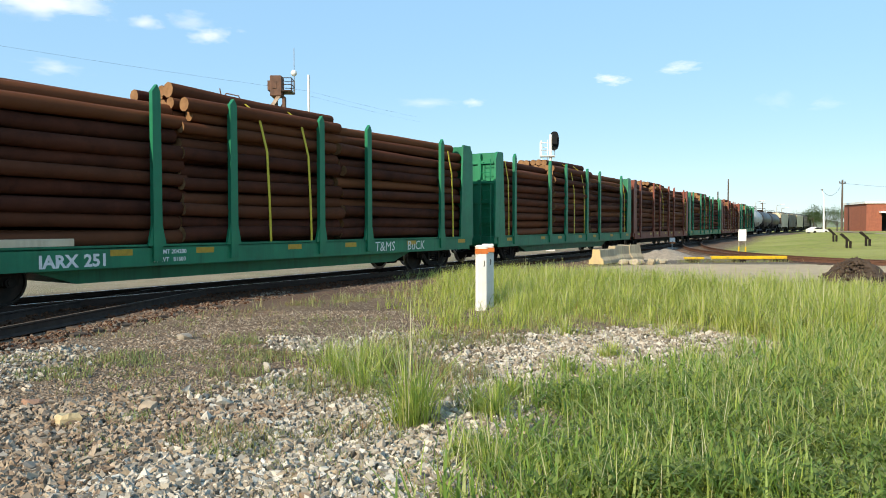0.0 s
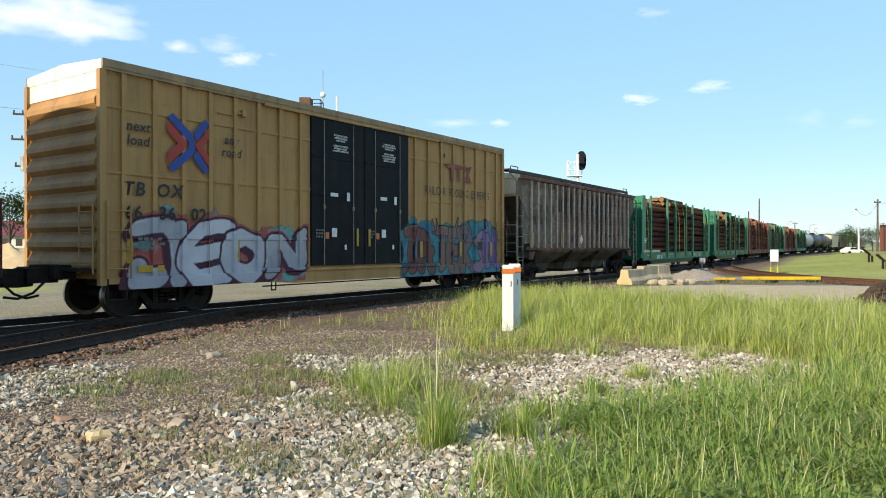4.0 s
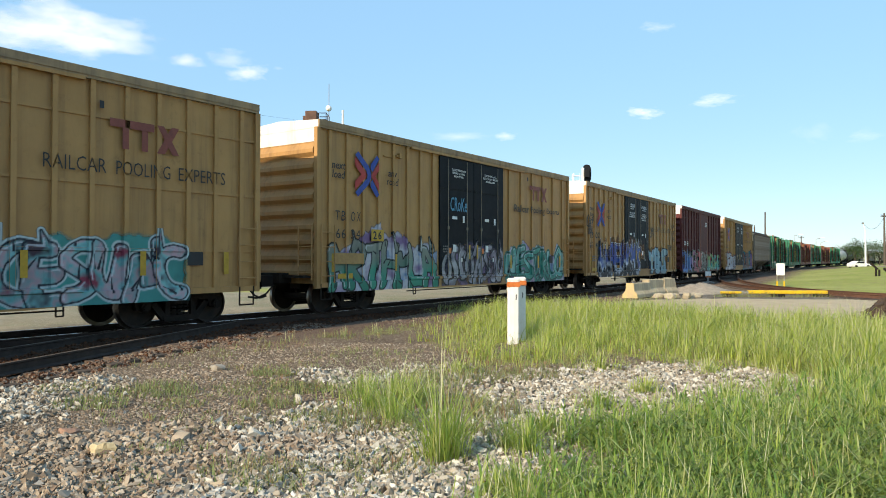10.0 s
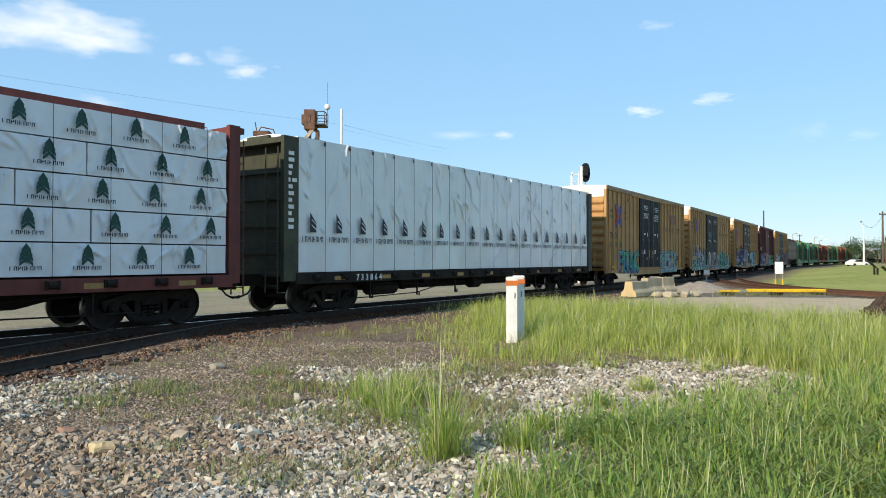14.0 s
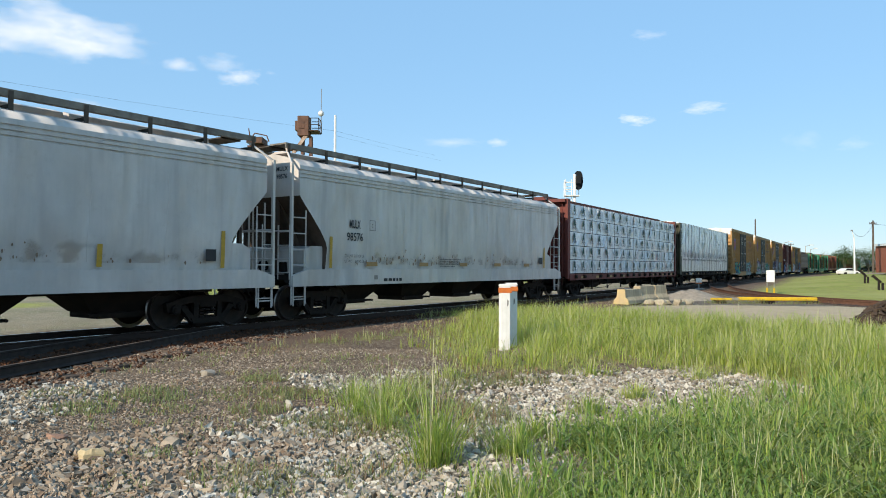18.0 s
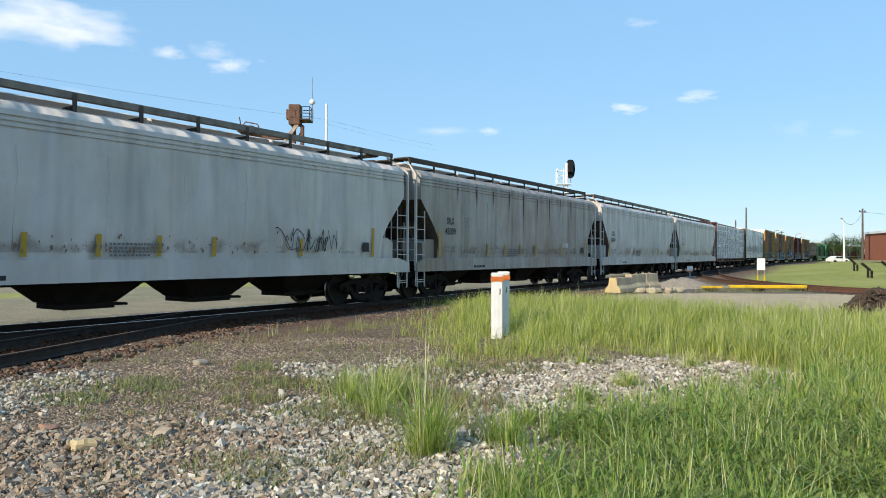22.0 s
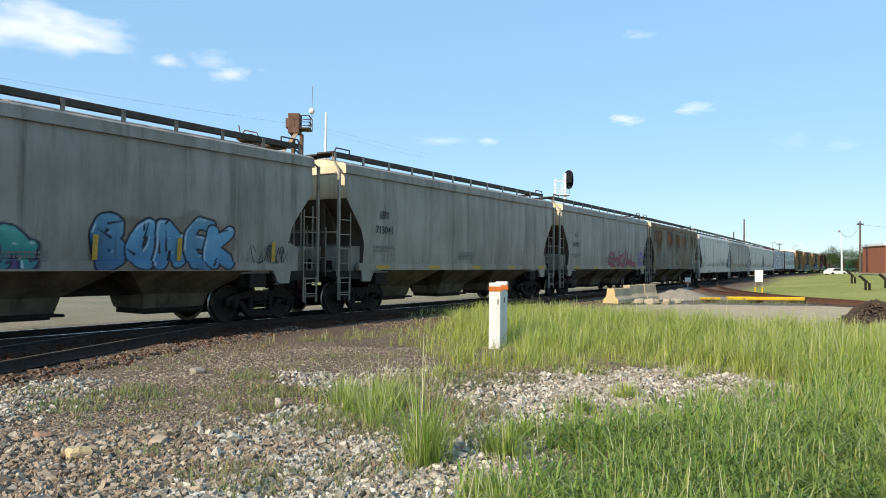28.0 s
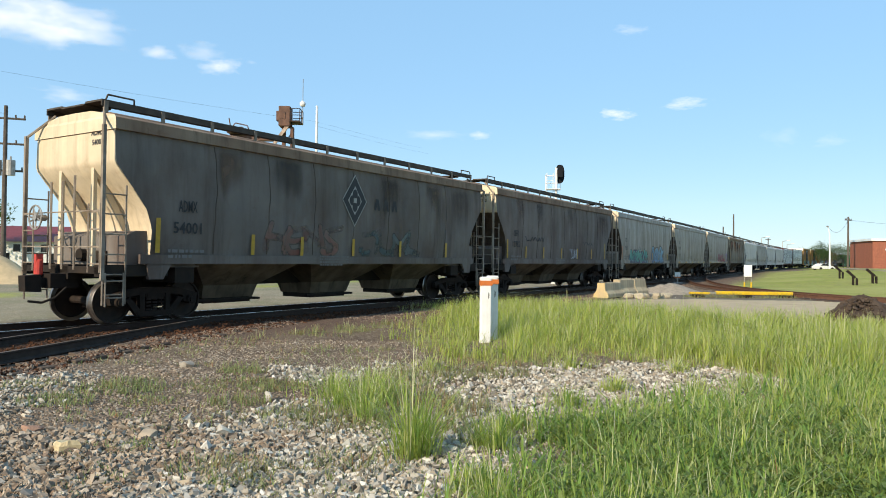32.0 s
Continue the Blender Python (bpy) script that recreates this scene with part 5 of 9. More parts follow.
def tan_boxcar(label, tail, head, num, lowercase=False, belts=(1.68, 2.98, 4.29), text=True):
    car, h, side = boxcar("boxcar", label, tail, head, "tan", DX, "door", belts, (8, 8) if belts else (8, 6))
    x_logo(car, -h + 1.98, 3.72 if num else 3.90)
    for dx, w1, w2 in ((0.75, "next", "load"), (3.1, "any", "road")):
        sign(car, w1, -h + dx, 3.95 if num else 4.05, Y, 0.30, "black", 0.003, 0.15)
        sign(car, w2, -h + dx, 3.66 if num else 3.80, Y, 0.30, "black", 0.003, 0.15)
    bm = bmesh.new()
    box(bm, (-h + 3.38, -1.57, 4.56), (-h + 3.50, -1.46, 4.70))
    box(bm, (-h + 3.28, -1.53, 4.60), (-h + 3.40, -1.46, 4.64))
    box(bm, (-h + 2.75, -1.475, 4.545), (-h + 3.50, -1.44, 4.575))
    part("tie_bracket", bm, "tan", car)
    if num:
        box_letters(car, "TBOX", num, -h + 0.65)
    slogan(car, 4.85, 3.32 if not lowercase else 3.50, caps=not lowercase)
    door_print(car, *DX, spanish=not lowercase, k_=0.5 if num and num[2] == "02" else 0.8)
    tan_marks(car, h)
    return car, h, side


e_, he, side = tan_boxcar("yellow-tan boxcar with black doors and blue-green graffiti", 43.14, 58.69, ("64", "19", "54"))
graffiti(e_, side, "green and blue block-letter graffiti with pale outlines", -5.65, -2.55, 0.66, 2.02, "PROK", (((0.015, 0.06, 0.24), (0.02, 0.16, 0.30), (0.03, 0.30, 0.14), (0.07, 0.40, 0.20)), 0.15, 0.25, 0.75), (0.01, 0.012, 0.03), rim=(0.14, 0.34, 0.30), cast=(0.012, 0.03, 0.10), fat=0.165, line=0.03, seed=2, spikes=0, soft=False, cuts=False, shine=(0.35, 0.55, 0.55))
graffiti(e_, side, "pink, teal and dark red graffiti letters", 1.95, 5.75, 0.60, 1.92, "CESUNC", (((0.22, 0.035, 0.06), (0.10, 0.32, 0.32), (0.42, 0.28, 0.31), (0.16, 0.40, 0.40), (0.06, 0.035, 0.05)), 0.1, 0.1, 1.1), (0.012, 0.012, 0.02), halo=(((0.04, 0.24, 0.22), (0.05, 0.30, 0.27)), False, 0.85), halo_top=0.22, rim=(0.42, 0.50, 0.50), fat=0.20, line=0.03, seed=9)

d_, hd_, side = tan_boxcar("yellow-tan boxcar with black doors and green and lilac graffiti", 60.69, 76.31, None, True, ())
LILACS = ((0.20, 0.12, 0.25), (0.34, 0.29, 0.38), (0.50, 0.50, 0.54), (0.20, 0.28, 0.42))
graffiti(d_, side, "grey-green graffiti letters over lilac clouds", -7.35, -2.35, 0.60, 2.10, "ARTHMLA", (((0.025, 0.20, 0.13), (0.04, 0.24, 0.17), (0.17, 0.20, 0.165), (0.22, 0.235, 0.20)), 0.0, 1.1, 0.25), halo=(LILACS, False, 0.93), halo_top=0.62, sides=0.12, fat=0.17, line=0.04, seed=12, spikes=6)
graffiti(d_, side, "white ghostly blots and purple haze sprayed over the doors", -2.1, 1.9, 0.62, 2.0, "OSOOASOO", (((0.40, 0.40, 0.42), (0.28, 0.26, 0.30), (0.10, 0.07, 0.10)), 0.0, 0.2, 1.0), halo=(((0.07, 0.045, 0.08), (0.20, 0.13, 0.24), (0.05, 0.04, 0.05)), False, 0.85), halo_top=0.25, sides=0.05, fat=0.20, line=0.06, seed=8, spikes=3, wear=0.55)
graffiti(d_, side, "mint green graffiti letters with pale glints over lilac clouds", 2.35, 7.25, 0.60, 2.0, "NESTRLO", (((0.02, 0.12, 0.10), (0.03, 0.22, 0.16), (0.09, 0.33, 0.27), (0.26, 0.44, 0.40)), 0.0, 0.3, 0.9), halo=(LILACS, False, 0.90), halo_top=0.5, sides=0.25, rim=(0.03, 0.20, 0.15), cast=(0.03, 0.17, 0.13), fat=0.155, line=0.03, seed=15, spikes=4)
print_in(d_, "CRoKe", -1.66, -0.63, 3.12, 3.60, YD - 0.02, surf("sky_blue_marker", (0.10, 0.30, 0.44), (0.07, 0.22, 0.34)), 0.004, 0.1, "graffiti_tag")
panel(d_, "yellow_plate", [(-5.68, 2.02), (-5.12, 2.02), (-5.12, 2.36), (-5.68, 2.36)], Y - 0.009, "reflect")
for ch, u in (("6", -7.15), ("6", -6.93), ("3", -6.55), ("4", -6.33)):
    print_in(d_, ch, u, u + 0.16, 2.06, 2.32, Y - 0.011)
for ch, u in (("2", -5.60), ("6", -5.38)):
    print_in(d_, ch, u, u + 0.16, 2.07, 2.31, Y - 0.011, bold=0.01)
for ch, u in (("T", -7.18), ("B", -6.95), ("O", -6.55), ("X", -6.32)):
    print_in(d_, ch, u, u + 0.17, 2.55, 2.82, Y - 0.011, shear=0.1)
panel(d_, "yellow_plate", [(-7.2, 1.36), (-6.0, 1.36), (-6.0, 1.66), (-7.2, 1.66)], Y - 0.009, "dull_orange")

c_, hc, side = tan_boxcar("yellow-tan boxcar with black doors and blue and white graffiti", 78.35, 94.09, ("66", "48", "11"))
graffiti(c_, side, "orange-brown flames sprayed behind the letters", -5.6, 0.9, 1.5, 2.5, halo=(((0.27, 0.12, 0.05), (0.24, 0.10, 0.06)), True, 0.55), halo_top=0.5, seed=11)
graffiti(c_, side, "royal blue, white and black jagged graffiti letters", -6.1, 0.2, 0.62, 2.35, "WNAEHKMS", (((0.012, 0.013, 0.02), (0.02, 0.02, 0.03), (0.50, 0.54, 0.60), (0.02, 0.055, 0.24), (0.02, 0.065, 0.28), (0.02, 0.055, 0.26), (0.03, 0.07, 0.28)), 0.0, 1.0, 0.45), rim=(0.55, 0.60, 0.64), cast=(0.012, 0.013, 0.02), fat=0.175, line=0.03, seed=21, spikes=14, soft=False, lift=0.004, shine=(0.55, 0.58, 0.62))
graffiti(c_, side, "pale blue bubble letters with dark outlines", 2.10, 5.85, 0.62, 2.30, "YBS", (((0.17, 0.30, 0.35), (0.24, 0.38, 0.42), (0.30, 0.44, 0.47)), 0.0, 0.6, 0.4), (0.012, 0.02, 0.04), halo=(((0.34, 0.17, 0.05), (0.28, 0.12, 0.05)), True, 0.6), halo_top=0.2, cast=(0.015, 0.03, 0.06), fat=0.185, line=0.05, seed=23, spikes=0, cuts=False)
for i, (x, z) in enumerate(((7.25, 3.62), (7.27, 3.22), (7.25, 2.82))):
    print_in(c_, ("HOPE", "NOTE", "YBS")[i], x - 0.33, x + 0.36, z - 0.15, z + 0.13, -1.53, "black", 0.0, 0.2, "graffiti_tag")
scribble(c_, 2.15, 2.75, 0.8, 0.75, Y - 0.004, 6)
scribble(c_, 5.95, 2.05, 1.0, 0.4, Y - 0.004, 16, r=0.02)
scribble(c_, -hc + 0.12, 2.6, 0.5, 1.1, Y - 0.05, 26, r=0.018)
panel(c_, "yellow_plate", [(-5.62, 2.02), (-4.92, 2.02), (-4.92, 2.38), (-5.62, 2.38)], Y - 0.003, "dull_orange")

a_, ha, side = tan_boxcar("yellow-tan boxcar with black doors and purple graffiti", 111.05, 126.83, ("66", "36", "02"))
graffiti(a_, side, "white letters with dark red outlines on a coral and aqua cloud", -7.3, -2.55, 0.62, 2.1, "JEON", (((0.36, 0.34, 0.38), (0.46, 0.44, 0.47), (0.52, 0.50, 0.52)), 0.0, 0.4, 0.5), (0.05, 0.012, 0.03), rim=(0.42, 0.085, 0.075), halo=(((0.40, 0.08, 0.07), (0.42, 0.09, 0.08), (0.12, 0.36, 0.36), (0.20, 0.42, 0.42)), False, 0.8), halo_top=0.5, cast=(0.06, 0.012, 0.03), fat=0.165, line=0.05, seed=31, spikes=0, cuts=False)
graffiti(a_, side, "dusky red and violet block letters on an aqua cloud", 1.75, 7.45, 0.54, 2.28, "TATERSN", (((0.15, 0.048, 0.042), (0.165, 0.055, 0.05), (0.16, 0.085, 0.075), (0.17, 0.12, 0.11), (0.20, 0.115, 0.27), (0.22, 0.14, 0.32)), 0.85, 0.0, 0.22), (0.010, 0.010, 0.014), halo=(((0.02, 0.11, 0.19), (0.04, 0.24, 0.27), (0.03, 0.15, 0.25)), False, 0.9), halo_top=0.28, fat=0.20, line=0.035, seed=33, spikes=6, soft=False, shine=(0.26, 0.17, 0.16))

b1, hb, side = boxcar("boxcar", "dark maroon boxcar with blue, pink and teal graffiti", 95.90, 109.11, "maroon", (-1.5, 1.8), "maroon", (2.93, 4.44), (6, 5))
print_in(b1, "CO", -6.0, -5.52, 2.48, 2.77, Y - 0.003, "white", 0.012)
print_in(b1, "ER", -5.18, -4.72, 2.48, 2.77, Y - 0.003, "white", 0.012)
bars(b1, 0.55, 4.25, -1.53, 0.75, 0.07, 3, "white", seed=2)
graffiti(b1, side, "blue and coral block letters with black and cream outlines", -6.25, -0.75, 0.58, 2.10, "JDONZLU", (((0.05, 0.16, 0.40), (0.07, 0.20, 0.46), (0.06, 0.19, 0.42), (0.34, 0.12, 0.16), (0.42, 0.11, 0.11), (0.42, 0.12, 0.12)), 1.0, 0.0, 0.16), rim=(0.36, 0.38, 0.30), halo=(((0.012, 0.012, 0.014), (0.02, 0.02, 0.022)), False, 0.9), halo_top=0.18, fat=0.20, line=0.035, seed=41, spikes=7, cast=(0.012, 0.012, 0.014))
graffiti(b1, side, "black and white swirls", -0.65, 0.95, 0.62, 2.0, "SWS", (((0.012, 0.012, 0.014), (0.02, 0.02, 0.02)), 0, 0, 0.2), edge=(0.45, 0.45, 0.42), fat=0.16, line=0.035, seed=44, spikes=3, halo=(((0.012, 0.012, 0.014), (0.06, 0.02, 0.02)), False, 0.7), halo_top=0.2, lift=0.003)
graffiti(b1, side, "teal and lime graffiti letters on a red cloud", 1.35, 6.5, 0.62, 2.0, "RATOSOD", (((0.04, 0.28, 0.30), (0.07, 0.36, 0.34), (0.26, 0.36, 0.12), (0.05, 0.32, 0.33)), 0.0, 0.4, 0.9), halo=(((0.16, 0.03, 0.035), (0.26, 0.05, 0.05)), False, 0.8), halo_top=0.3, fat=0.21, line=0.045, seed=43, spikes=2)

# ---- log cars ----
LOG = {}
def log_mesh(k, length, r, r2, seed):
    """A peeled log along x, slightly bowed and tapered, with pale sawn ends."""
    rnd = random.Random(seed)
    n, m_ = 9, 7
    vs, fs = [], []
    by, bz = rnd.uniform(-0.05, 0.05), rnd.uniform(-0.04, 0.03)
    for i in range(m_):
        u = i / (m_ - 1)
        rr = (r + (r2 - r) * u) * rnd.uniform(0.96, 1.04)
        for j in range(n):
            a = 2 * math.pi * j / n
            vs.append(((u - 0.5) * length, by * math.sin(math.pi * u) + rr * math.cos(a), bz * math.sin(math.pi * u) + rr * math.sin(a)))
    for i in range(m_ - 1):
        for j in range(n):
            fs.append((i * n + j, i * n + (j + 1) % n, (i + 1) * n + (j + 1) % n, (i + 1) * n + j))
    fs += [tuple(range(n))[::-1], tuple(range((m_ - 1) * n, m_ * n))]
    me = raw("log", vs, fs, "log")
    me.materials.append(M["logend"])
    me.polygons.foreach_set("use_smooth", [True] * len(me.polygons))
    me.set_sharp_from_angle(angle=radians(50))
    for p_ in list(me.polygons)[-2:]:
        p_.material_index = 1
    return me


def log_car(label, tail, head, skin, near, seed, marks=None):
    car = car_base("log_car", label, "log car")
    h = running(car, tail, head, 0.5)
    rnd = random.Random(seed)
    if near and marks:
        bm = bmesh.new()
        box(bm, (-h + 0.05, -1.50, 1.125), (-5.75, -1.36, 1.27))
        part("pale_board", bm, "cream", car, "pale board lying along the sill")
    for sy in (-1, 1):
        bm = bmesh.new()
        prism(bm, [(-h, 0.66), (h, 0.66), (h, 1.08), (-h, 1.08)], sy * 1.45 - 0.04, sy * 1.45 + 0.04)
        rail_ = part("side_sill", bm, skin, car)
        bm = bmesh.new()
        box(bm, (-h, min(sy * 1.30, sy * 1.49), 1.05), (h, max(sy * 1.30, sy * 1.49), 1.12))
        part("sill_flange", bm, skin, rail_)
    bm = bmesh.new()
    box(bm, (-h, -1.40, 0.98), (h, 1.40, 1.045))
    part("deck", bm, "under", car)
    bm = bmesh.new()
    prism(bm, [(-h + 0.3, 0.66), (-h + 3.0, 0.66), (-h + 4.0, 0.34), (h - 4.0, 0.34), (h - 3.0, 0.66), (h - 0.3, 0.66), (h - 0.3, 0.98), (-h + 0.3, 0.98)], -0.95, 0.95)
    part("centre_sill", bm, skin if near else "under", car)
    for s in (-1, 1):
        bm = bmesh.new()
        x0, x1 = sorted((s * (h - 0.10), s * (h + 0.02)))
        box(bm, (x0, -1.42, 1.0), (x1, 1.42, 4.48))
        for y in (-0.7, 0.0, 0.7):
            xa, xb = sorted((s * (h + 0.02), s * (h + 0.24)))
            prism(bm, [(xa, 1.0), (xb, 1.0), (xb - s * 0.06, 4.45), (xa, 4.45)] if s > 0 else [(xa, 1.0), (xb, 1.0), (xb, 4.45), (xa + 0.06, 4.45)], y - 0.06, y + 0.06)
        box(bm, (min(s * h, s * (h + 0.3)), -1.45, 0.80), (max(s * h, s * (h + 0.3)), 1.45, 1.1))
        part("bulkhead", bm, skin, car)
        for sy in (-1, 1):
            bm = bmesh.new()
            prism(bm, [(s * (h - 0.62), 1.05), (s * (h + 0.30), 1.05), (s * (h + 0.24), 4.2), (s * (h + 0.08), 4.5), (s * (h - 0.42), 4.5)], sy * 1.46 - 0.035, sy * 1.46 + 0.035)
            part("bulkhead_wing", bm, skin, car)
        ladder(car, (s * (h + 0.32), -1.3, 0.6), (s * (h + 0.32), -1.3, 4.2), 10, 0.02, skin, "end_ladder", (0, 0.45, 0))
        for z in (1.7, 2.5, 3.3, 4.1):
            bm = bmesh.new()
            xa, xb = sorted((s * (h + 0.02), s * (h + 0.12)))
            box(bm, (xa, -1.40, z - 0.07), (xb, 1.40, z + 0.07))
            part("bulkhead_rib", bm, skin, car)
    xs = [-7.87, -3.92, -1.82, 1.28, 3.38, 7.48]
    xs = [x * h / 9.4 for x in xs]
    proto = None
    for x in xs:
        for sy in (-1, 1):
            if proto is None:
                bm = bmesh.new()
                prism(bm, [(-0.11, 0.75), (0.11, 0.75), (0.10, 4.40), (0.02, 4.56), (-0.10, 4.40)], -0.06, 0.05)
                prism(bm, [(-0.22, 1.08), (0.22, 1.08), (0.11, 1.6), (-0.11, 1.6)], -0.04, 0.03)
                proto = part("stake", bm, skin, car)
                proto.matrix_basis = pose(x, sy * 1.49, 0)
            else:
                like(proto, pose(x, sy * 1.49, 0, 0, 0, 0 if sy < 0 else 180))
    # three piles of poles end to end; the middle one is heaped above the stakes
    key = round(h, 1)
    piles = ((-h + 0.18, -h * 0.315, 9), (-h * 0.335, h * 0.255, 11), (h * 0.235, h - 0.18, 10))
    for pi, (xa, xb, top) in enumerate(piles):
        if (key, pi) not in LOG:
            LOG[key, pi] = [log_mesh(k, (xb - xa) * (0.93 + 0.012 * k), 0.15 + 0.014 * (k % 3), 0.135 + 0.012 * (k % 4), k + 9 * pi) for k in range(6)]
        for row in range(top + 1):
            z = 1.29 + row * (0.316 if pi == 0 else 0.302)
            for col in range(9):
                if row < top - 1 and 1 < col < 7:
                    continue
                y = -1.25 + col * 0.31 + (0.12 if row % 2 else 0)
                if (row >= top and col in (0, 8)) or y > 1.30 or (row == 11 and col > 5):
                    continue
                me = LOG[key, pi][rnd.randrange(6)]
                o_ = part("log", me, "log", car)
                slack = (xb - xa - max(v.co.x for v in me.vertices) * 2) / 2
                side_ = -1 if pi == 1 and rnd.random() < 0.6 else rnd.uniform(-1, 1)
                o_.matrix_basis = pose((xa + xb) / 2 + side_ * slack, y + rnd.uniform(-0.05, 0.05) - (0.05 if pi == 1 else -0.02), z + rnd.uniform(-0.045, 0.045), rnd.uniform(0, 360), rnd.uniform(-0.7, 0.7), rnd.choice((0, 180)) + rnd.uniform(-0.4, 0.4))
    for x in (-8.45, -0.67, 0.83, 8.2) if near else (-0.67, 7.9):
        bm = bmesh.new()
        pts = [(x - 0.18, -1.42, 4.2), (x - 0.04, -1.50, 3.4), (x + 0.03, -1.50, 2.2), (x + 0.10, -1.47, 1.10)]
        if abs(x) < 2:
            pts = [(x - 0.42, -0.9, 4.74)] + [(x - 0.22, -1.40, 4.3)] + pts[1:]
        for p0, p1 in zip(pts, pts[1:]):
            v = [bm.verts.new((a[0] + d, a[1] + k_, a[2])) for a, d, k_ in ((p0, -0.035, 0), (p0, 0.035, 0), (p1, 0.035, 0), (p1, -0.035, 0), (p0, -0.035, 0.015), (p0, 0.035, 0.015), (p1, 0.035, 0.015), (p1, -0.035, 0.015))]
            for f in ((0, 1, 2, 3), (4, 7, 6, 5), (0, 4, 5, 1), (3, 2, 6, 7), (0, 3, 7, 4), (1, 5, 6, 2)):
                bm.faces.new([v[i] for i in f])
        part("strap", bm, "strap", car, "yellow webbing strap")
    for x in (-8.6, -5.0, -2.9, 0.0, 2.3, 5.4, 8.6):
        x *= h / 9.4
        panel(car, "reflector", [(x, 0.90), (x + 0.5, 0.90), (x + 0.5, 1.03), (x, 1.03)], -1.493, "reflect")
    if marks:
        sign(car, marks[0], -6.06, 0.82, -1.494, 0.34, "white", 0.012)
        sign(car, marks[1], -5.30, 0.82, -1.494, 0.34, "white", 0.012)
        sign(car, "LD LMT 204200", -3.6, 0.95, -1.494, 0.13, "white", 0.003)
        sign(car, "LT WT   81600", -3.6, 0.78, -1.494, 0.13, "white", 0.003)
        bars(car, -9.3, 1.9, -1.50, 0.6, 0.06, 3, "white", seed=4)
        sign(car, "T&MS", 4.2, 0.86, -1.494, 0.42, "white", 0.0, 0.1, "chalk_mark")
        sign(car, "BuCK", 5.9, 0.86, -1.494, 0.42, "white", 0.0, 0.1, "chalk_mark")
        me = letters("IARX", 0.22, 0.006)
        me.transform(Matrix.Translation((-h - 0.26, -0.55, 3.2)) @ Matrix.Rotation(radians(-90), 4, "Z"))
        part("end_lettering", me, "white", car)
    return car


log_car("green log car loaded with brown peeled poles", 144.19, 162.99, "green", True, 1, ("IARX", "251"))
log_car("green log car loaded with brown peeled poles", 165.33, 184.10, "green", True, 2)
log_car("red-brown log car loaded with dark poles", 185.35, 203.28, "brown", False, 3)
log_car("green log car loaded with dark poles", 204.44, 224.04, "green", False, 4)
log_car("red-brown log car loaded with dark poles", 225.19, 242.80, "brown", False, 5)
log_car("green log car loaded with dark poles", 244.68, 263.40, "green", False, 6)


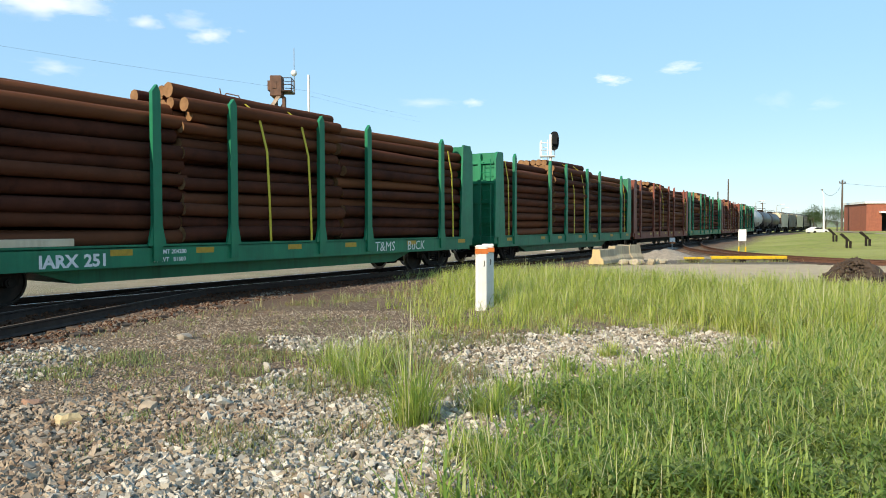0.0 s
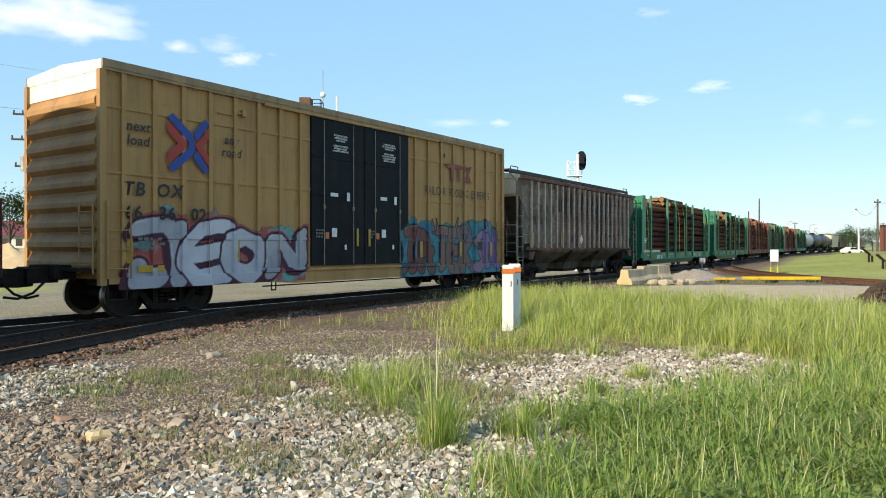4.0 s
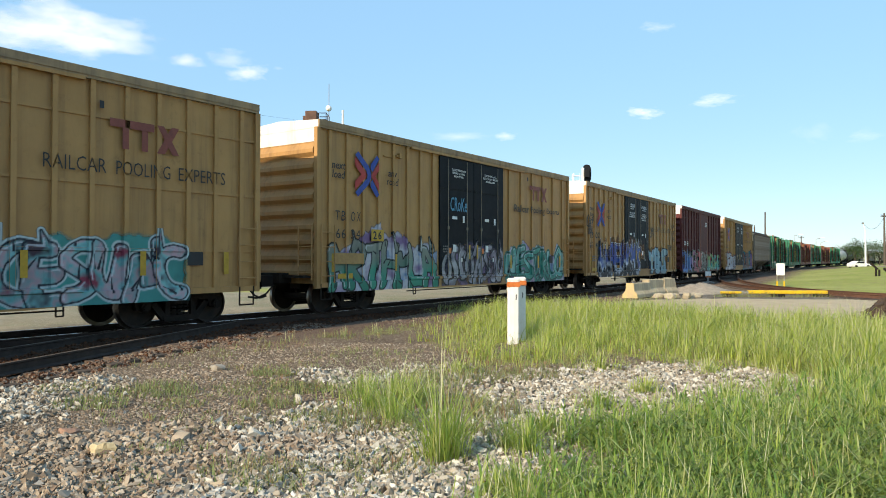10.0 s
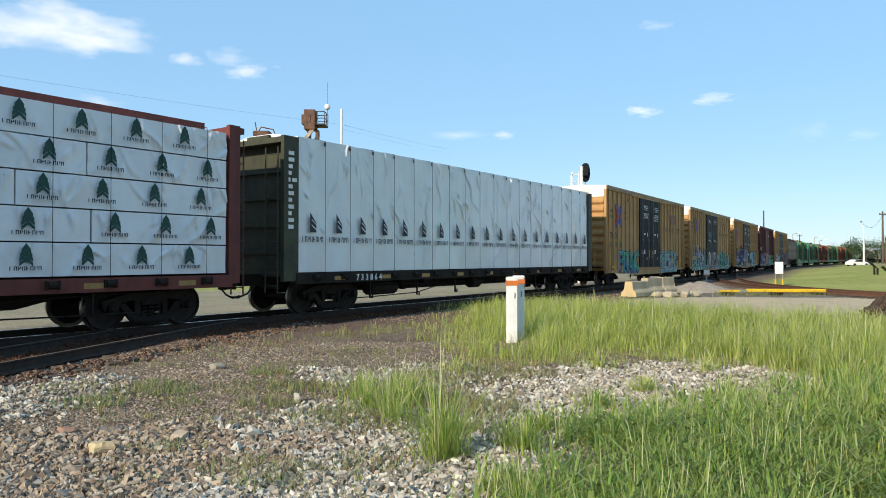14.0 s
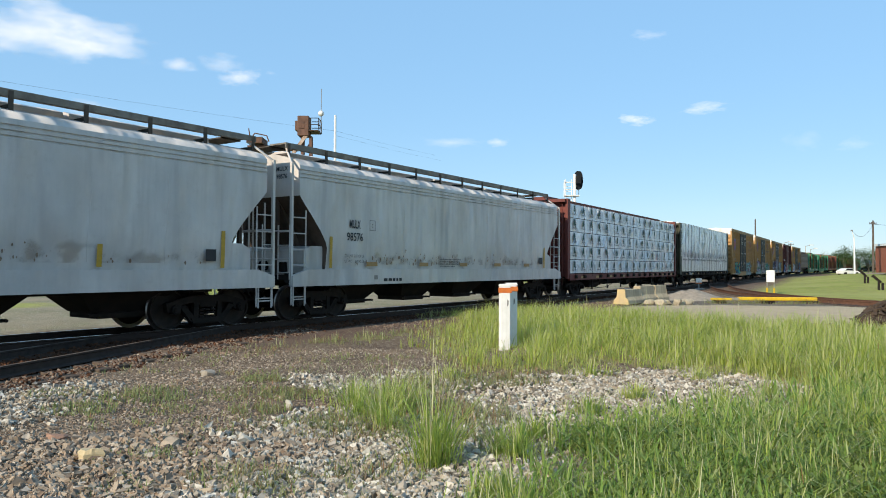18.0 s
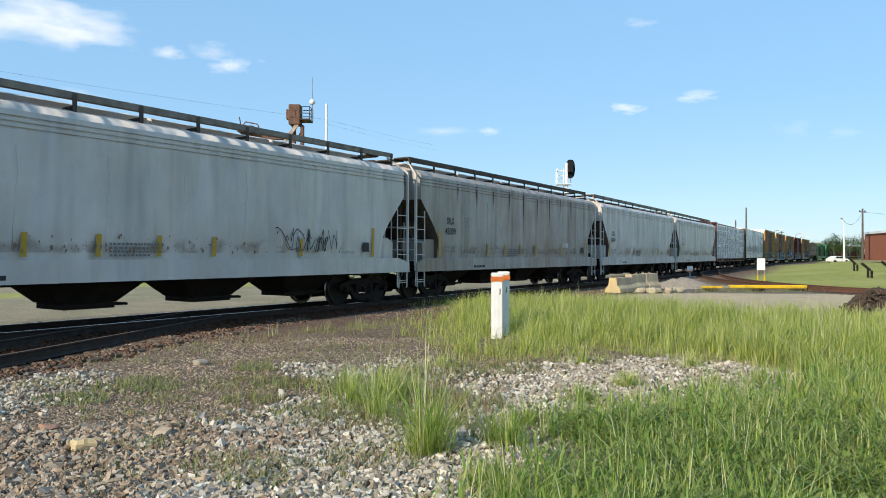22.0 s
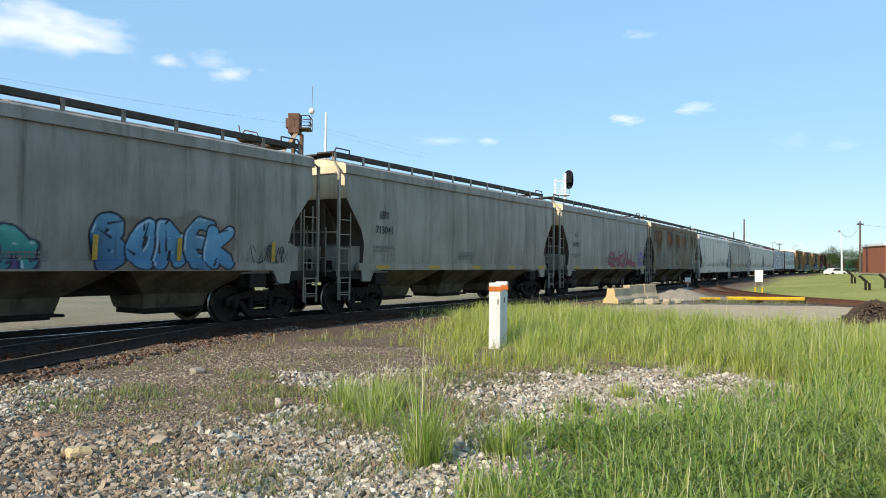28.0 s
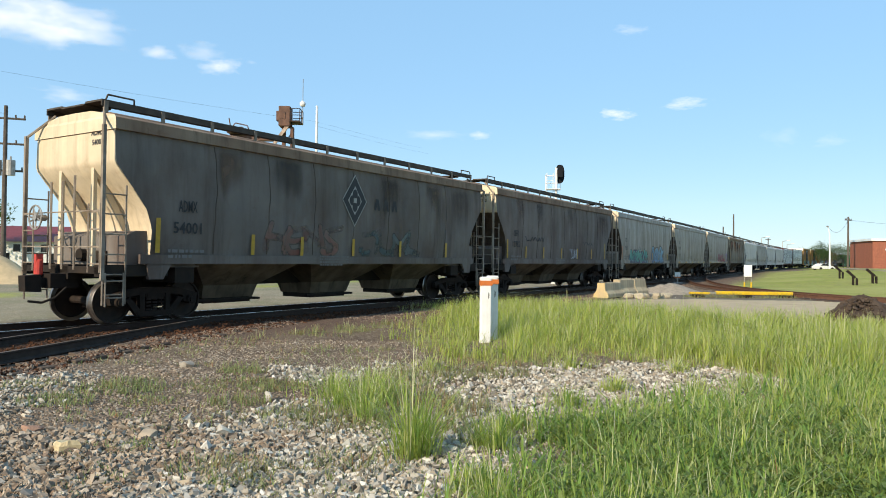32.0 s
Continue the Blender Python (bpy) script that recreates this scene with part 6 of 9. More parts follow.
# ---- centre-beam flat cars with wrapped lumber ----
def centerbeam(label, tail, head, skin, red):
    car = car_base("centerbeam_flatcar", label, "flat car")
    h = running(car, tail, head, 0.4)
    bm = bmesh.new()
    box(bm, (-h, -1.375, 0.98), (h, 1.375, 1.10))
    part("deck", bm, "beam" if red else "under", car)
    for sy in (-1, 1):
        bm = bmesh.new()
        box(bm, (-h, sy * 1.44 - 0.06, 0.82), (h, sy * 1.44 + 0.06, 1.10))
        part("side_sill", bm, "beam" if red else "under", car)
    bm = bmesh.new()
    prism(bm, [(-h + 0.4, 0.66), (-h + 3.4, 0.66), (-h + 4.2, 0.48), (h - 4.2, 0.48), (h - 3.4, 0.66), (h - 0.4, 0.66), (h - 0.4, 0.98), (-h + 0.4, 0.98)], -0.35, 0.35)
    part("centre_sill", bm, "under", car)
    bm = bmesh.new()
    box(bm, (-h, -0.12, 1.1), (h, 0.12, 4.56))
    box(bm, (-h, -0.42, 4.56), (h, 0.42, 4.74))
    part("centre_beam", bm, skin, car)
    for s in (-1, 1):
        bm = bmesh.new()
        x0, x1 = sorted((s * (h - 0.06), s * (h + 0.02)))
        box(bm, (x0, -1.42, 1.0), (x1, 1.42, 4.5))
        sheet = part("bulkhead", bm, skin, car)
        for z in (1.6, 2.3, 3.0, 3.7):
            xa, xb = sorted((s * (h + 0.02), s * (h + 0.14)))
            bm = bmesh.new()
            box(bm, (xa, -1.35, z), (xb, 1.35, z + 0.16))
            part("stiffener", bm, skin, sheet)
        for sy in (-1, 1):
            xa, xb = sorted((s * (h - 0.08), s * (h + (0.42 if not red else 0.22))))
            bm = bmesh.new()
            box(bm, (xa, sy * 1.42 - 0.06, 0.9), (xb, sy * 1.42 + 0.06, 4.58))
            part("corner_post", bm, skin, sheet)
        bm = bmesh.new()
        box(bm, (min(s * h, s * (h + 0.4)), -1.4, 4.42), (max(s * h, s * (h + 0.4)), 1.4, 4.56))
        part("top_rail", bm, skin, sheet)
        ladder(car, (s * (h + 0.46), -1.3, 0.6), (s * (h + 0.46), -1.3, 4.3), 10, 0.02, skin, "end_ladder", (0, 0.45, 0))
    # winches, stand legs and chains under the deck edge
    proto = None
    for i in range(17):
        x = -h + 0.7 + i * (2 * h - 1.4) / 16
        if -7.4 < x < -5.9:
            continue
        if proto is None:
            bm = bmesh.new()
            rod(bm, (-0.09, -1.53, 0.98), (0.09, -1.53, 0.98), 0.07, 8)
            box(bm, (-0.13, -1.56, 0.90), (-0.09, -1.46, 1.06))
            box(bm, (0.09, -1.56, 0.90), (0.13, -1.46, 1.06))
            proto = part("winch", bm, "truck", car)
            proto.location = (x, 0, 0)
        else:
            like(proto, pose(x, 0, 0))
    # hangers that carry the brake rods, with a hook at the foot
    proto = None
    for x in (-6.4, -4.1, -1.9, 1.9, 4.1, 6.4):
        if proto is None:
            bm = bmesh.new()
            box(bm, (-0.025, -1.38, 0.33), (0.025, -1.34, 0.86))
            box(bm, (0.025, -1.375, 0.32), (0.13, -1.345, 0.35))
            box(bm, (0.10, -1.375, 0.32), (0.13, -1.345, 0.44))
            proto = part("rod_hanger", bm, "truck", car)
            proto.location = (x, 0, 0)
        else:
            like(proto, pose(x, 0, 0))
    for s in (-1, 1):
        bm = bmesh.new()
        bent(bm, [(s * (h - 2.2), -1.33, 0.36), (s * 6.4, -1.33, 0.36), (s * 4.1, -1.33, 0.40), (s * 2.6, -1.2, 0.60), (s * 0.9, -1.1, 0.64)], 0.017, 5)
        part("brake_rod", bm, "truck", car)
        bm = bmesh.new()
        bent(bm, [(s * (h - 2.5), -1.25, 0.76), (s * 5.2, -1.25, 0.70), (s * 3.0, -1.25, 0.66), (s * 2.4, -1.22, 0.72), (s * 1.0, -1.22, 0.68)], 0.013, 5)
        part("air_pipe", bm, "truck", car)
    bm = bmesh.new()
    rod(bm, (-0.5, -1.05, 0.62), (0.05, -1.05, 0.62), 0.2, 12)
    rod(bm, (0.05, -1.05, 0.62), (0.55, -1.05, 0.62), 0.05, 8)
    bevel(bm, 0.02)
    part("brake_cylinder", bm, "truck", car)
    bm = bmesh.new()
    rod(bm, (-6.1, -0.95, 0.60), (-4.75, -0.95, 0.60), 0.23, 12)
    bevel(bm, 0.06, 2)
    part("air_reservoir", bm, "truck", car)
    bm = bmesh.new()
    box(bm, (-4.6, -1.1, 0.64), (-3.9, -0.8, 0.85))
    box(bm, (-4.45, -1.08, 0.50), (-4.3, -0.9, 0.66))
    box(bm, (-3.5, -1.2, 0.66), (-3.1, -0.9, 0.86))
    bevel(bm, 0.02)
    part("control_valve", bm, "truck", car)
    for i in range(9):
        x = -h + 1.4 + i * (2 * h - 2.8) / 8
        panel(car, "reflector", [(x, 0.89), (x + 0.42, 0.89), (x + 0.42, 1.0), (x, 1.0)], -1.503, "dull_orange")
    return car, h


def wrapped(car, x0, x1, z0, z1, seed, y0=-1.42, y1=-0.35, fine=0.032, sag=0.012, crease=0.036, name="lumber_pack", label="white-wrapped pack of lumber", slim=0.022, lie=(1.52, 1.6, 1.45, 1.75, 0.9, -0.7)):
    """A bundle in loose plastic wrap: a box with a rumpled skin."""
    rnd = np.random.RandomState(seed)
    nx, nz = max(2, int((x1 - x0) / fine)), max(2, int((z1 - z0) / fine))
    X, Z = np.meshgrid(np.linspace(x0, x1, nx + 1), np.linspace(z0, z1, nz + 1))
    ph = rnd.rand(6) * 6
    W = sag * (np.sin(X * 2.1 + Z * 1.3 + ph[0]) * 0.4 + np.sin(X * 5.3 - Z * 4.1 + ph[1]) * 0.3 + rnd.rand(*X.shape) * 0.12)
    if fine < 0.2:
        # tight creases that run down and across the sheet
        for k in range(int(5 * (x1 - x0))):
            cx, cz, ln, a = x0 + (x1 - x0) * rnd.rand(), z0 + (z1 - z0) * (0.1 + 0.85 * rnd.rand() ** 0.7), 0.10 + 0.62 * rnd.rand() ** 2, rnd.choice(lie) + 0.10 * rnd.randn()
            if cz < z0 + 0.2 * (z1 - z0):
                a = 0.7 + 0.3 * rnd.rand()
            u, v = (X - cx) * math.cos(a) + (Z - cz) * math.sin(a), (Z - cz) * math.cos(a) - (X - cx) * math.sin(a)
            v = v + 0.05 * np.sin(u * 6 + k)
            W = W + crease * (0.5 + rnd.rand()) * np.exp(-(v / np.where(v * math.sin(a) < 0, slim * 4.5, slim * 0.8)) ** 2) * np.exp(-(u / ln) ** 2)
    vs = [(x, y0 - w, z) for x, z, w in zip(X.ravel(), Z.ravel(), W.ravel())]
    vs += [(x, y1, z) for x, z in zip(X.ravel(), Z.ravel())]
    o, w = len(vs) // 2, nx + 1
    fs = [(j * w + i, j * w + i + 1, (j + 1) * w + i + 1, (j + 1) * w + i) for j in range(nz) for i in range(nx)]
    for i in range(nx):
        fs += [(i, o + i, o + i + 1, i + 1), (nz * w + i, nz * w + i + 1, o + nz * w + i + 1, o + nz * w + i)]
    for j in range(nz):
        fs += [(j * w, (j + 1) * w, o + (j + 1) * w, o + j * w), (j * w + nx, o + j * w + nx, o + (j + 1) * w + nx, (j + 1) * w + nx)]
    fs.append((o, o + nz * w, o + nz * w + nx, o + nx))
    me = raw(name, vs, fs, "wrap")
    me.polygons.foreach_set("use_smooth", [True] * len(me.polygons))
    me.set_sharp_from_angle(angle=radians(40))
    return part(name, me, "wrap", car, label)


def tree_logo(parent, x, z, k, y, name="tree_logo"):
    """A dark green fir made of chevrons, with its printed name as bars."""
    vs, fs = [], []
    for i, (zz, w) in enumerate(((0.30, 0.13), (0.17, 0.17), (0.04, 0.19), (-0.09, 0.19))):
        b = len(vs)
        vs += [(x - w * k, y, z + (zz - 0.05) * k), (x, y, z + (zz + 0.13) * k), (x + w * k, y, z + (zz - 0.05) * k), (x + w * k, y, z + (zz - 0.16) * k), (x, y, z + (zz + 0.0) * k), (x - w * k, y, z + (zz - 0.16) * k)]
        fs += [(b, b + 1, b + 4, b + 5), (b + 1, b + 2, b + 3, b + 4)]
    part(name, raw(name, vs, fs, "dkgreen"), "dkgreen", parent)


def name_bars(parent, x, z, y, w=0.62, h=0.10, material="navy"):
    """A printed name as upright bars, some of them joined by a crossbar."""
    vs, fs, ww = [], [], w / 8

    def bar(a, b, c, d):
        k = len(vs)
        vs.extend([(a, y, c), (b, y, c), (b, y, d), (a, y, d)])
        fs.append((k, k + 1, k + 2, k + 3))

    for i in range(8):
        xx, t = x - w / 2 + i * ww, ww * 0.24
        bar(xx, xx + t, z, z + h)
        if i % 4:
            bar(xx + 0.55 * ww, xx + 0.55 * ww + t, z + (0 if i % 2 else 0.45 * h), z + h)
        if i % 3:
            bar(xx + t, xx + 0.55 * ww, z + (0.8 if i % 2 else 0.42) * h, z + (1.0 if i % 2 else 0.6) * h)
    tagged(part("printed_name", raw("printed_name", vs, fs, material), material, parent), kind="stuff")


g_, hg = centerbeam("red-brown centre-beam flat car stacked with white-wrapped lumber bundles", 0.77, 19.97, "beam", True)
rnd = random.Random(4)
for row in range(5):
    z0 = 1.13 + row * 0.652
    cuts = [-hg + 0.12] + [-hg + 0.12 + (2 * hg - 0.24) * (i + (0.35 if row % 2 else 0) + rnd.uniform(-0.08, 0.08)) / 4 for i in range(1, 4)] + [hg - 0.12]
    for i, (a, b) in enumerate(zip(cuts, cuts[1:])):
        bundle = wrapped(g_, a + 0.015, b - 0.015, z0 + 0.012, z0 + 0.636, row * 10 + i)
        wrapped(g_, a + 0.015, b - 0.015, z0 + 0.012, z0 + 0.636, row * 10 + i, 0.35, 1.40, 1.5, 0.0)
        x = a + 0.45
        while x < b - 0.3:
            tree_logo(bundle, x, z0 + 0.36, 0.62, -1.497)
            name_bars(bundle, x, z0 + 0.13, -1.497, 0.56, 0.075)
            x += 1.12
for i in range(17):
    x = -hg + 0.7 + i * (2 * hg - 1.4) / 16
    bm = bmesh.new()
    bent(bm, [(x, -0.42, 4.70), (x + 0.03, -1.44, 4.42), (x, -1.503, 4.36), (x, -1.503, 1.0)], 0.006, 4)
    part("tie_cable", bm, "truck", g_)

f_, hf = centerbeam("olive centre-beam flat car with one long white-wrapped lumber load", 21.92, 40.80, "olive", False)
load = wrapped(f_, -hf + 0.10, hf - 0.10, 1.12, 4.62, 77, -1.44, -0.2, 0.026, 0.02, 0.046, "lumber_load", "long lumber load in white plastic wrap", 0.017, (-1.05, -1.15, -0.9, 1.5, 1.58, -1.25, 1.3))
wrapped(f_, -hf + 0.10, hf - 0.10, 1.12, 4.62, 78, 0.2, 1.42, 1.5, 0.0, 0.0, "lumber_load", "long lumber load in white plastic wrap")
bm = bmesh.new()
prism(bm, [(-1.44, 4.60), (1.42, 4.60), (0.5, 4.78), (-0.5, 4.78)], -hf + 0.1, hf - 0.1, axis="x")
part("load_cover", bm, "wrap", f_, "white plastic cover over the load")
for i in range(19):
    x = -hf + 0.55 + i * (2 * hf - 1.1) / 18
    panel(load, "printed_mark", [(x - 0.11, 2.16), (x + 0.12, 2.16), (x + 0.12, 2.40), (x - 0.11, 2.68)], -1.532, "navy")
    for k in (0, 1):
        panel(load, "mark_slash", [(x - 0.06, 2.34 + k * 0.14), (x + 0.12, 2.21 + k * 0.13), (x + 0.12, 2.24 + k * 0.13), (x - 0.06, 2.37 + k * 0.14)], -1.535, "wrap")
    name_bars(load, x, 1.91, -1.532, 0.78, 0.14)
    bm = bmesh.new()
    bent(bm, [(x + 0.45, -1.1, 4.70), (x + 0.45, -1.53, 4.60), (x + 0.45, -1.536, 1.0)], 0.007, 4)
    part("tie_cable", bm, "truck", f_)
    panel(f_, "corner_pad", [(x + 0.41, 4.47), (x + 0.49, 4.47), (x + 0.49, 4.57), (x + 0.41, 4.57)], -1.51, "black")
for i, ch in enumerate("733864"):
    sign(f_, ch, -7.1 + i * 0.2, 0.94, -1.507, 0.24, "white", 0.006)
bars(f_, -hf - 0.28, 4.1, -1.492, 0.16, 0.10, 12, "white", seed=6)


# ---- cars far ahead: tank cars, tan hoppers, boxcars ----
def tank_car(label, tail, head, skin):
    car = car_base("tank_car", label, "tank car")
    h = running(car, tail, head, 0.4)
    bm = bmesh.new()
    n = 24
    prof = [(-h + 0.25, 0.3), (-h + 0.35, 0.9), (-h + 0.65, 1.35), (-h + 1.0, 1.5), (h - 1.0, 1.5), (h - 0.65, 1.35), (h - 0.35, 0.9), (h - 0.25, 0.3)]
    rings = [[bm.verts.new((x, r * math.cos(2 * math.pi * i / n), 2.75 + r * math.sin(2 * math.pi * i / n))) for i in range(n)] for x, r in prof]
    for a, b in zip(rings, rings[1:]):
        for i in range(n):
            bm.faces.new((a[i], a[(i + 1) % n], b[(i + 1) % n], b[i]))
    bm.faces.new(rings[0][::-1])
    bm.faces.new(rings[-1])
    part("tank", bm, skin, car, smooth=40)
    bm = bmesh.new()
    rod(bm, (0, 0, 4.15), (0, 0, 4.6), 0.5, 14)
    box(bm, (-1.6, -0.9, 4.22), (1.6, 0.9, 4.28))
    for x in (-1.6, 1.6):
        for y in (-0.9, 0.9):
            rod(bm, (x, y, 4.25), (x, y, 4.85), 0.025, 5)
    bent(bm, [(-1.6, -0.9, 4.85), (1.6, -0.9, 4.85), (1.6, 0.9, 4.85), (-1.6, 0.9, 4.85), (-1.6, -0.9, 4.85)], 0.02, 5)
    part("dome_platform", bm, "under", car)
    bm = bmesh.new()
    box(bm, (-h, -0.35, 0.85), (h, 0.35, 1.25))
    for s in (-1, 1):
        box(bm, (s * (h - 1.75) - 0.3, -1.3, 1.1), (s * (h - 1.75) + 0.3, 1.3, 1.9))
        box(bm, (s * h - 0.15, -1.4, 0.95), (s * h + 0.15, 1.4, 1.15))
        rod(bm, (s * h, -1.4, 1.1), (s * h, -1.4, 2.2), 0.025, 5)
    part("underframe", bm, "under", car)
    ladder(car, (-0.2, -1.52, 1.1), (-0.2, -1.0, 4.25), 9, 0.02, "galv", "side_ladder", (0.42, 0, 0))
    return car


tank_car("dirty white tank car in the train far ahead", 265.3, 279.5, "tankw")
tank_car("black tank car in the train far ahead", 281.2, 297.0, "tank")
tank_car("black tank car in the train far ahead", 298.7, 314.5, "tank")
for i, (sk, ty) in enumerate((("cream", "smooth"), ("rusty", "smooth"), ("cream", "smooth"), ("dirty", "ribbed"), ("grey", "smooth"))):
    covered_hopper("covered_hopper", "tan covered hopper in the train far ahead" if sk == "cream" else "weathered covered hopper in the train far ahead", 316.2 + i * 16.6, 331.2 + i * 16.6, ty, sk, 3, sk, "under")
# ---- ground ----
def nz(x, y, s, seed=0.0):
    return noise.noise(Vector((x / s + seed, y / s - seed, seed * 1.7)))


def fade(v, a, b):
    """0 below a, 1 above b."""
    return min(max((v - a) / (b - a), 0.0), 1.0)


def off_track(x, y):
    """Signed distance to the right of the main track, and the way along it."""
    i = int(np.argmin((_x - x) ** 2 + (_y - y) ** 2))
    dx, dy = x - _x[i], y - _y[i]
    return dx * math.cos(_h[i]) - dy * math.sin(_h[i]), _s[i]


def height(x, y):
    d, s = off_track(x, y)
    z = 0.05 * nz(x, y, 3.0) + 0.02 * nz(x, y, 0.7, 3)
    z *= fade(abs(d), 1.6, 3.5)
    z -= 0.02
    if abs(d) < 3.2:
        z += 0.06 * (1 - fade(abs(d), 1.5, 3.2))
    lawn = (1 - fade(y, 108, 130)) * fade(x - 21 - 0.10 * (y - 40), 0, 16) * fade(y, 36, 62) * fade(d, 3.5, 12)
    z += 0.95 * lawn
    z += 0.12 * fade(y, 9, 16) * fade(x, 1.0, 4) * (1 - fade(y, 22, 30))
    return z


def line_x(y, pts):
    """x at y on a line of (y, x) points."""
    return float(np.interp(y, [q[0] for q in pts], [q[1] for q in pts]))


FIELD_EDGE = ((-9.0, 16.0), (-0.6, 13.6), (0.1, 11.7), (0.7, 11.0), (3.1, 11.6), (4.6, 10.6), (5.3, 9.2), (6.2, 8.0), (30, 8.0))      # x, y of the near edge
STONE_EDGE = ((3.0, -2.5), (5.0, -1.73), (6.1, -1.6), (7.7, -1.6), (8.2, -1.2), (9.0, -0.3), (9.6, 0.6))      # y, x of its left edge
# tufts: x, y, radius, height
TUFTS = ((-0.07, 5.95, 0.17, 0.88), (0.02, 6.05, 0.14, 0.76), (0.70, 6.2, 0.20, 0.42), (0.55, 6.35, 0.16, 0.36), (-0.55, 7.3, 0.28, 0.46), (-0.62, 7.8, 0.32, 0.56), (-0.9, 8.0, 0.34, 0.48), (-0.62, 8.6, 0.36, 0.52), (-1.1, 8.9, 0.36, 0.38), (-0.35, 8.2, 0.22, 0.5), (0.42, 5.0, 0.16, 0.30), (0.5, 4.6, 0.2, 0.34), (0.95, 7.0, 0.2, 0.34), (1.7, 8.0, 0.22, 0.35), (2.35, 10.9, 0.45, 0.26), (0.15, 10.6, 0.5, 0.30), (2.5, 9.0, 0.2, 0.3), (3.4, 8.6, 0.3, 0.42), (4.3, 9.2, 0.25, 0.4), (3.9, 10.6, 0.3, 0.3))
# low weeds: x, y, radius, height, how brown
LOW = ((-3.72, 8.96, 0.42, 0.13, 0.2), (-4.15, 8.22, 0.34, 0.12, 0.2), (-1.53, 5.6, 0.36, 0.15, 0.75), (-1.3, 5.2, 0.22, 0.12, 0.4), (-0.85, 7.15, 0.5, 0.15, 0.8), (-0.35, 7.05, 0.35, 0.15, 0.75), (-1.2, 7.5, 0.4, 0.16, 0.5), (-0.25, 8.2, 0.5, 0.24, 0.85), (0.3, 7.7, 0.45, 0.24, 0.8), (-2.6, 10.4, 0.3, 0.10, 0.3), (-1.9, 9.3, 0.35, 0.12, 0.5), (-2.1, 8.3, 0.3, 0.12, 0.6), (-2.4, 6.2, 0.22, 0.09, 0.3), (-0.55, 5.7, 0.4, 0.13, 0.6), (0.9, 10.3, 0.6, 0.16, 0.7), (-0.2, 9.9, 0.5, 0.2, 0.7), (0.25, 6.9, 0.3, 0.2, 0.6), (-3.2, 8.3, 0.3, 0.07, 0.6), (-4.9, 9.1, 0.35, 0.08, 0.4), (-2.3, 9.3, 0.5, 0.08, 0.6))


def grass_at(x, y):
    """How thick, how tall and how yellow the grass stands at a place."""
    w = nz(x, y, 1.3, 5) * 0.8 + nz(x, y, 0.45, 9) * 0.45
    thick, tall, dry = 0.0, 0.0, 0.35
    near = float(np.interp(x, [q[0] for q in FIELD_EDGE], [q[1] for q in FIELD_EDGE]))
    far = float(np.interp(x, (4.5, 6.0, 7.5, 11.0, 15.0), (24.8, 21.5, 18.3, 18.0, 16.0))) + 0.7 * w
    k = fade(y - near + 0.9 * w, -0.2, 1.6) * fade(far - y, 0, 0.8) * fade(x + 0.9 - 0.02 * (y - 13) + 0.8 * w, 0.0, 2.2)
    if k > 0:
        c_ = nz(x, y, 0.55, 21) + 0.5 * nz(x, y, 0.22, 23)
        thick, tall = k * (1 - 0.45 * fade(-c_, 0.1, 0.5)), (0.20 + 0.32 * k + 0.12 * w) * (1 + 0.38 * c_) * (1 - 0.45 * fade(x, 8.5, 11.5)) * (1 - 0.35 * fade(y, 19, 25))
    left = line_x(y, ((3, 0.15), (5.2, 0.28), (5.8, 0.75), (6.6, 1.05), (7.6, 1.3), (8.3, 1.7)))
    top = float(np.interp(x, (0, 1.6, 3.3, 4.4, 5.4, 6.5), (7.6, 8.0, 8.3, 9.0, 9.9, 13.0)))
    f = fade(x - left + 0.35 * w, -0.1, 0.7) * fade(top - y + 0.5 * w, -0.2, 1.0) * (0.35 + 0.65 * fade(w + 0.12 * (x - 2.4), -0.40, 0.15))
    if f > thick:
        thick, tall, dry = f, 0.34 + 0.12 * w + 0.05 * fade(x, 2, 5), 0.1
    if 0.75 < x < 1.9 and y < 14.3:
        c_ = fade(math.hypot((x - 1.28) / 0.5, (y - 13.5) / 1.1), 0.6, 1.15)
        thick, tall = thick * c_, tall * (0.45 + 0.55 * c_)
    d, s = off_track(x, y)
    g = 0.7 * fade(w, -0.30, 0.3) * fade(s, 8.0, 11.5) * fade(1 - abs(d - 4.3 - 0.03 * (s - 15)) / 0.8 + 0.6 * w, 0.1, 0.7) * (1 - fade(x, 0, 2))
    if g > thick:
        thick, tall, dry = g, 0.13 + 0.10 * fade(w, 0.0, 0.5), 0.8
    return thick, tall, dry


def pale_at(x, y):
    """How much pale crushed stone lies on the soil."""
    w = nz(x, y, 1.6, 2) * 0.9 + nz(x, y, 0.5, 4) * 0.6
    k = fade(x - line_x(y, STONE_EDGE) + 0.9 * w, -0.35, 0.45) * fade(9.4 - y + 0.8 * w, -0.2, 1.2)
    k = max(k, fade(1.1 - ((x - 3.1) / 2.5) ** 2 - ((y - 9.7) / 1.75) ** 2 + 0.7 * w, 0, 0.4))
    k = max(k, 0.42 * fade(1 - ((x + 5.4) / 1.5) ** 2 - ((y - 8.3) / 1.7) ** 2 + 0.9 * w, 0, 0.9))
    k = max(k, 0.5 * fade(1 - ((x + 0.6) / 1.8) ** 2 - ((y - 10.2) / 1.2) ** 2 + 0.9 * w, 0.1, 0.6))
    return k


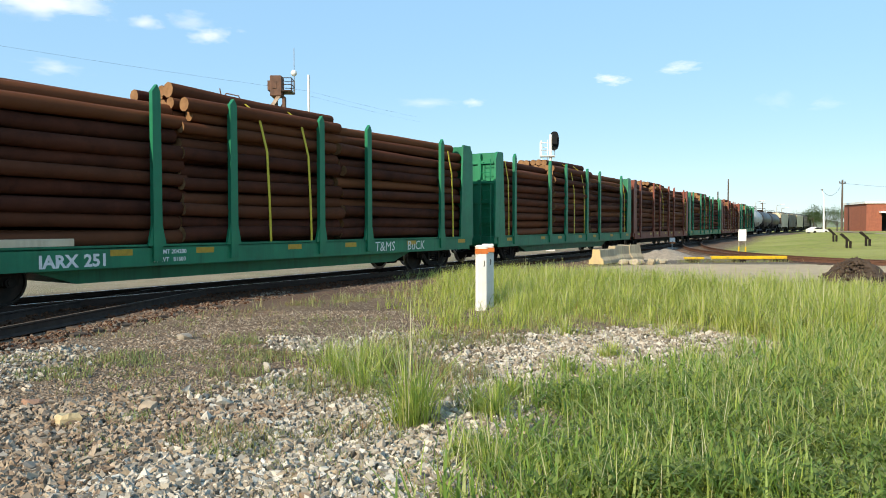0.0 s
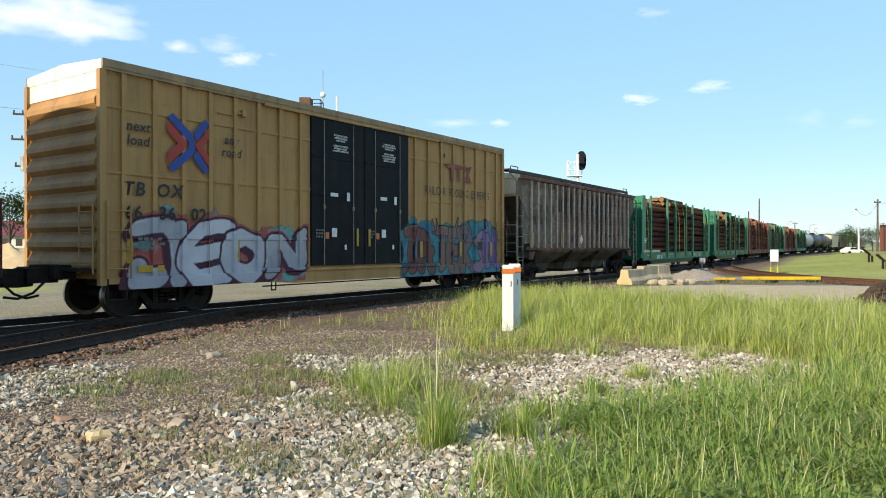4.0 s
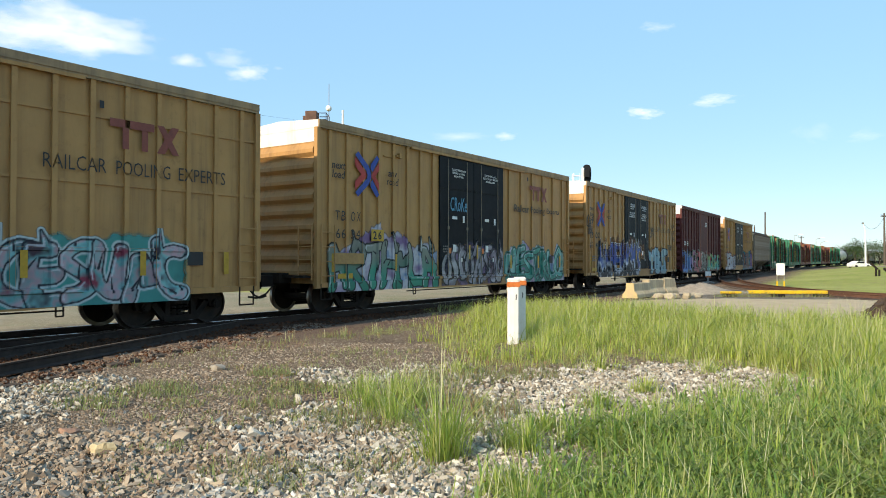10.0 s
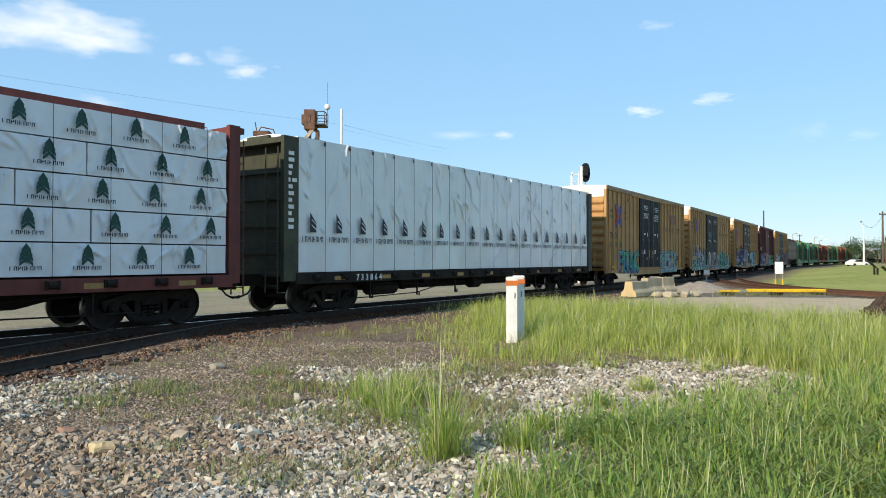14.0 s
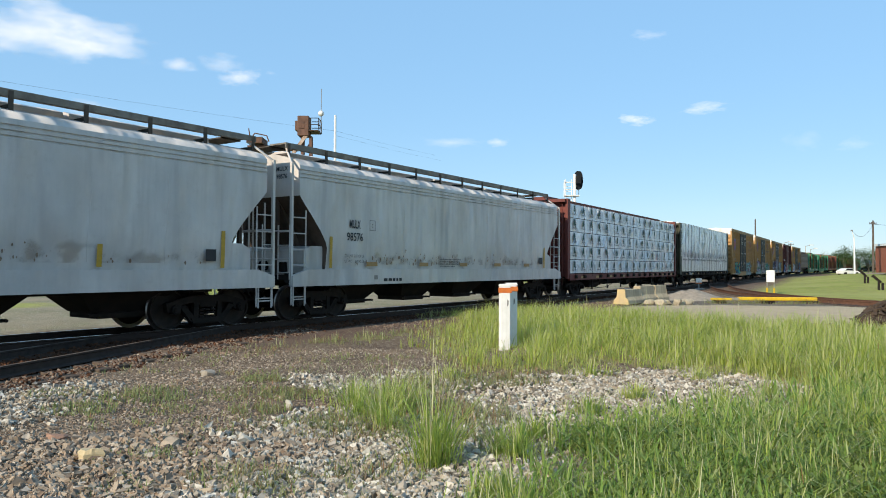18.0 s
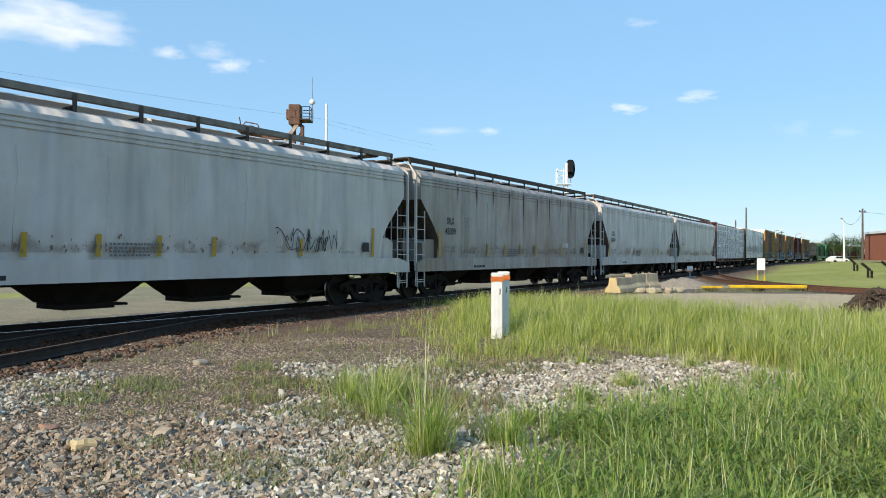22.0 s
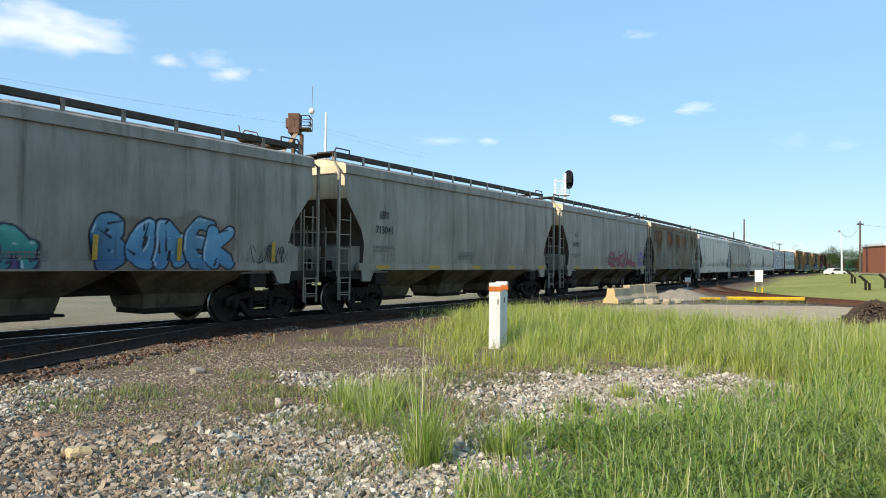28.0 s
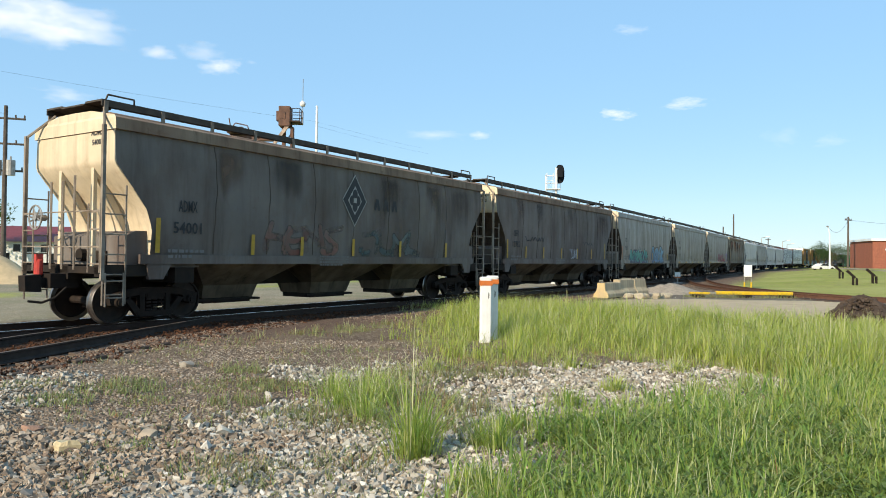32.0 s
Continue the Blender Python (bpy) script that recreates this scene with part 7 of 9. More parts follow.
def oily_shaded(d, s):
    """The dark, oil-stained ballast of the main line, which widens towards the turnout; its outer edge further on
    paints in the train's shadow.
    """
    edge = float(np.interp(s, (-20, 4.8, 7.1, 8.5, 11, 13, 18.5, 40), (14.0, 3.75, 2.85, 2.4, 2.3, 2.2, 1.9, 1.7)))
    return fade(edge - d, -0.12, 0.12) * fade(d, -2.5, -2.2)


def ground_axis(fine0, fine1, step, ends):
    a = list(np.arange(fine0, fine1 + 1e-6, step))
    lo, hi, k = [fine0], [fine1], step
    while lo[-1] > ends[0] or hi[-1] < ends[1]:
        k *= 1.22
        lo.append(max(lo[-1] - k, ends[0]))
        hi.append(min(hi[-1] + k, ends[1]))
    return np.array(sorted(set(lo[1:]) | set(a) | set(hi[1:])))


GX = ground_axis(-14.0, 16.0, 0.2, (-1800, 1800))
GY = ground_axis(2.6, 32.0, 0.2, (-500, 3000))
gv, zone, path = [], [], []
for y in GY:
    for x in GX:
        near = -25 < x < 130 and -5 < y < 160
        d, s = off_track(x, y) if -60 < x < 200 and -60 < y < 260 else (99, 0)
        gv.append((x, y, height(x, y) if near else -0.02))
        inside = -14 < x < 16 and -16 < y < 32
        th, _, sparse = grass_at(x, y) if inside else (0.0, 0.0, 0.0)
        th *= 0.45 if sparse > 0.6 else 1.0
        lawn = fade(d, 4.5, 8) * fade(y, 30, 40) * fade(x - 12 - 0.2 * (y - 33), 3, 7)
        if not inside and y > 12:
            th = max(th, fade(x, 14, 18) * (1 - fade(y - 22.5 + max(x - 14, 0) * 0.55, -1, 1)) * 0.9)
        far_l = fade(-d, 26, 34) * (1 if d < 0 else 0)
        if d < -9:
            th = max(th, 0.75 * fade(-d, 10, 14) * fade(nz(x, y, 6.0, 17), -0.25, 0.3))
        th = max(th, lawn, 0.75 * far_l, fade(math.hypot(x, y), 170, 260))
        ball = max(oily_shaded(d + 0.25 * nz(x, y, 0.6, 8), s), 0.45 * fade(4.6 - d + 0.9 * nz(x, y, 1.1, 8), 0, 1.4) * fade(d, -2.2, 0) * fade(s, 6, 12))
        pale = pale_at(x, y) if inside else 0.0
        road = fade(d, 4.0, 6.0) * fade(y - 17.5 - 2.2 * max(9 - x, 0), 0, 1.2) * (1 - fade(y, 30.0, 31.5)) * fade(x, 5.5, 7.0)
        yard = fade(-d, 2.6, 4.5) * (1 - far_l) if d < 0 else 0.0
        gully = fade(d, 3.0, 5.0) * (1 - fade(y - 28.5 - 0.15 * x, 6, 12)) * fade(y, 27, 29)
        pale = max(pale, 0.9 * road, 0.95 * yard, 0.5 * gully)
        zone.append((pale, th, ball, max(road, yard)))
        path.append(road)
nx, ny = len(GX), len(GY)
gm = bpy.data.meshes.new("ground")
gm.from_pydata(gv, [], [(j * nx + i, j * nx + i + 1, (j + 1) * nx + i + 1, (j + 1) * nx + i) for j in range(ny - 1) for i in range(nx - 1)])
attr = gm.attributes.new("cover", "FLOAT_COLOR", "POINT")
attr.data.foreach_set("color", np.array(zone, dtype=np.float32).ravel())
attr = gm.attributes.new("path", "FLOAT", "POINT")
attr.data.foreach_set("value", np.array(path, dtype=np.float32))
gm.polygons.foreach_set("use_smooth", [True] * len(gm.polygons))
m, n, l, b = node_mat("soil_gravel_and_turf")
at_ = n.new("ShaderNodeAttribute")
at_.attribute_name = "cover"
sp = n.new("ShaderNodeSeparateColor")
l.new(at_.outputs["Color"], sp.inputs[0])
vor = n.new("ShaderNodeTexVoronoi")
vor.inputs["Scale"].default_value = 24.0
tc = n.new("ShaderNodeTexCoord")
l.new(tc.outputs["Object"], vor.inputs["Vector"])
peb = n.new("ShaderNodeSeparateColor")
l.new(vor.outputs["Color"], peb.inputs[0])
soil = mix(n, l, (0.200, 0.145, 0.102), (0.135, 0.095, 0.066), ramp(n, l, grain(n, l, 0.9, detail=8.0), 0.35, 0.65))
soil = mix(n, l, soil, (0.30, 0.24, 0.175), ramp(n, l, peb.outputs[0], 0.6, 1.0))
stone = mix(n, l, (0.24, 0.22, 0.185), (0.11, 0.095, 0.075), ramp(n, l, peb.outputs[1], 0.1, 0.9))
shoulder = mix(n, l, (0.198, 0.135, 0.0994), (0.124, 0.082, 0.0616), ramp(n, l, peb.outputs[0], 0.0, 1.0))
# oil-dark stone, which also colours in the train's shadow beside the rails
oil = mix(n, l, (0.085, 0.050, 0.034), (0.048, 0.028, 0.020), ramp(n, l, peb.outputs[1], 0.0, 1.0))
turf = mix(n, l, (0.275, 0.31, 0.07), (0.352, 0.34, 0.11), ramp(n, l, grain(n, l, 0.35, detail=8.0), 0.35, 0.65))
turf = mix(n, l, turf, (0.19, 0.15, 0.09), ramp(n, l, grain(n, l, 2.2, detail=6.0), 0.52, 0.75))
turf = mix(n, l, turf, (0.40, 0.38, 0.14), ramp(n, l, grain(n, l, 0.11, detail=5.0), 0.46, 0.72))
edge_noise = grain(n, l, 2.6, detail=8.0, rough=0.7)


def worn(sock):
    a = n.new("ShaderNodeMath")
    a.operation = "ADD"
    l.new(sock, a.inputs[0])
    l.new(edge_noise, a.inputs[1])
    return ramp(n, l, a.outputs[0], 0.72, 1.12)


c = mix(n, l, soil, stone, worn(sp.outputs[0]))
yard_tone = mix(n, l, (0.35, 0.29, 0.20), (0.25, 0.215, 0.14), ramp(n, l, grain(n, l, 0.5, detail=8.0), 0.3, 0.7))
yard_tone = mix(n, l, yard_tone, (0.20, 0.205, 0.105), ramp(n, l, grain(n, l, 0.22, detail=8.0, rough=0.7), 0.48, 0.7))
yard_tone = mix(n, l, yard_tone, (0.40, 0.365, 0.29), ramp(n, l, peb.outputs[2], 0.82, 0.98))
c = mix(n, l, c, yard_tone, worn(at_.outputs["Alpha"]))
way = n.new("ShaderNodeAttribute")
way.attribute_name = "path"
c = mix(n, l, c, mix(n, l, (0.56, 0.45, 0.30), (0.45, 0.355, 0.235), ramp(n, l, grain(n, l, 1.4, detail=8.0), 0.3, 0.7)), worn(way.outputs["Fac"]))
c = mix(n, l, c, shoulder, ramp(n, l, sp.outputs[2], 0.1, 0.42))
c = mix(n, l, c, oil, ramp(n, l, sp.outputs[2], 0.5, 0.85))
c = mix(n, l, c, turf, worn(sp.outputs[1]))
l.new(c, b.inputs["Base Color"])
b.inputs["Roughness"].default_value = 0.95
b.inputs["Specular IOR Level"].default_value = 0.06
bp = n.new("ShaderNodeBump")
bp.inputs["Strength"].default_value, bp.inputs["Distance"].default_value = 0.9, 0.03
l.new(vor.outputs["Distance"], bp.inputs["Height"])
bp.invert = True
bq = n.new("ShaderNodeBump")
bq.inputs["Strength"].default_value, bq.inputs["Distance"].default_value = 0.6, 0.05
l.new(grain(n, l, 5.0, detail=8.0), bq.inputs["Height"])
l.new(bq.outputs[0], bp.inputs["Normal"])
l.new(bp.outputs[0], b.inputs["Normal"])
gm.materials.append(m)
ground = tagged(new("ground", gm), "bare soil, crushed stone and turf beside the railway", "ground", kind="structure")

# ---- track ----
M["rail"] = surf("rail_steel", (0.060, 0.036, 0.026), (0.045, 0.03, 0.024), 5, 0.65, 0.4)
M["railhead"] = surf("polished_railhead", (0.42, 0.40, 0.38), (0.30, 0.28, 0.26), 6, 0.28, 1.0)
M["tie"] = surf("creosoted_tie", (0.0688, 0.0483, 0.0363), (0.125, 0.0897, 0.0638), 3, 0.9, bump=0.5)
RAILSEC = [(-0.075, 0.0), (0.075, 0.0), (0.07, 0.015), (0.012, 0.04), (0.012, 0.13), (0.036, 0.145), (0.036, 0.172), (-0.036, 0.172), (-0.036, 0.145), (-0.012, 0.13), (-0.012, 0.04), (-0.07, 0.015)]


def rail(pts, parent, name="rail"):
    """Sweep the rail section along points (x, y, heading)."""
    vs, fs, k = [], [], len(RAILSEC)
    for x, y, h in pts:
        for o, z in RAILSEC:
            vs.append((x + o * math.cos(h), y - o * math.sin(h), RAIL_Z - 0.172 + z))
    for i in range(len(pts) - 1):
        for j in range(k):
            fs.append((i * k + j, i * k + (j + 1) % k, (i + 1) * k + (j + 1) % k, (i + 1) * k + j))
    me = raw(name, vs, fs, "rail")
    me.materials.append(M["railhead"])
    for i in range(len(me.polygons)):
        if i % k == 6:
            me.polygons[i].material_index = 1
    return part(name, me, "rail", parent)


main = tagged(new("railway_track"), "single main track on dark ballast with creosoted ties", "track", kind="structure")
for off in (-0.752, 0.752):
    rail([track(s, off) for s in np.concatenate([np.arange(-380, -30, 10), np.arange(-30, 150, 1.0), np.arange(150, 640, 5.0)])], main)
bm = bmesh.new()
box(bm, (-1.30, -0.115, RAIL_Z - 0.36), (1.30, 0.115, RAIL_Z - 0.175))
bevel(bm, 0.012)
tie = part("tie", bm, "tie", main)
x, y, h = track(-30)
tie.matrix_basis = pose(x, y, 0, 0, 0, -math.degrees(h))
rnd = random.Random(7)
for i in range(1, 290):
    x, y, h = track(-30 + i * 0.56)
    like(tie, pose(x + rnd.uniform(-0.04, 0.04), y, rnd.uniform(-0.012, 0.008), 0, 0, -math.degrees(h) + rnd.uniform(-1.2, 1.2)))
# the turnout track that leaves towards the near left
spur = tagged(new("railway_track"), "turnout track joining the main line, on dark ballast", "track", kind="structure")


def spur_at(s, off):
    """The diverging track, which parts from the main line at a sharp angle."""
    u = max(11.3 - s, 0)
    x, y, h = track(s, off + 0.455 * u)
    return x, y, h - math.atan(0.455)


M["dullweb"] = surf("dull_rail_web", (0.05, 0.034, 0.026), (0.03, 0.022, 0.018), 6, 0.85)
M["dullhead"] = surf("dull_railhead", (0.13, 0.095, 0.072), (0.08, 0.06, 0.046), 6, 0.7, 0.0)
for off in (-0.752, 0.752):
    r_ = rail([spur_at(s, off) for s in np.arange(-30, 11.26, 0.5)], spur)
    r_.location.z = -0.02
    r_.data.materials[1] = M["dullhead"]
    r_.data.materials[0] = M["dullweb"]
for i in range(26):
    s = 12.6 - i * 0.56
    x, y, h = track(s, 0)
    end = float(np.interp(s, (-2, 4.5, 8.5, 12.6), (7.7, 4.82, 3.25, 2.2))) + rnd.uniform(-0.12, 0.12)
    bm = bmesh.new()
    box(bm, (end - 0.75, -0.115, RAIL_Z - 0.38), (end, 0.115, RAIL_Z - 0.172))
    bevel(bm, 0.012)
    t_ = part("tie", bm, "tie", spur)
    t_.matrix_basis = pose(x, y, rnd.uniform(-0.01, 0.01), 0, 0, -math.degrees(h) + rnd.uniform(-1.5, 1.5))
# the siding that curves away in front of the lawn
side = tagged(new("railway_track"), "rusty siding that curves away across the gravel", "track", kind="structure")


def siding_at(u, off):
    """u from 0, by the main line far ahead, to 1, where it leaves to the right."""
    a, h = side_way(float(u)), 0
    b_ = side_way(float(u) + 0.002) - side_way(float(u) - 0.002)
    h = math.atan2(b_.x, b_.y)
    return a.x + off * math.cos(h), a.y - off * math.sin(h), h


def side_way(u):
    p0, p1, p2, p3 = Vector((38.0, 92.0)), Vector((16.0, 45.0)), Vector((12.0, 32.5)), Vector((27.0, 21.5))
    return (1 - u) ** 3 * p0 + 3 * (1 - u) ** 2 * u * p1 + 3 * (1 - u) * u * u * p2 + u ** 3 * p3


M["rustrail"] = surf("rusty_rail", (0.128, 0.0625, 0.0391), (0.0825, 0.0413, 0.0264), 5, 0.8)
for off in (-0.752, 0.752):
    r_ = rail([siding_at(u, off) for u in np.linspace(0, 1, 90)], side)
    r_.data.materials[0] = M["rustrail"]
    r_.data.materials[1] = M["rustrail"]
for i in range(110):
    x, y, h = siding_at(0.05 + i * 0.0085, 0)
    like(tie, pose(x, y, -0.02, 0, 0, -math.degrees(h)), side)

# ---- stones ----
def tint_mat(name, cols, rough=0.85, spec=0.3):
    """Many small pieces, each with its own tone."""
    m, n, l, b = node_mat(name)
    g = n.new("ShaderNodeNewGeometry")
    cr = n.new("ShaderNodeValToRGB")
    while len(cr.color_ramp.elements) < len(cols):
        cr.color_ramp.elements.new(0.5)
    for i, cc in enumerate(cols):
        cr.color_ramp.elements[i].position = i / (len(cols) - 1)
        cr.color_ramp.elements[i].color = (*cc, 1)
    l.new(g.outputs["Random Per Island"], cr.inputs[0])
    l.new(mix(n, l, cr.outputs[0], (0.03, 0.025, 0.02), ramp(n, l, grain(n, l, 30.0, detail=6.0), 0.5, 1.15)), b.inputs["Base Color"])
    b.inputs["Roughness"].default_value, b.inputs["Specular IOR Level"].default_value = rough, spec
    return m


CUBE_V = np.array([(a, b_, c_) for a in (-1, 1) for b_ in (-1, 1) for c_ in (-1, 1)], dtype=float)
CUBE_F = np.array([(0, 1, 3), (0, 3, 2), (4, 6, 7), (4, 7, 5), (0, 4, 5), (0, 5, 1), (2, 3, 7), (2, 7, 6), (0, 2, 6), (0, 6, 4), (1, 5, 7), (1, 7, 3)])
rs = np.random.RandomState(11)


def chips(name, places, sizes, material, label):
    """Loose angular stones, joined."""
    k = len(places)
    # broken stone: blocks with every corner knocked about, tumbled at random
    V = CUBE_V[None] * 0.70 + 1.0 * (rs.rand(k, 8, 3) - 0.5)
    V = V * np.stack([0.75 + 0.6 * rs.rand(k), 0.6 + 0.5 * rs.rand(k), 0.45 + 0.4 * rs.rand(k)], -1)[:, None, :]
    a, t_, u_ = rs.rand(k)[:, None] * 6.283, rs.normal(0, 0.8, k)[:, None], rs.normal(0, 0.8, k)[:, None]
    X, Yv, Z = V[..., 0], V[..., 1], V[..., 2]
    X, Z = X * np.cos(t_) + Z * np.sin(t_), Z * np.cos(t_) - X * np.sin(t_)
    Yv, Z = Yv * np.cos(u_) + Z * np.sin(u_), Z * np.cos(u_) - Yv * np.sin(u_)
    X, Yv = X * np.cos(a) - Yv * np.sin(a), X * np.sin(a) + Yv * np.cos(a)
    V = np.stack([X, Yv, Z], -1) * np.array(sizes)[:, None, None] + np.array(places)[:, None, :]
    Fc = (CUBE_F[None] + 8 * np.arange(k)[:, None, None]).reshape(-1, 3)
    me = bpy.data.meshes.new(name)
    me.vertices.add(k * 8)
    me.vertices.foreach_set("co", V.astype(np.float32).ravel())
    me.loops.add(len(Fc) * 3)
    me.loops.foreach_set("vertex_index", Fc.astype(np.int32).ravel())
    me.polygons.add(len(Fc))
    me.polygons.foreach_set("loop_start", np.arange(0, len(Fc) * 3, 3, dtype=np.int32))
    me.polygons.foreach_set("use_smooth", [False] * len(Fc))
    me.update(calc_edges=True)
    me.materials.append(material)
    return tagged(new(name, me), label, "gravel", kind="stuff")


PALE = tint_mat("pale_crushed_stone", [(0.47, 0.425, 0.345), (0.21, 0.18, 0.14), (0.60, 0.555, 0.465), (0.10, 0.085, 0.066), (0.41, 0.335, 0.24), (0.66, 0.615, 0.53), (0.35, 0.31, 0.255), (0.30, 0.235, 0.16)])
TAWNY = tint_mat("tawny_stone", [(0.37, 0.285, 0.20), (0.19, 0.133, 0.090), (0.46, 0.37, 0.27), (0.25, 0.17, 0.113), (0.35, 0.285, 0.21), (0.11, 0.077, 0.055), (0.49, 0.42, 0.335), (0.30, 0.235, 0.17)])
# dark with oil, and with the train's shadow put into the colour
BALLAST = tint_mat("oily_ballast", spec=0.06, cols=[(0.099, 0.0434, 0.0233), (0.0486, 0.0224, 0.0122), (0.134, 0.0616, 0.0344), (0.0684, 0.0308, 0.0177)])
RUSTY = tint_mat("rusty_shoulder_stone", [(0.212, 0.145, 0.104), (0.12, 0.08, 0.0594), (0.285, 0.205, 0.148), (0.156, 0.105, 0.0742), (0.267, 0.215, 0.164)])
pale_p, pale_s, taw_p, taw_s, bal_p, bal_s, rus_p, rus_s = [], [], [], [], [], [], [], []
rnd = random.Random(21)
for i in range(150000):
    y = 3.7 + 10.8 * rnd.random() ** 1.35
    x = rnd.uniform(-0.70 * y - 0.4, 0.70 * y + 0.4)
    d, s = off_track(x, y)
    if oily_shaded(d, s) > 0.4:
        continue
    pk = pale_at(x, y)
    th = grass_at(x, y)[0]
    z = height(x, y)
    big = 1.35 if rnd.random() < 0.12 else 1.0
    if rnd.random() < pk * 0.9 * (1 - 0.55 * th):
        pale_p.append((x, y, z + rnd.uniform(-0.004, 0.034))), pale_s.append((0.010 + 0.026 * rnd.random() ** 1.5) * big)
    elif s > 8.5 + 2 * nz(x, y, 0.9, 15) and d < 4.6 and rnd.random() < 0.6:
        rus_p.append((x, y, z + 0.003)), rus_s.append(0.012 + 0.018 * rnd.random())
    elif y < 7.0 + 0.7 * nz(x, y, 0.8, 6) and x < -0.5 and rnd.random() < 0.85 * (1 - th):
        taw_p.append((x, y, z + rnd.uniform(-0.004, 0.032))), taw_s.append((0.010 + 0.026 * rnd.random() ** 1.6) * big)
    elif rnd.random() < (0.25 + 0.5 * fade(nz(x, y, 0.7, 12), -0.2, 0.3)) * (1 - th):
        taw_p.append((x, y, z + 0.001)), taw_s.append((0.006 + 0.014 * rnd.random() ** 2) * big)
for i in range(34000):
    s = -6 + 56 * rnd.random() ** 1.5
    d = rnd.uniform(-2.3, 5.5)
    x, y, h = track(s, d)
    if abs(abs(d) - 0.752) < 0.1 or y < 3:
        continue
    if oily_shaded(d, s) > 0.5:
        bal_p.append((x, y, height(x, y) + rnd.uniform(-0.01, 0.015))), bal_s.append(rnd.uniform(0.018, 0.04))
    elif s > 14 and 1.2 < d < 4.4:
        rus_p.append((x, y, height(x, y) + 0.004)), rus_s.append(rnd.uniform(0.014, 0.034))
# brown stones heaped over the turnout's long ties, which leave only their ends bare
for i in range(17000):
    s = rnd.uniform(-1.5, 12.8)
    end = float(np.interp(s, (-2, 4.5, 8.5, 12.6), (7.7, 4.82, 3.25, 2.2)))
    d = end + rnd.uniform(-0.62, 0.22)
    if rnd.random() < fade(d - end, 0.0, 0.22) or rnd.random() < fade(end - 0.42 - d, 0.0, 0.2):
        continue
    on_tie = abs((12.6 - s) / 0.56 - round((12.6 - s) / 0.56)) < 0.22
    if on_tie and (d > end - 0.16 - 0.10 * nz(s, d, 0.5, 4)):
        continue
    x, y, h = track(s, d)
    low, top = height(x, y), RAIL_Z - 0.172
    z = top + rnd.uniform(-0.012, 0.012) if on_tie else low + (top - 0.03 - low) * rnd.random() ** 0.5 * (1 - 0.8 * fade(d, end - 0.12, end + 0.2))
    if rnd.random() < 0.45:
        bal_p.append((x, y, z)), bal_s.append(rnd.uniform(0.016, 0.034))
    else:
        rus_p.append((x, y, z)), rus_s.append(rnd.uniform(0.016, 0.036))
chips("shoulder_gravel", rus_p, rus_s, RUSTY, "reddish brown rust-stained gravel on the track shoulder")
chips("pale_gravel", pale_p, pale_s, PALE, "pale grey crushed stone lying on the soil")
chips("brown_gravel", taw_p, taw_s, TAWNY, "brown and tawny stones strewn on the dirt")
chips("ballast", bal_p, bal_s, BALLAST, "near-black ballast between and beside the rails, dark with oil and painted-in train shadow")


def rock(x, y, size, col, seed, label):
    rr = random.Random(seed)
    bm = bmesh.new()
    for v in bmesh.ops.create_cube(bm, size=2.0)["verts"]:
        v.co *= 0.95
    bmesh.ops.subdivide_edges(bm, edges=bm.edges[:], cuts=2, use_grid_fill=True)
    # planes split off the block give it broken faces
    for c in range(16):
        no = Vector((rr.gauss(0, 1), rr.gauss(0, 1), rr.gauss(0, 0.8))).normalized()
        for v in bm.verts:
            o = v.co.dot(no) - 0.62 - 0.14 * (c % 3)
            if o > 0:
                v.co -= no * o
    for v in bm.verts:
        v.co = Vector((v.co.x * size[0], v.co.y * size[1], v.co.z * size[2])) * (1.1 + 0.22 * noise.noise(v.co * 2.1 + Vector((seed, 0, 0))))
    me = finish(bm, "rock", 12)
    me.materials.append(surf("rock_face", col, tuple(c * 0.7 for c in col), 9, 0.9, bump=0.6))
    ob = tagged(new("rock", me), label, "rock", "rocks on the gravel")
    ob.matrix_basis = pose(x, y, height(x, y) + size[2] * 0.55, 0, 0, rr.uniform(0, 180))


ROCKS = ((-3.03, 6.16, (0.15, 0.11, 0.085), (0.62, 0.50, 0.30), "pale yellow limestone rock on the gravel"),
         (-2.50, 6.62, (0.18, 0.08, 0.045), (0.50, 0.38, 0.26), "flat tan rock on the gravel"),
         (-1.83, 6.74, (0.11, 0.08, 0.06), (0.62, 0.54, 0.42), "small cream rock on the gravel"),
         (-3.49, 10.74, (0.12, 0.08, 0.06), (0.36, 0.32, 0.26), "grey rock on the dirt"),
         (-3.66, 6.79, (0.11, 0.08, 0.06), (0.34, 0.20, 0.135), "small reddish rock on the gravel"),
         (-1.79, 8.47, (0.07, 0.05, 0.075), (0.46, 0.43, 0.36), "upright pale rock beside the grass tuft"),
         (-2.88, 6.82, (0.17, 0.022, 0.02), (0.52, 0.43, 0.33), "thin pale splinter of wood on the dirt"))
for i, (x, y, s_, c_, lab) in enumerate(ROCKS):
    rock(x, y, s_, c_, i + 1, lab)

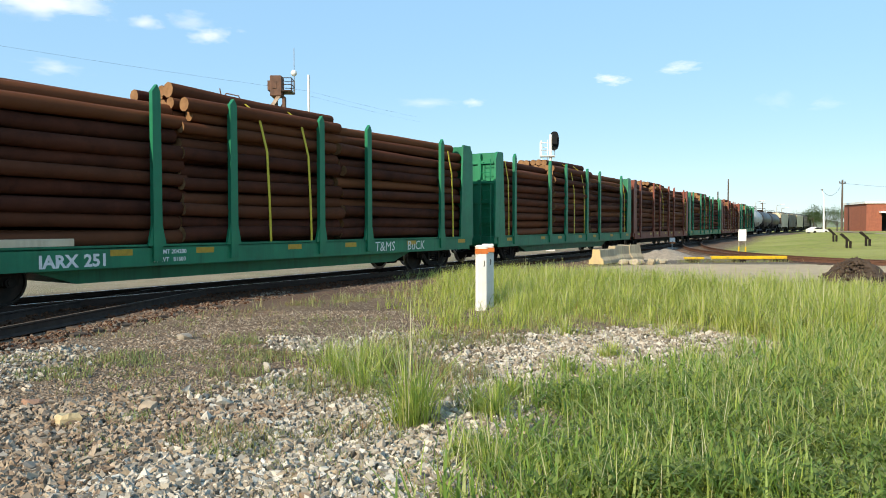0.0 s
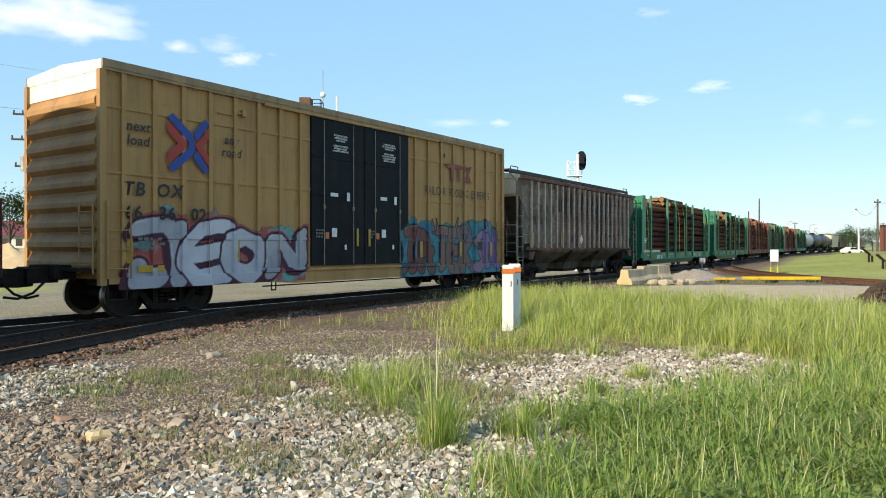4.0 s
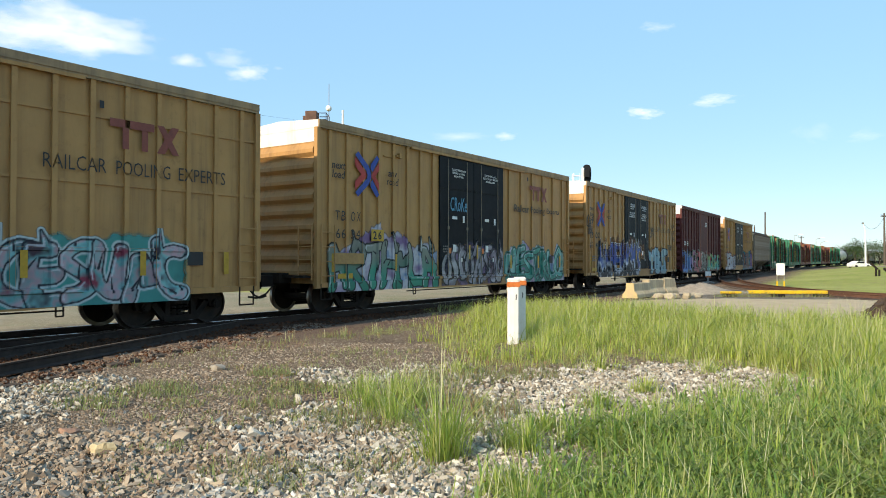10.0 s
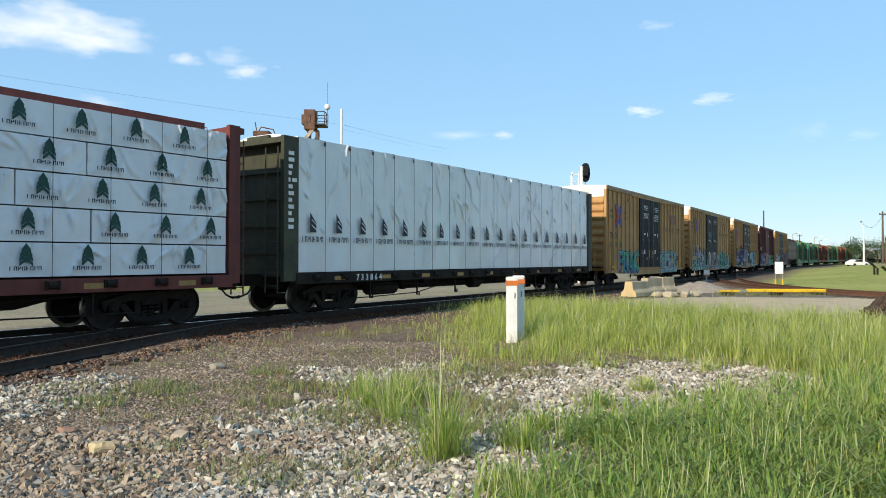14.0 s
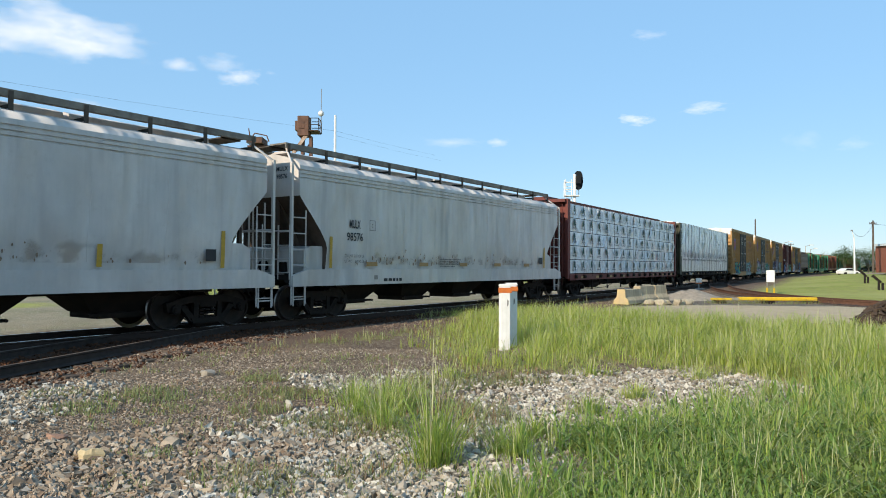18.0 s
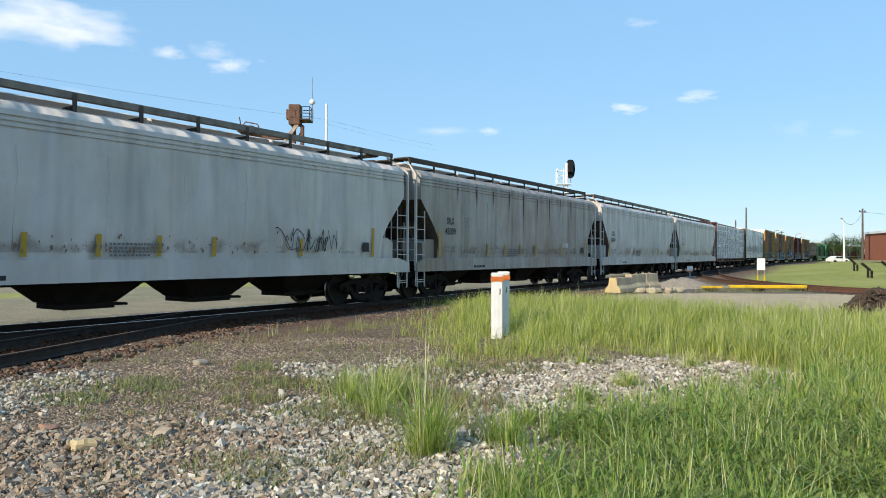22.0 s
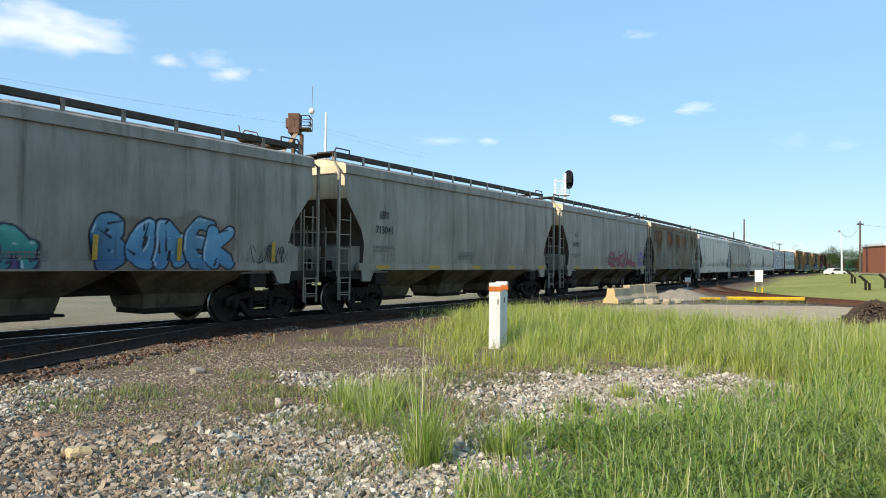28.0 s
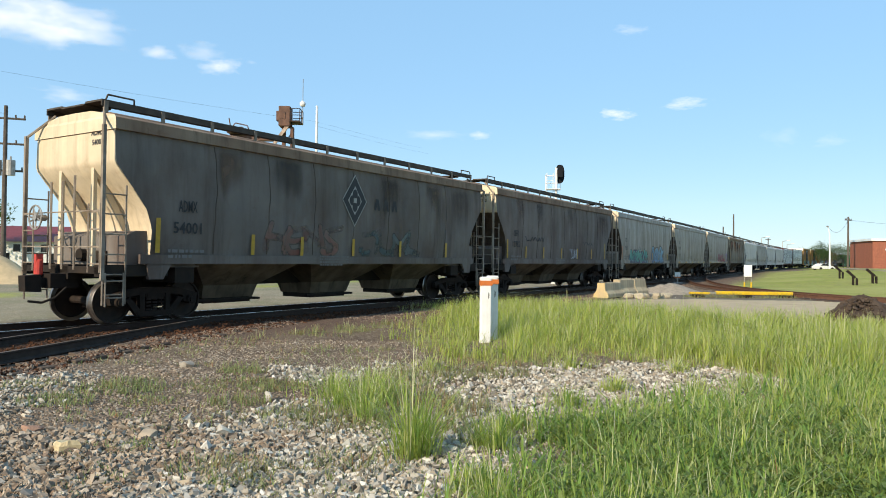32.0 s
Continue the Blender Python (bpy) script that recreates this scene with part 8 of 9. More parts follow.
# ---- grass ----
def leaf_mat(name, cols, trans=0.45):
    m, n, l, b = node_mat(name)
    g = n.new("ShaderNodeNewGeometry")
    cr = n.new("ShaderNodeValToRGB")
    while len(cr.color_ramp.elements) < len(cols):
        cr.color_ramp.elements.new(0.5)
    for i, cc in enumerate(cols):
        cr.color_ramp.elements[i].position = i / (len(cols) - 1)
        cr.color_ramp.elements[i].color = (*cc, 1)
    l.new(g.outputs["Random Per Island"], cr.inputs[0])
    l.new(cr.outputs[0], b.inputs["Base Color"])
    b.inputs["Roughness"].default_value = 0.6
    b.inputs["Specular IOR Level"].default_value = 0.25
    tr = n.new("ShaderNodeBsdfTranslucent")
    l.new(mix(n, l, cr.outputs[0], (0.25, 0.30, 0.03), 0.35), tr.inputs[0])
    ms = n.new("ShaderNodeMixShader")
    ms.inputs[0].default_value = trans
    l.new(b.outputs[0], ms.inputs[1])
    l.new(tr.outputs[0], ms.inputs[2])
    l.new(ms.outputs[0], n["Material Output"].inputs[0])
    return m


def blades(name, places, material, label, width=0.006, lean=0.35):
    """Grass blades (x, y, z, height) as bent tapering strips, joined."""
    P = np.array(places)
    k = len(P)
    a = P[:, 4]
    H = P[:, 3]
    dirx, diry = np.cos(a), np.sin(a)
    bend = H * lean * (0.15 + 1.25 * rs.rand(k) ** 1.5)
    wx, wy = -diry * width * (0.7 + 0.8 * rs.rand(k)), dirx * width * (0.7 + 0.8 * rs.rand(k))
    V = np.zeros((k, 7, 3))
    for lev, (u, ww, bd) in enumerate(((0.0, 1.0, 0.0), (0.45, 0.85, 0.2), (0.8, 0.5, 0.62))):
        for s, j in ((-1, 0), (1, 1)):
            V[:, lev * 2 + j, 0] = P[:, 0] + dirx * bend * bd + s * wx * ww
            V[:, lev * 2 + j, 1] = P[:, 1] + diry * bend * bd + s * wy * ww
            V[:, lev * 2 + j, 2] = P[:, 2] + H * u
    V[:, 6, 0], V[:, 6, 1], V[:, 6, 2] = P[:, 0] + dirx * bend, P[:, 1] + diry * bend, P[:, 2] + H * (1 - np.clip(bend / H - 0.3, 0, 0.35))
    tri = np.array([[0, 1, 3], [0, 3, 2], [2, 3, 5], [2, 5, 4], [4, 5, 6]])
    Fc = (tri[None] + 7 * np.arange(k)[:, None, None]).reshape(-1, 3)
    me = bpy.data.meshes.new(name)
    me.vertices.add(k * 7)
    me.vertices.foreach_set("co", V.astype(np.float32).ravel())
    me.loops.add(len(Fc) * 3)
    me.loops.foreach_set("vertex_index", Fc.astype(np.int32).ravel())
    me.polygons.add(len(Fc))
    me.polygons.foreach_set("loop_start", np.arange(0, len(Fc) * 3, 3, dtype=np.int32))
    me.update(calc_edges=True)
    me.materials.append(material)
    return tagged(new(name, me), label, "grass", kind="stuff")


BRIGHT = leaf_mat("bright_grass", [(0.424, 0.492, 0.0893), (0.498, 0.556, 0.116), (0.562, 0.578, 0.189), (0.286, 0.374, 0.063), (0.636, 0.599, 0.304)], 0.5)
DEEP = leaf_mat("green_grass", [(0.301, 0.424, 0.0765), (0.379, 0.479, 0.0935), (0.447, 0.498, 0.128), (0.243, 0.359, 0.068), (0.525, 0.489, 0.204)], 0.5)
BROAD = leaf_mat("broad_grass", [(0.17, 0.30, 0.06), (0.25, 0.38, 0.08), (0.12, 0.22, 0.05), (0.33, 0.43, 0.12), (0.44, 0.47, 0.20)], 0.4)
DRY = leaf_mat("dry_seed_stalks", [(0.56, 0.53, 0.30), (0.50, 0.50, 0.24), (0.64, 0.60, 0.40)], 0.3)
WEED = leaf_mat("leafy_weed", [(0.152, 0.218, 0.056), (0.2, 0.265, 0.068), (0.112, 0.172, 0.048), (0.256, 0.312, 0.088)], 0.4)
LOWLEAF = leaf_mat("grey_green_weed", [(0.24, 0.30, 0.11), (0.28, 0.33, 0.12), (0.20, 0.25, 0.10), (0.32, 0.34, 0.16), (0.27, 0.22, 0.12)], 0.35)
BROWN = leaf_mat("brown_weed", [(0.26, 0.21, 0.11), (0.29, 0.28, 0.12), (0.30, 0.13, 0.075), (0.22, 0.27, 0.10), (0.36, 0.31, 0.18)], 0.3)
rnd = random.Random(31)
tallp, deepp, dryp, lowp, leafp, brownp, tuftp, archp, broadp = [], [], [], [], [], [], [], [], []
for i in range(12500):
    # grass grows in clumps; each sends up a spray of blades
    y = 3.9 + 22.5 * rnd.random() ** 1.25
    x = rnd.uniform(-0.30 * y - 1.2, 0.72 * y + 0.6)
    th, tall, dry = grass_at(x, y)
    if th <= 0.03 or rnd.random() > 0.15 + 0.85 * th:
        continue
    vig = rnd.uniform(0.55, 1.25)
    spread = 0.03 + 0.13 * rnd.random()
    fore = dry < 0.2
    for k in range(int((5 + (11 if fore else 15) * th) * rnd.uniform(0.4, 1.2))):
        r, a = abs(rnd.gauss(0, spread)), rnd.uniform(0, 6.283)
        bx, by = x + r * math.cos(a), y + r * math.sin(a)
        z, hh = height(bx, by) - 0.01, tall * vig * rnd.uniform(0.3, 1.1)
        rec = (bx, by, z, hh, a + rnd.gauss(0, 0.7))
        if dry > 0.6:
            (brownp if rnd.random() < 0.5 else lowp).append(rec)
        elif fore and rnd.random() > 0.65 * fade(x, 2.0, 4.2):
            deepp.append(rec)
        else:
            (brownp if rnd.random() < 0.30 * (1 - th) + 0.05 else tallp).append(rec)
        if rnd.random() < 0.015 + 0.05 * dry:
            dryp.append((bx, by, z, tall * vig * rnd.uniform(0.9, 1.35) + 0.05, a))
    if rnd.random() < (0.16 if fore else 0.05):
        archp.append((x, y, height(x, y) - 0.01, tall * rnd.uniform(1.0, 1.6), rnd.uniform(0, 6.283)))
    if fore:
        for k in range(rnd.randint(0, 5)):
            broadp.append((x + rnd.gauss(0, 0.08), y + rnd.gauss(0, 0.08), height(x, y) - 0.01, tall * rnd.uniform(0.5, 1.15), rnd.uniform(0, 6.283)))
    if fore and rnd.random() < 0.95 * fade(7.2 - y, 0, 1.5) * fade(x, 0.4, 1.4) * fade(nz(x, y, 0.8, 33), -0.25, 0.15):
        for k in range(13):
            leafp.append((x + rnd.gauss(0, 0.13), y + rnd.gauss(0, 0.13), height(x, y) + rnd.uniform(0.02, 0.75) * tall, 0.05))
    if th < 0.6 and rnd.random() < 0.5:
        for k in range(16):
            brownp.append((x + rnd.gauss(0, 0.16), y + rnd.gauss(0, 0.16), height(x, y) - 0.005, rnd.uniform(0.04, 0.16), rnd.uniform(0, 6.283)))
for cx, cy, r, tt in TUFTS:
    for k in range(int((800 if r < 0.25 else 380) * r) + 20):
        q, a = min(r * abs(rnd.gauss(0, 0.6)), 1.6 * r), rnd.uniform(0, 6.283)
        bx, by = cx + q * math.cos(a) * 1.25, cy + q * math.sin(a)
        (tuftp if tt > 0.3 else tallp).append((bx, by, height(bx, by) - 0.01, tt * rnd.uniform(0.3, 1.05) * (1.05 - 0.4 * q / r), a + rnd.gauss(0, 0.5)))
    for k in range(int(40 * r) + 3):
        q, a = r * rnd.random(), rnd.uniform(0, 6.283)
        archp.append((cx + q * math.cos(a), cy + q * math.sin(a), height(cx, cy) - 0.01, tt * rnd.uniform(1.0, 1.45), a))
for cx, cy, r, tt, br in LOW:
    for k in range(int(2600 * r * r) + 100):
        q, a = r * rnd.random() ** 0.55, rnd.uniform(0, 6.283)
        bx, by = cx + q * math.cos(a) * 1.3, cy + q * math.sin(a)
        if nz(bx, by, 0.16, 3) < -0.28:
            continue
        (brownp if rnd.random() < br else lowp).append((bx, by, height(bx, by) - 0.005, tt * rnd.uniform(0.25, 1.1), rnd.uniform(0, 6.283)))
for i in range(2600):
    # scattered sprigs on the bare ground
    y = 4.2 + 9.5 * rnd.random() ** 1.2
    x = rnd.uniform(-0.5 * y, 0.5 * y)
    d, s = off_track(x, y)
    if d < 3.6 or nz(x, y, 0.9, 15) < 0.05:
        continue
    for k in range(rnd.randint(3, 9)):
        (brownp if rnd.random() < 0.6 else lowp).append((x + rnd.gauss(0, 0.04), y + rnd.gauss(0, 0.04), height(x, y) - 0.005, rnd.uniform(0.03, 0.10), rnd.uniform(0, 6.283)))
for i in range(1500):
    # rough weeds round the stands of the yellow beam
    x, y = rnd.uniform(12.4, 18.0), 32.75 + rnd.gauss(0, 0.28)
    (brownp if rnd.random() < 0.55 else lowp).append((x, y, height(x, y) - 0.005, rnd.uniform(0.05, 0.24) * (0.5 + fade(nz(x, y, 0.8, 40), -0.3, 0.3)), rnd.uniform(0, 6.283)))
blades("tall_grass", tallp, BRIGHT, "tall bright yellow-green grass with seed heads in the sun", 0.0056, 0.95)
blades("foreground_grass", deepp, DEEP, "green grass and weeds growing through the gravel", 0.0046, 0.85)
blades("broad_grass", broadp, BROAD, "broad dark green blades bending over among the weeds", 0.0095, 1.2)
blades("grass_tuft", tuftp, DEEP, "tall green grass tufts standing on the gravel", 0.0042, 0.95)
blades("dry_stalks", dryp, DRY, "straw-coloured seed stalks standing in the grass", 0.0034, 0.45)
blades("arching_stalks", archp, DRY, "long pale stalks of grass arching over", 0.0030, 1.1)
blades("low_weeds", lowp, LOWLEAF, "low weeds growing on the dirt", 0.0050, 1.0)
blades("brown_weeds", brownp, BROWN, "dry brownish weeds on the gravel", 0.0036, 1.2)
# leafy weeds: small oval leaves in sprays
k = min(len(leafp), 14000)
P = np.array(leafp[:k])
reps = 3
P = np.repeat(P, reps, 0)
P[:, :3] += rs.normal(0, 0.03, (len(P), 3))
a, t_ = rs.rand(len(P)) * 6.283, (rs.rand(len(P)) - 0.3) * 1.4
L_ = 0.018 + 0.022 * rs.rand(len(P))
ax = np.stack([np.cos(a) * np.cos(t_), np.sin(a) * np.cos(t_), np.sin(t_)], -1)
sd = np.stack([-np.sin(a), np.cos(a), np.zeros(len(P))], -1)
V = np.stack([P[:, :3], P[:, :3] + ax * L_[:, None] * 0.9 + sd * L_[:, None] * 0.42, P[:, :3] + ax * L_[:, None] * 1.9, P[:, :3] + ax * L_[:, None] * 0.9 - sd * L_[:, None] * 0.42], 1)
me = bpy.data.meshes.new("weed_leaves")
me.vertices.add(len(P) * 4)
me.vertices.foreach_set("co", V.astype(np.float32).ravel())
me.loops.add(len(P) * 4)
me.loops.foreach_set("vertex_index", np.arange(len(P) * 4, dtype=np.int32))
me.polygons.add(len(P))
me.polygons.foreach_set("loop_start", np.arange(0, len(P) * 4, 4, dtype=np.int32))
me.update(calc_edges=True)
me.materials.append(WEED)
tagged(new("weed_leaves", me), "small dark green leaves of weeds among the grass", "weeds", kind="stuff")
# ---- things beside the track ----
def thing(name, label, category, at=None, group=""):
    e = new(name)
    if at is not None:
        e.matrix_basis = at
    return tagged(e, label, category, group)


M["concrete"] = surf("weathered_concrete", (0.46, 0.38, 0.25), (0.36, 0.29, 0.19), 2, 0.9, 0, (0.16, 0.13, 0.09), 0.5, bump=0.5)
M["postwhite"] = surf("white_marker_paint", (0.82, 0.81, 0.78), (0.72, 0.70, 0.66), 4, 0.45, 0, (0.45, 0.40, 0.33), 0.3)
M["yellow"] = surf("yellow_steel_paint", (0.72, 0.47, 0.02), (0.62, 0.38, 0.02), 3, 0.5, 0, (0.3, 0.16, 0.03), 0.4)
M["faded_yellow"] = surf("faded_yellow_paint", (0.58, 0.44, 0.20), (0.5, 0.38, 0.22), 3, 0.7, 0, (0.4, 0.32, 0.2), 0.5)
M["gravelpile"] = surf("piled_gravel", (0.33, 0.28, 0.22), (0.22, 0.185, 0.145), 5, 0.95, bump=1.0)
M["rustst"] = surf("rusted_crane_steel", (0.17, 0.09, 0.062), (0.10, 0.058, 0.042), 2, 0.8, 0, (0.06, 0.03, 0.02), 0.6)
M["wood"] = surf("weathered_pole_wood", (0.13, 0.105, 0.085), (0.08, 0.062, 0.05), 3, 0.9, 0, (0.05, 0.04, 0.03), 0.6, bump=0.4)
M["dirtpile"] = surf("dark_dug_soil", (0.085, 0.058, 0.040), (0.048, 0.034, 0.026), 4, 0.95, bump=1.0)
M["paledust"] = surf("pale_sand", (0.60, 0.44, 0.25), (0.48, 0.35, 0.20), 3, 0.95, bump=0.5)
M["galvw"] = surf("white_ladder_paint", (0.78, 0.78, 0.76), (0.62, 0.62, 0.60), 3, 0.5)

# one marker; the second post is added to form its shaded right side
for px, py, rz, lab in ((1.315, 14.15, 5, "white plastic cable marker post with an orange band"), (1.475, 14.50, 8, "second white post added just behind the first as its shaded side")):
    post = thing("marker_post", lab, "marker post", pose(px, py, height(px, py) - 0.05, 0, 0, rz), "pair of cable markers")
    bm = bmesh.new()
    box(bm, (-0.118, -0.07, 0.0), (0.118, 0.07, 1.36))
    bevel(bm, 0.03, 2)
    part("post", bm, "postwhite", post)
    bm = bmesh.new()
    box(bm, (-0.123, -0.075, 1.19), (0.123, 0.075, 1.29))
    part("orange_band", bm, "orange", post)
    bm = bmesh.new()
    box(bm, (-0.125, -0.077, 1.305), (0.125, 0.077, 1.365))
    bevel(bm, 0.02, 2)
    part("cap", bm, "postwhite", post)
    panel(post, "small_mark", [(0.03, 0.92), (0.055, 0.94), (0.06, 1.03), (0.035, 1.06)], -0.073, "fade")

# concrete barrier blocks
for i, (x, y, z, L, rz, k, lab) in enumerate(((8.55, 31.7, 0.0, 1.7, 50, 0.78, "tan weathered concrete barrier with a yellow painted end"), (9.55, 32.9, 0.02, 1.35, 46, 0.90, "tan weathered concrete barrier block"), (10.45, 33.75, 0.02, 1.0, 42, 0.92, "tan weathered concrete barrier block at the end of the row"))):
    bar = thing("concrete_barrier", lab, "concrete barrier", pose(x, y, z, 0, 0, rz), "concrete barriers")
    prof = [(-0.36, 0.0), (0.36, 0.0), (0.34, 0.22), (0.20, 0.40), (0.17, 0.84), (-0.17, 0.84), (-0.20, 0.40), (-0.34, 0.22)]
    bm = bmesh.new()
    prism(bm, [(u, v * k) for u, v in prof], -L / 2, L / 2, axis="x")
    bevel(bm, 0.02)
    part("block", bm, "concrete", bar)
    if i == 0:
        bm = bmesh.new()
        prism(bm, [(u * 1.015, v * k * 1.006) for u, v in prof], -L / 2 - 0.004, -L / 2 + 0.10, axis="x")
        part("yellow_end", bm, "faded_yellow", bar, "yellow painted end")
rock_y = random.Random(3)
for i in range(7):
    rock(9.7 + rock_y.uniform(-0.3, 1.3), 31.2 + rock_y.uniform(-0.4, 0.6), (0.26, 0.2, 0.17), (0.42, 0.36, 0.26), 30 + i, "broken concrete lump beside the barrier")


def heap(name, label, x, y, rx, ry, h, material, seed, rough=0.25):
    bm = bmesh.new()
    rings, seg = 9, 30
    top = bm.verts.new((0, 0, h))
    last = None
    for r in range(1, rings + 1):
        u = r / rings
        ring = []
        for k in range(seg):
            a = 2 * math.pi * k / seg
            p_ = Vector((math.cos(a) * rx * u, math.sin(a) * ry * u, 0))
            zz = h * (0.5 + 0.5 * math.cos(math.pi * u)) * (1 + rough * noise.noise(p_ * 2.5 + Vector((seed, 0, 0)))) + 0.10 * rough * noise.noise(p_ * 9)
            ring.append(bm.verts.new((p_.x, p_.y, zz - 0.06 * u)))
        for k in range(seg):
            j = (k + 1) % seg
            if last is None:
                bm.faces.new((top, ring[k], ring[j]))
            else:
                bm.faces.new((last[k], ring[k], ring[j], last[j]))
        last = ring
    me = finish(bm, name, 60)
    me.materials.append(M[material])
    ob = tagged(new(name, me), label, "heap")
    ob.matrix_basis = pose(x, y, height(x, y) - 0.02)
    return ob


heap("soil_mound", "heap of dark dug soil at the edge of the gravel", 11.95, 18.7, 1.35, 1.05, 0.66, "dirtpile", 2, 0.5)
heap("gravel_mound", "low heap of grey gravel by the barrier", 13.0, 36.4, 2.5, 1.6, 0.50, "gravelpile", 5)
cl, cs = [], []
for i in range(500):
    a, r = rnd.uniform(0, 6.28), abs(rnd.gauss(0, 0.55))
    x, y = 11.95 + math.cos(a) * r * 1.35, 18.7 + math.sin(a) * r * 1.05
    zz = 0.66 * max(0, 0.5 + 0.5 * math.cos(math.pi * min(r, 1))) if r < 1 else 0
    cl.append((x, y, height(x, y) + zz)), cs.append(rnd.uniform(0.02, 0.075))
chips("soil_clods", cl, cs, M["dirtpile"], "clods of dark soil on the heap")

# yellow steel barrier beam on stands
beam = thing("barrier_beam", "long yellow steel barrier beam on dark stands", "barrier", pose(12.73, 33.0, 0.0, 0, 0, -1.0))
for a, b_ in ((0.0, 0.95), (1.26, 4.92)):
    bm = bmesh.new()
    box(bm, (a, -0.09, 0.11), (b_, 0.09, 0.27 if a else 0.22))
    bevel(bm, 0.02)
    part("beam", bm, "yellow", beam)
bm = bmesh.new()
box(bm, (0.93, -0.06, 0.13), (1.28, 0.06, 0.23))
part("splice", bm, "galv", beam)
for x in (0.4, 2.6, 4.6):
    bm = bmesh.new()
    box(bm, (x - 0.25, -0.28, -0.04), (x + 0.25, 0.28, 0.11))
    part("stand", bm, "truck", beam)

box1 = thing("equipment_cabinet", "white trackside cabinet on two yellow legs", "cabinet", pose(20.9, 44.4, height(21, 44.4) - 0.03, 0, 0, -25))
bm = bmesh.new()
box(bm, (-0.24, -0.2, 0.75), (0.24, 0.2, 1.50))
bevel(bm, 0.02)
part("case", bm, "postwhite", box1)
for x in (-0.2, 0.2):
    bm = bmesh.new()
    rod(bm, (x, 0, 0), (x, 0, 0.40), 0.05, 8)
    leg = part("leg", bm, "yellow", box1)
    # the yellow leg's shaded top, drawn as a thinner grey piece
    bm = bmesh.new()
    rod(bm, (x, 0, 0.38), (x, 0, 0.78), 0.03, 8)
    part("leg_tube", bm, "galv", leg, "upper end of the yellow leg, coloured grey for shade")
sw = thing("switch_stand", "small white and orange switch stand beside the track", "switch stand", pose(18.78, 51.0, 0.0))
bm = bmesh.new()
box(bm, (-0.35, -0.2, 0.0), (0.35, 0.2, 0.12))
rod(bm, (0, 0, 0.1), (0, 0, 0.6), 0.06, 8)
part("base", bm, "galv", sw)
bm = bmesh.new()
box(bm, (-0.2, -0.05, 0.42), (0.2, 0.05, 0.85))
part("target", bm, "postwhite", sw)
bm = bmesh.new()
box(bm, (-0.2, -0.056, 0.42), (0.2, 0.056, 0.52))
part("band", bm, "orange", sw)

# searchlight signal on its mast behind the train
sig = thing("railway_signal", "searchlight signal with a black target and white ladder on a mast", "signal", pose(9.20, 48.0, 0, 0, 0, -8))
bm = bmesh.new()
rod(bm, (0, 0, 0), (0, 0, 7.95), 0.10, 10)
box(bm, (-0.3, -0.3, 0), (0.3, 0.3, 0.35))
part("mast", bm, "galvw", sig)
bm = bmesh.new()
ring = [(0.31 * math.copysign(abs(math.cos(a)) ** 0.7, math.cos(a)), 7.55 + 0.64 * math.copysign(abs(math.sin(a)) ** 0.8, math.sin(a))) for a in np.linspace(0, 2 * math.pi, 33)[:-1]]
prism(bm, ring, 0.14, 0.20)
part("target", bm, "door", sig, "black oval target").location = (0.26, 0, 0)
bm = bmesh.new()
rod(bm, (0.30, 0.2, 7.55), (0.30, 0.62, 7.52), 0.17, 12, 0.19)
box(bm, (0.10, -0.25, 7.30), (0.42, 0.14, 7.80))
part("lamp_hood", bm, "door", sig)
bm = bmesh.new()
for x in (-0.62, -0.2):
    rod(bm, (x, 0.05, 0.3), (x, 0.05, 7.6), 0.028, 6)
for i in range(22):
    rod(bm, (-0.62, 0.05, 0.5 + i * 0.33), (-0.2, 0.05, 0.5 + i * 0.33), 0.02, 5)
box(bm, (-0.7, -0.3, 6.45), (0.3, 0.5, 6.5))
for x, y in ((-0.7, -0.3), (-0.7, 0.5), (0.3, 0.5)):
    rod(bm, (x, y, 6.45), (x, y, 7.5), 0.03, 6)
bent(bm, [(-0.7, -0.3, 7.45), (-0.7, 0.5, 7.45), (0.3, 0.5, 7.45)], 0.03)
bent(bm, [(-0.7, -0.3, 6.95), (-0.7, 0.5, 6.95), (0.3, 0.5, 6.95)], 0.03)
part("ladder", bm, "galvw", sig, "white ladder and cage")

# rusted loader tower with platform, antenna and dish
tw = thing("loader_tower", "rusted steel loader tower with a railed platform and antenna", "tower", pose(-11.4, 60.0, 0.18))
bm = bmesh.new()
for x in (-0.35, 0.35):
    box(bm, (x - 0.12, -0.3, 0), (x + 0.12, 0.3, 12.4))
for i in range(10):
    rod(bm, (-0.35, 0, 1 + i * 1.1), (0.35, 0, 2.1 + i * 1.1), 0.06, 5)
part("leg", bm, "rustst", tw)
# sunlight on the brace is painted in with a pale colour
bm = bmesh.new()
prism(bm, [(-1.45, 10.6), (-1.15, 10.6), (0.15, 12.4), (-0.2, 12.4)], -0.5, -0.3)
part("brace", bm, "ribpost", tw, "diagonal brace under the cabin, coloured pale as if sunlit")
bm = bmesh.new()
box(bm, (-0.72, -0.6, 12.4), (0.25, 0.6, 14.1))
bevel(bm, 0.05)
box(bm, (-0.95, -0.4, 12.9), (-0.72, 0.4, 13.7))
box(bm, (-0.55, -0.64, 13.0), (-0.15, -0.6, 13.6))
part("head_house", bm, "rustst", tw)
bm = bmesh.new()
box(bm, (0.2, -0.8, 12.75), (1.1, 0.8, 12.85))
for x, y in ((0.3, -0.8), (1.1, -0.8), (1.1, 0.0), (1.1, 0.8)):
    rod(bm, (x, y, 12.8), (x, y, 13.85), 0.035, 5)
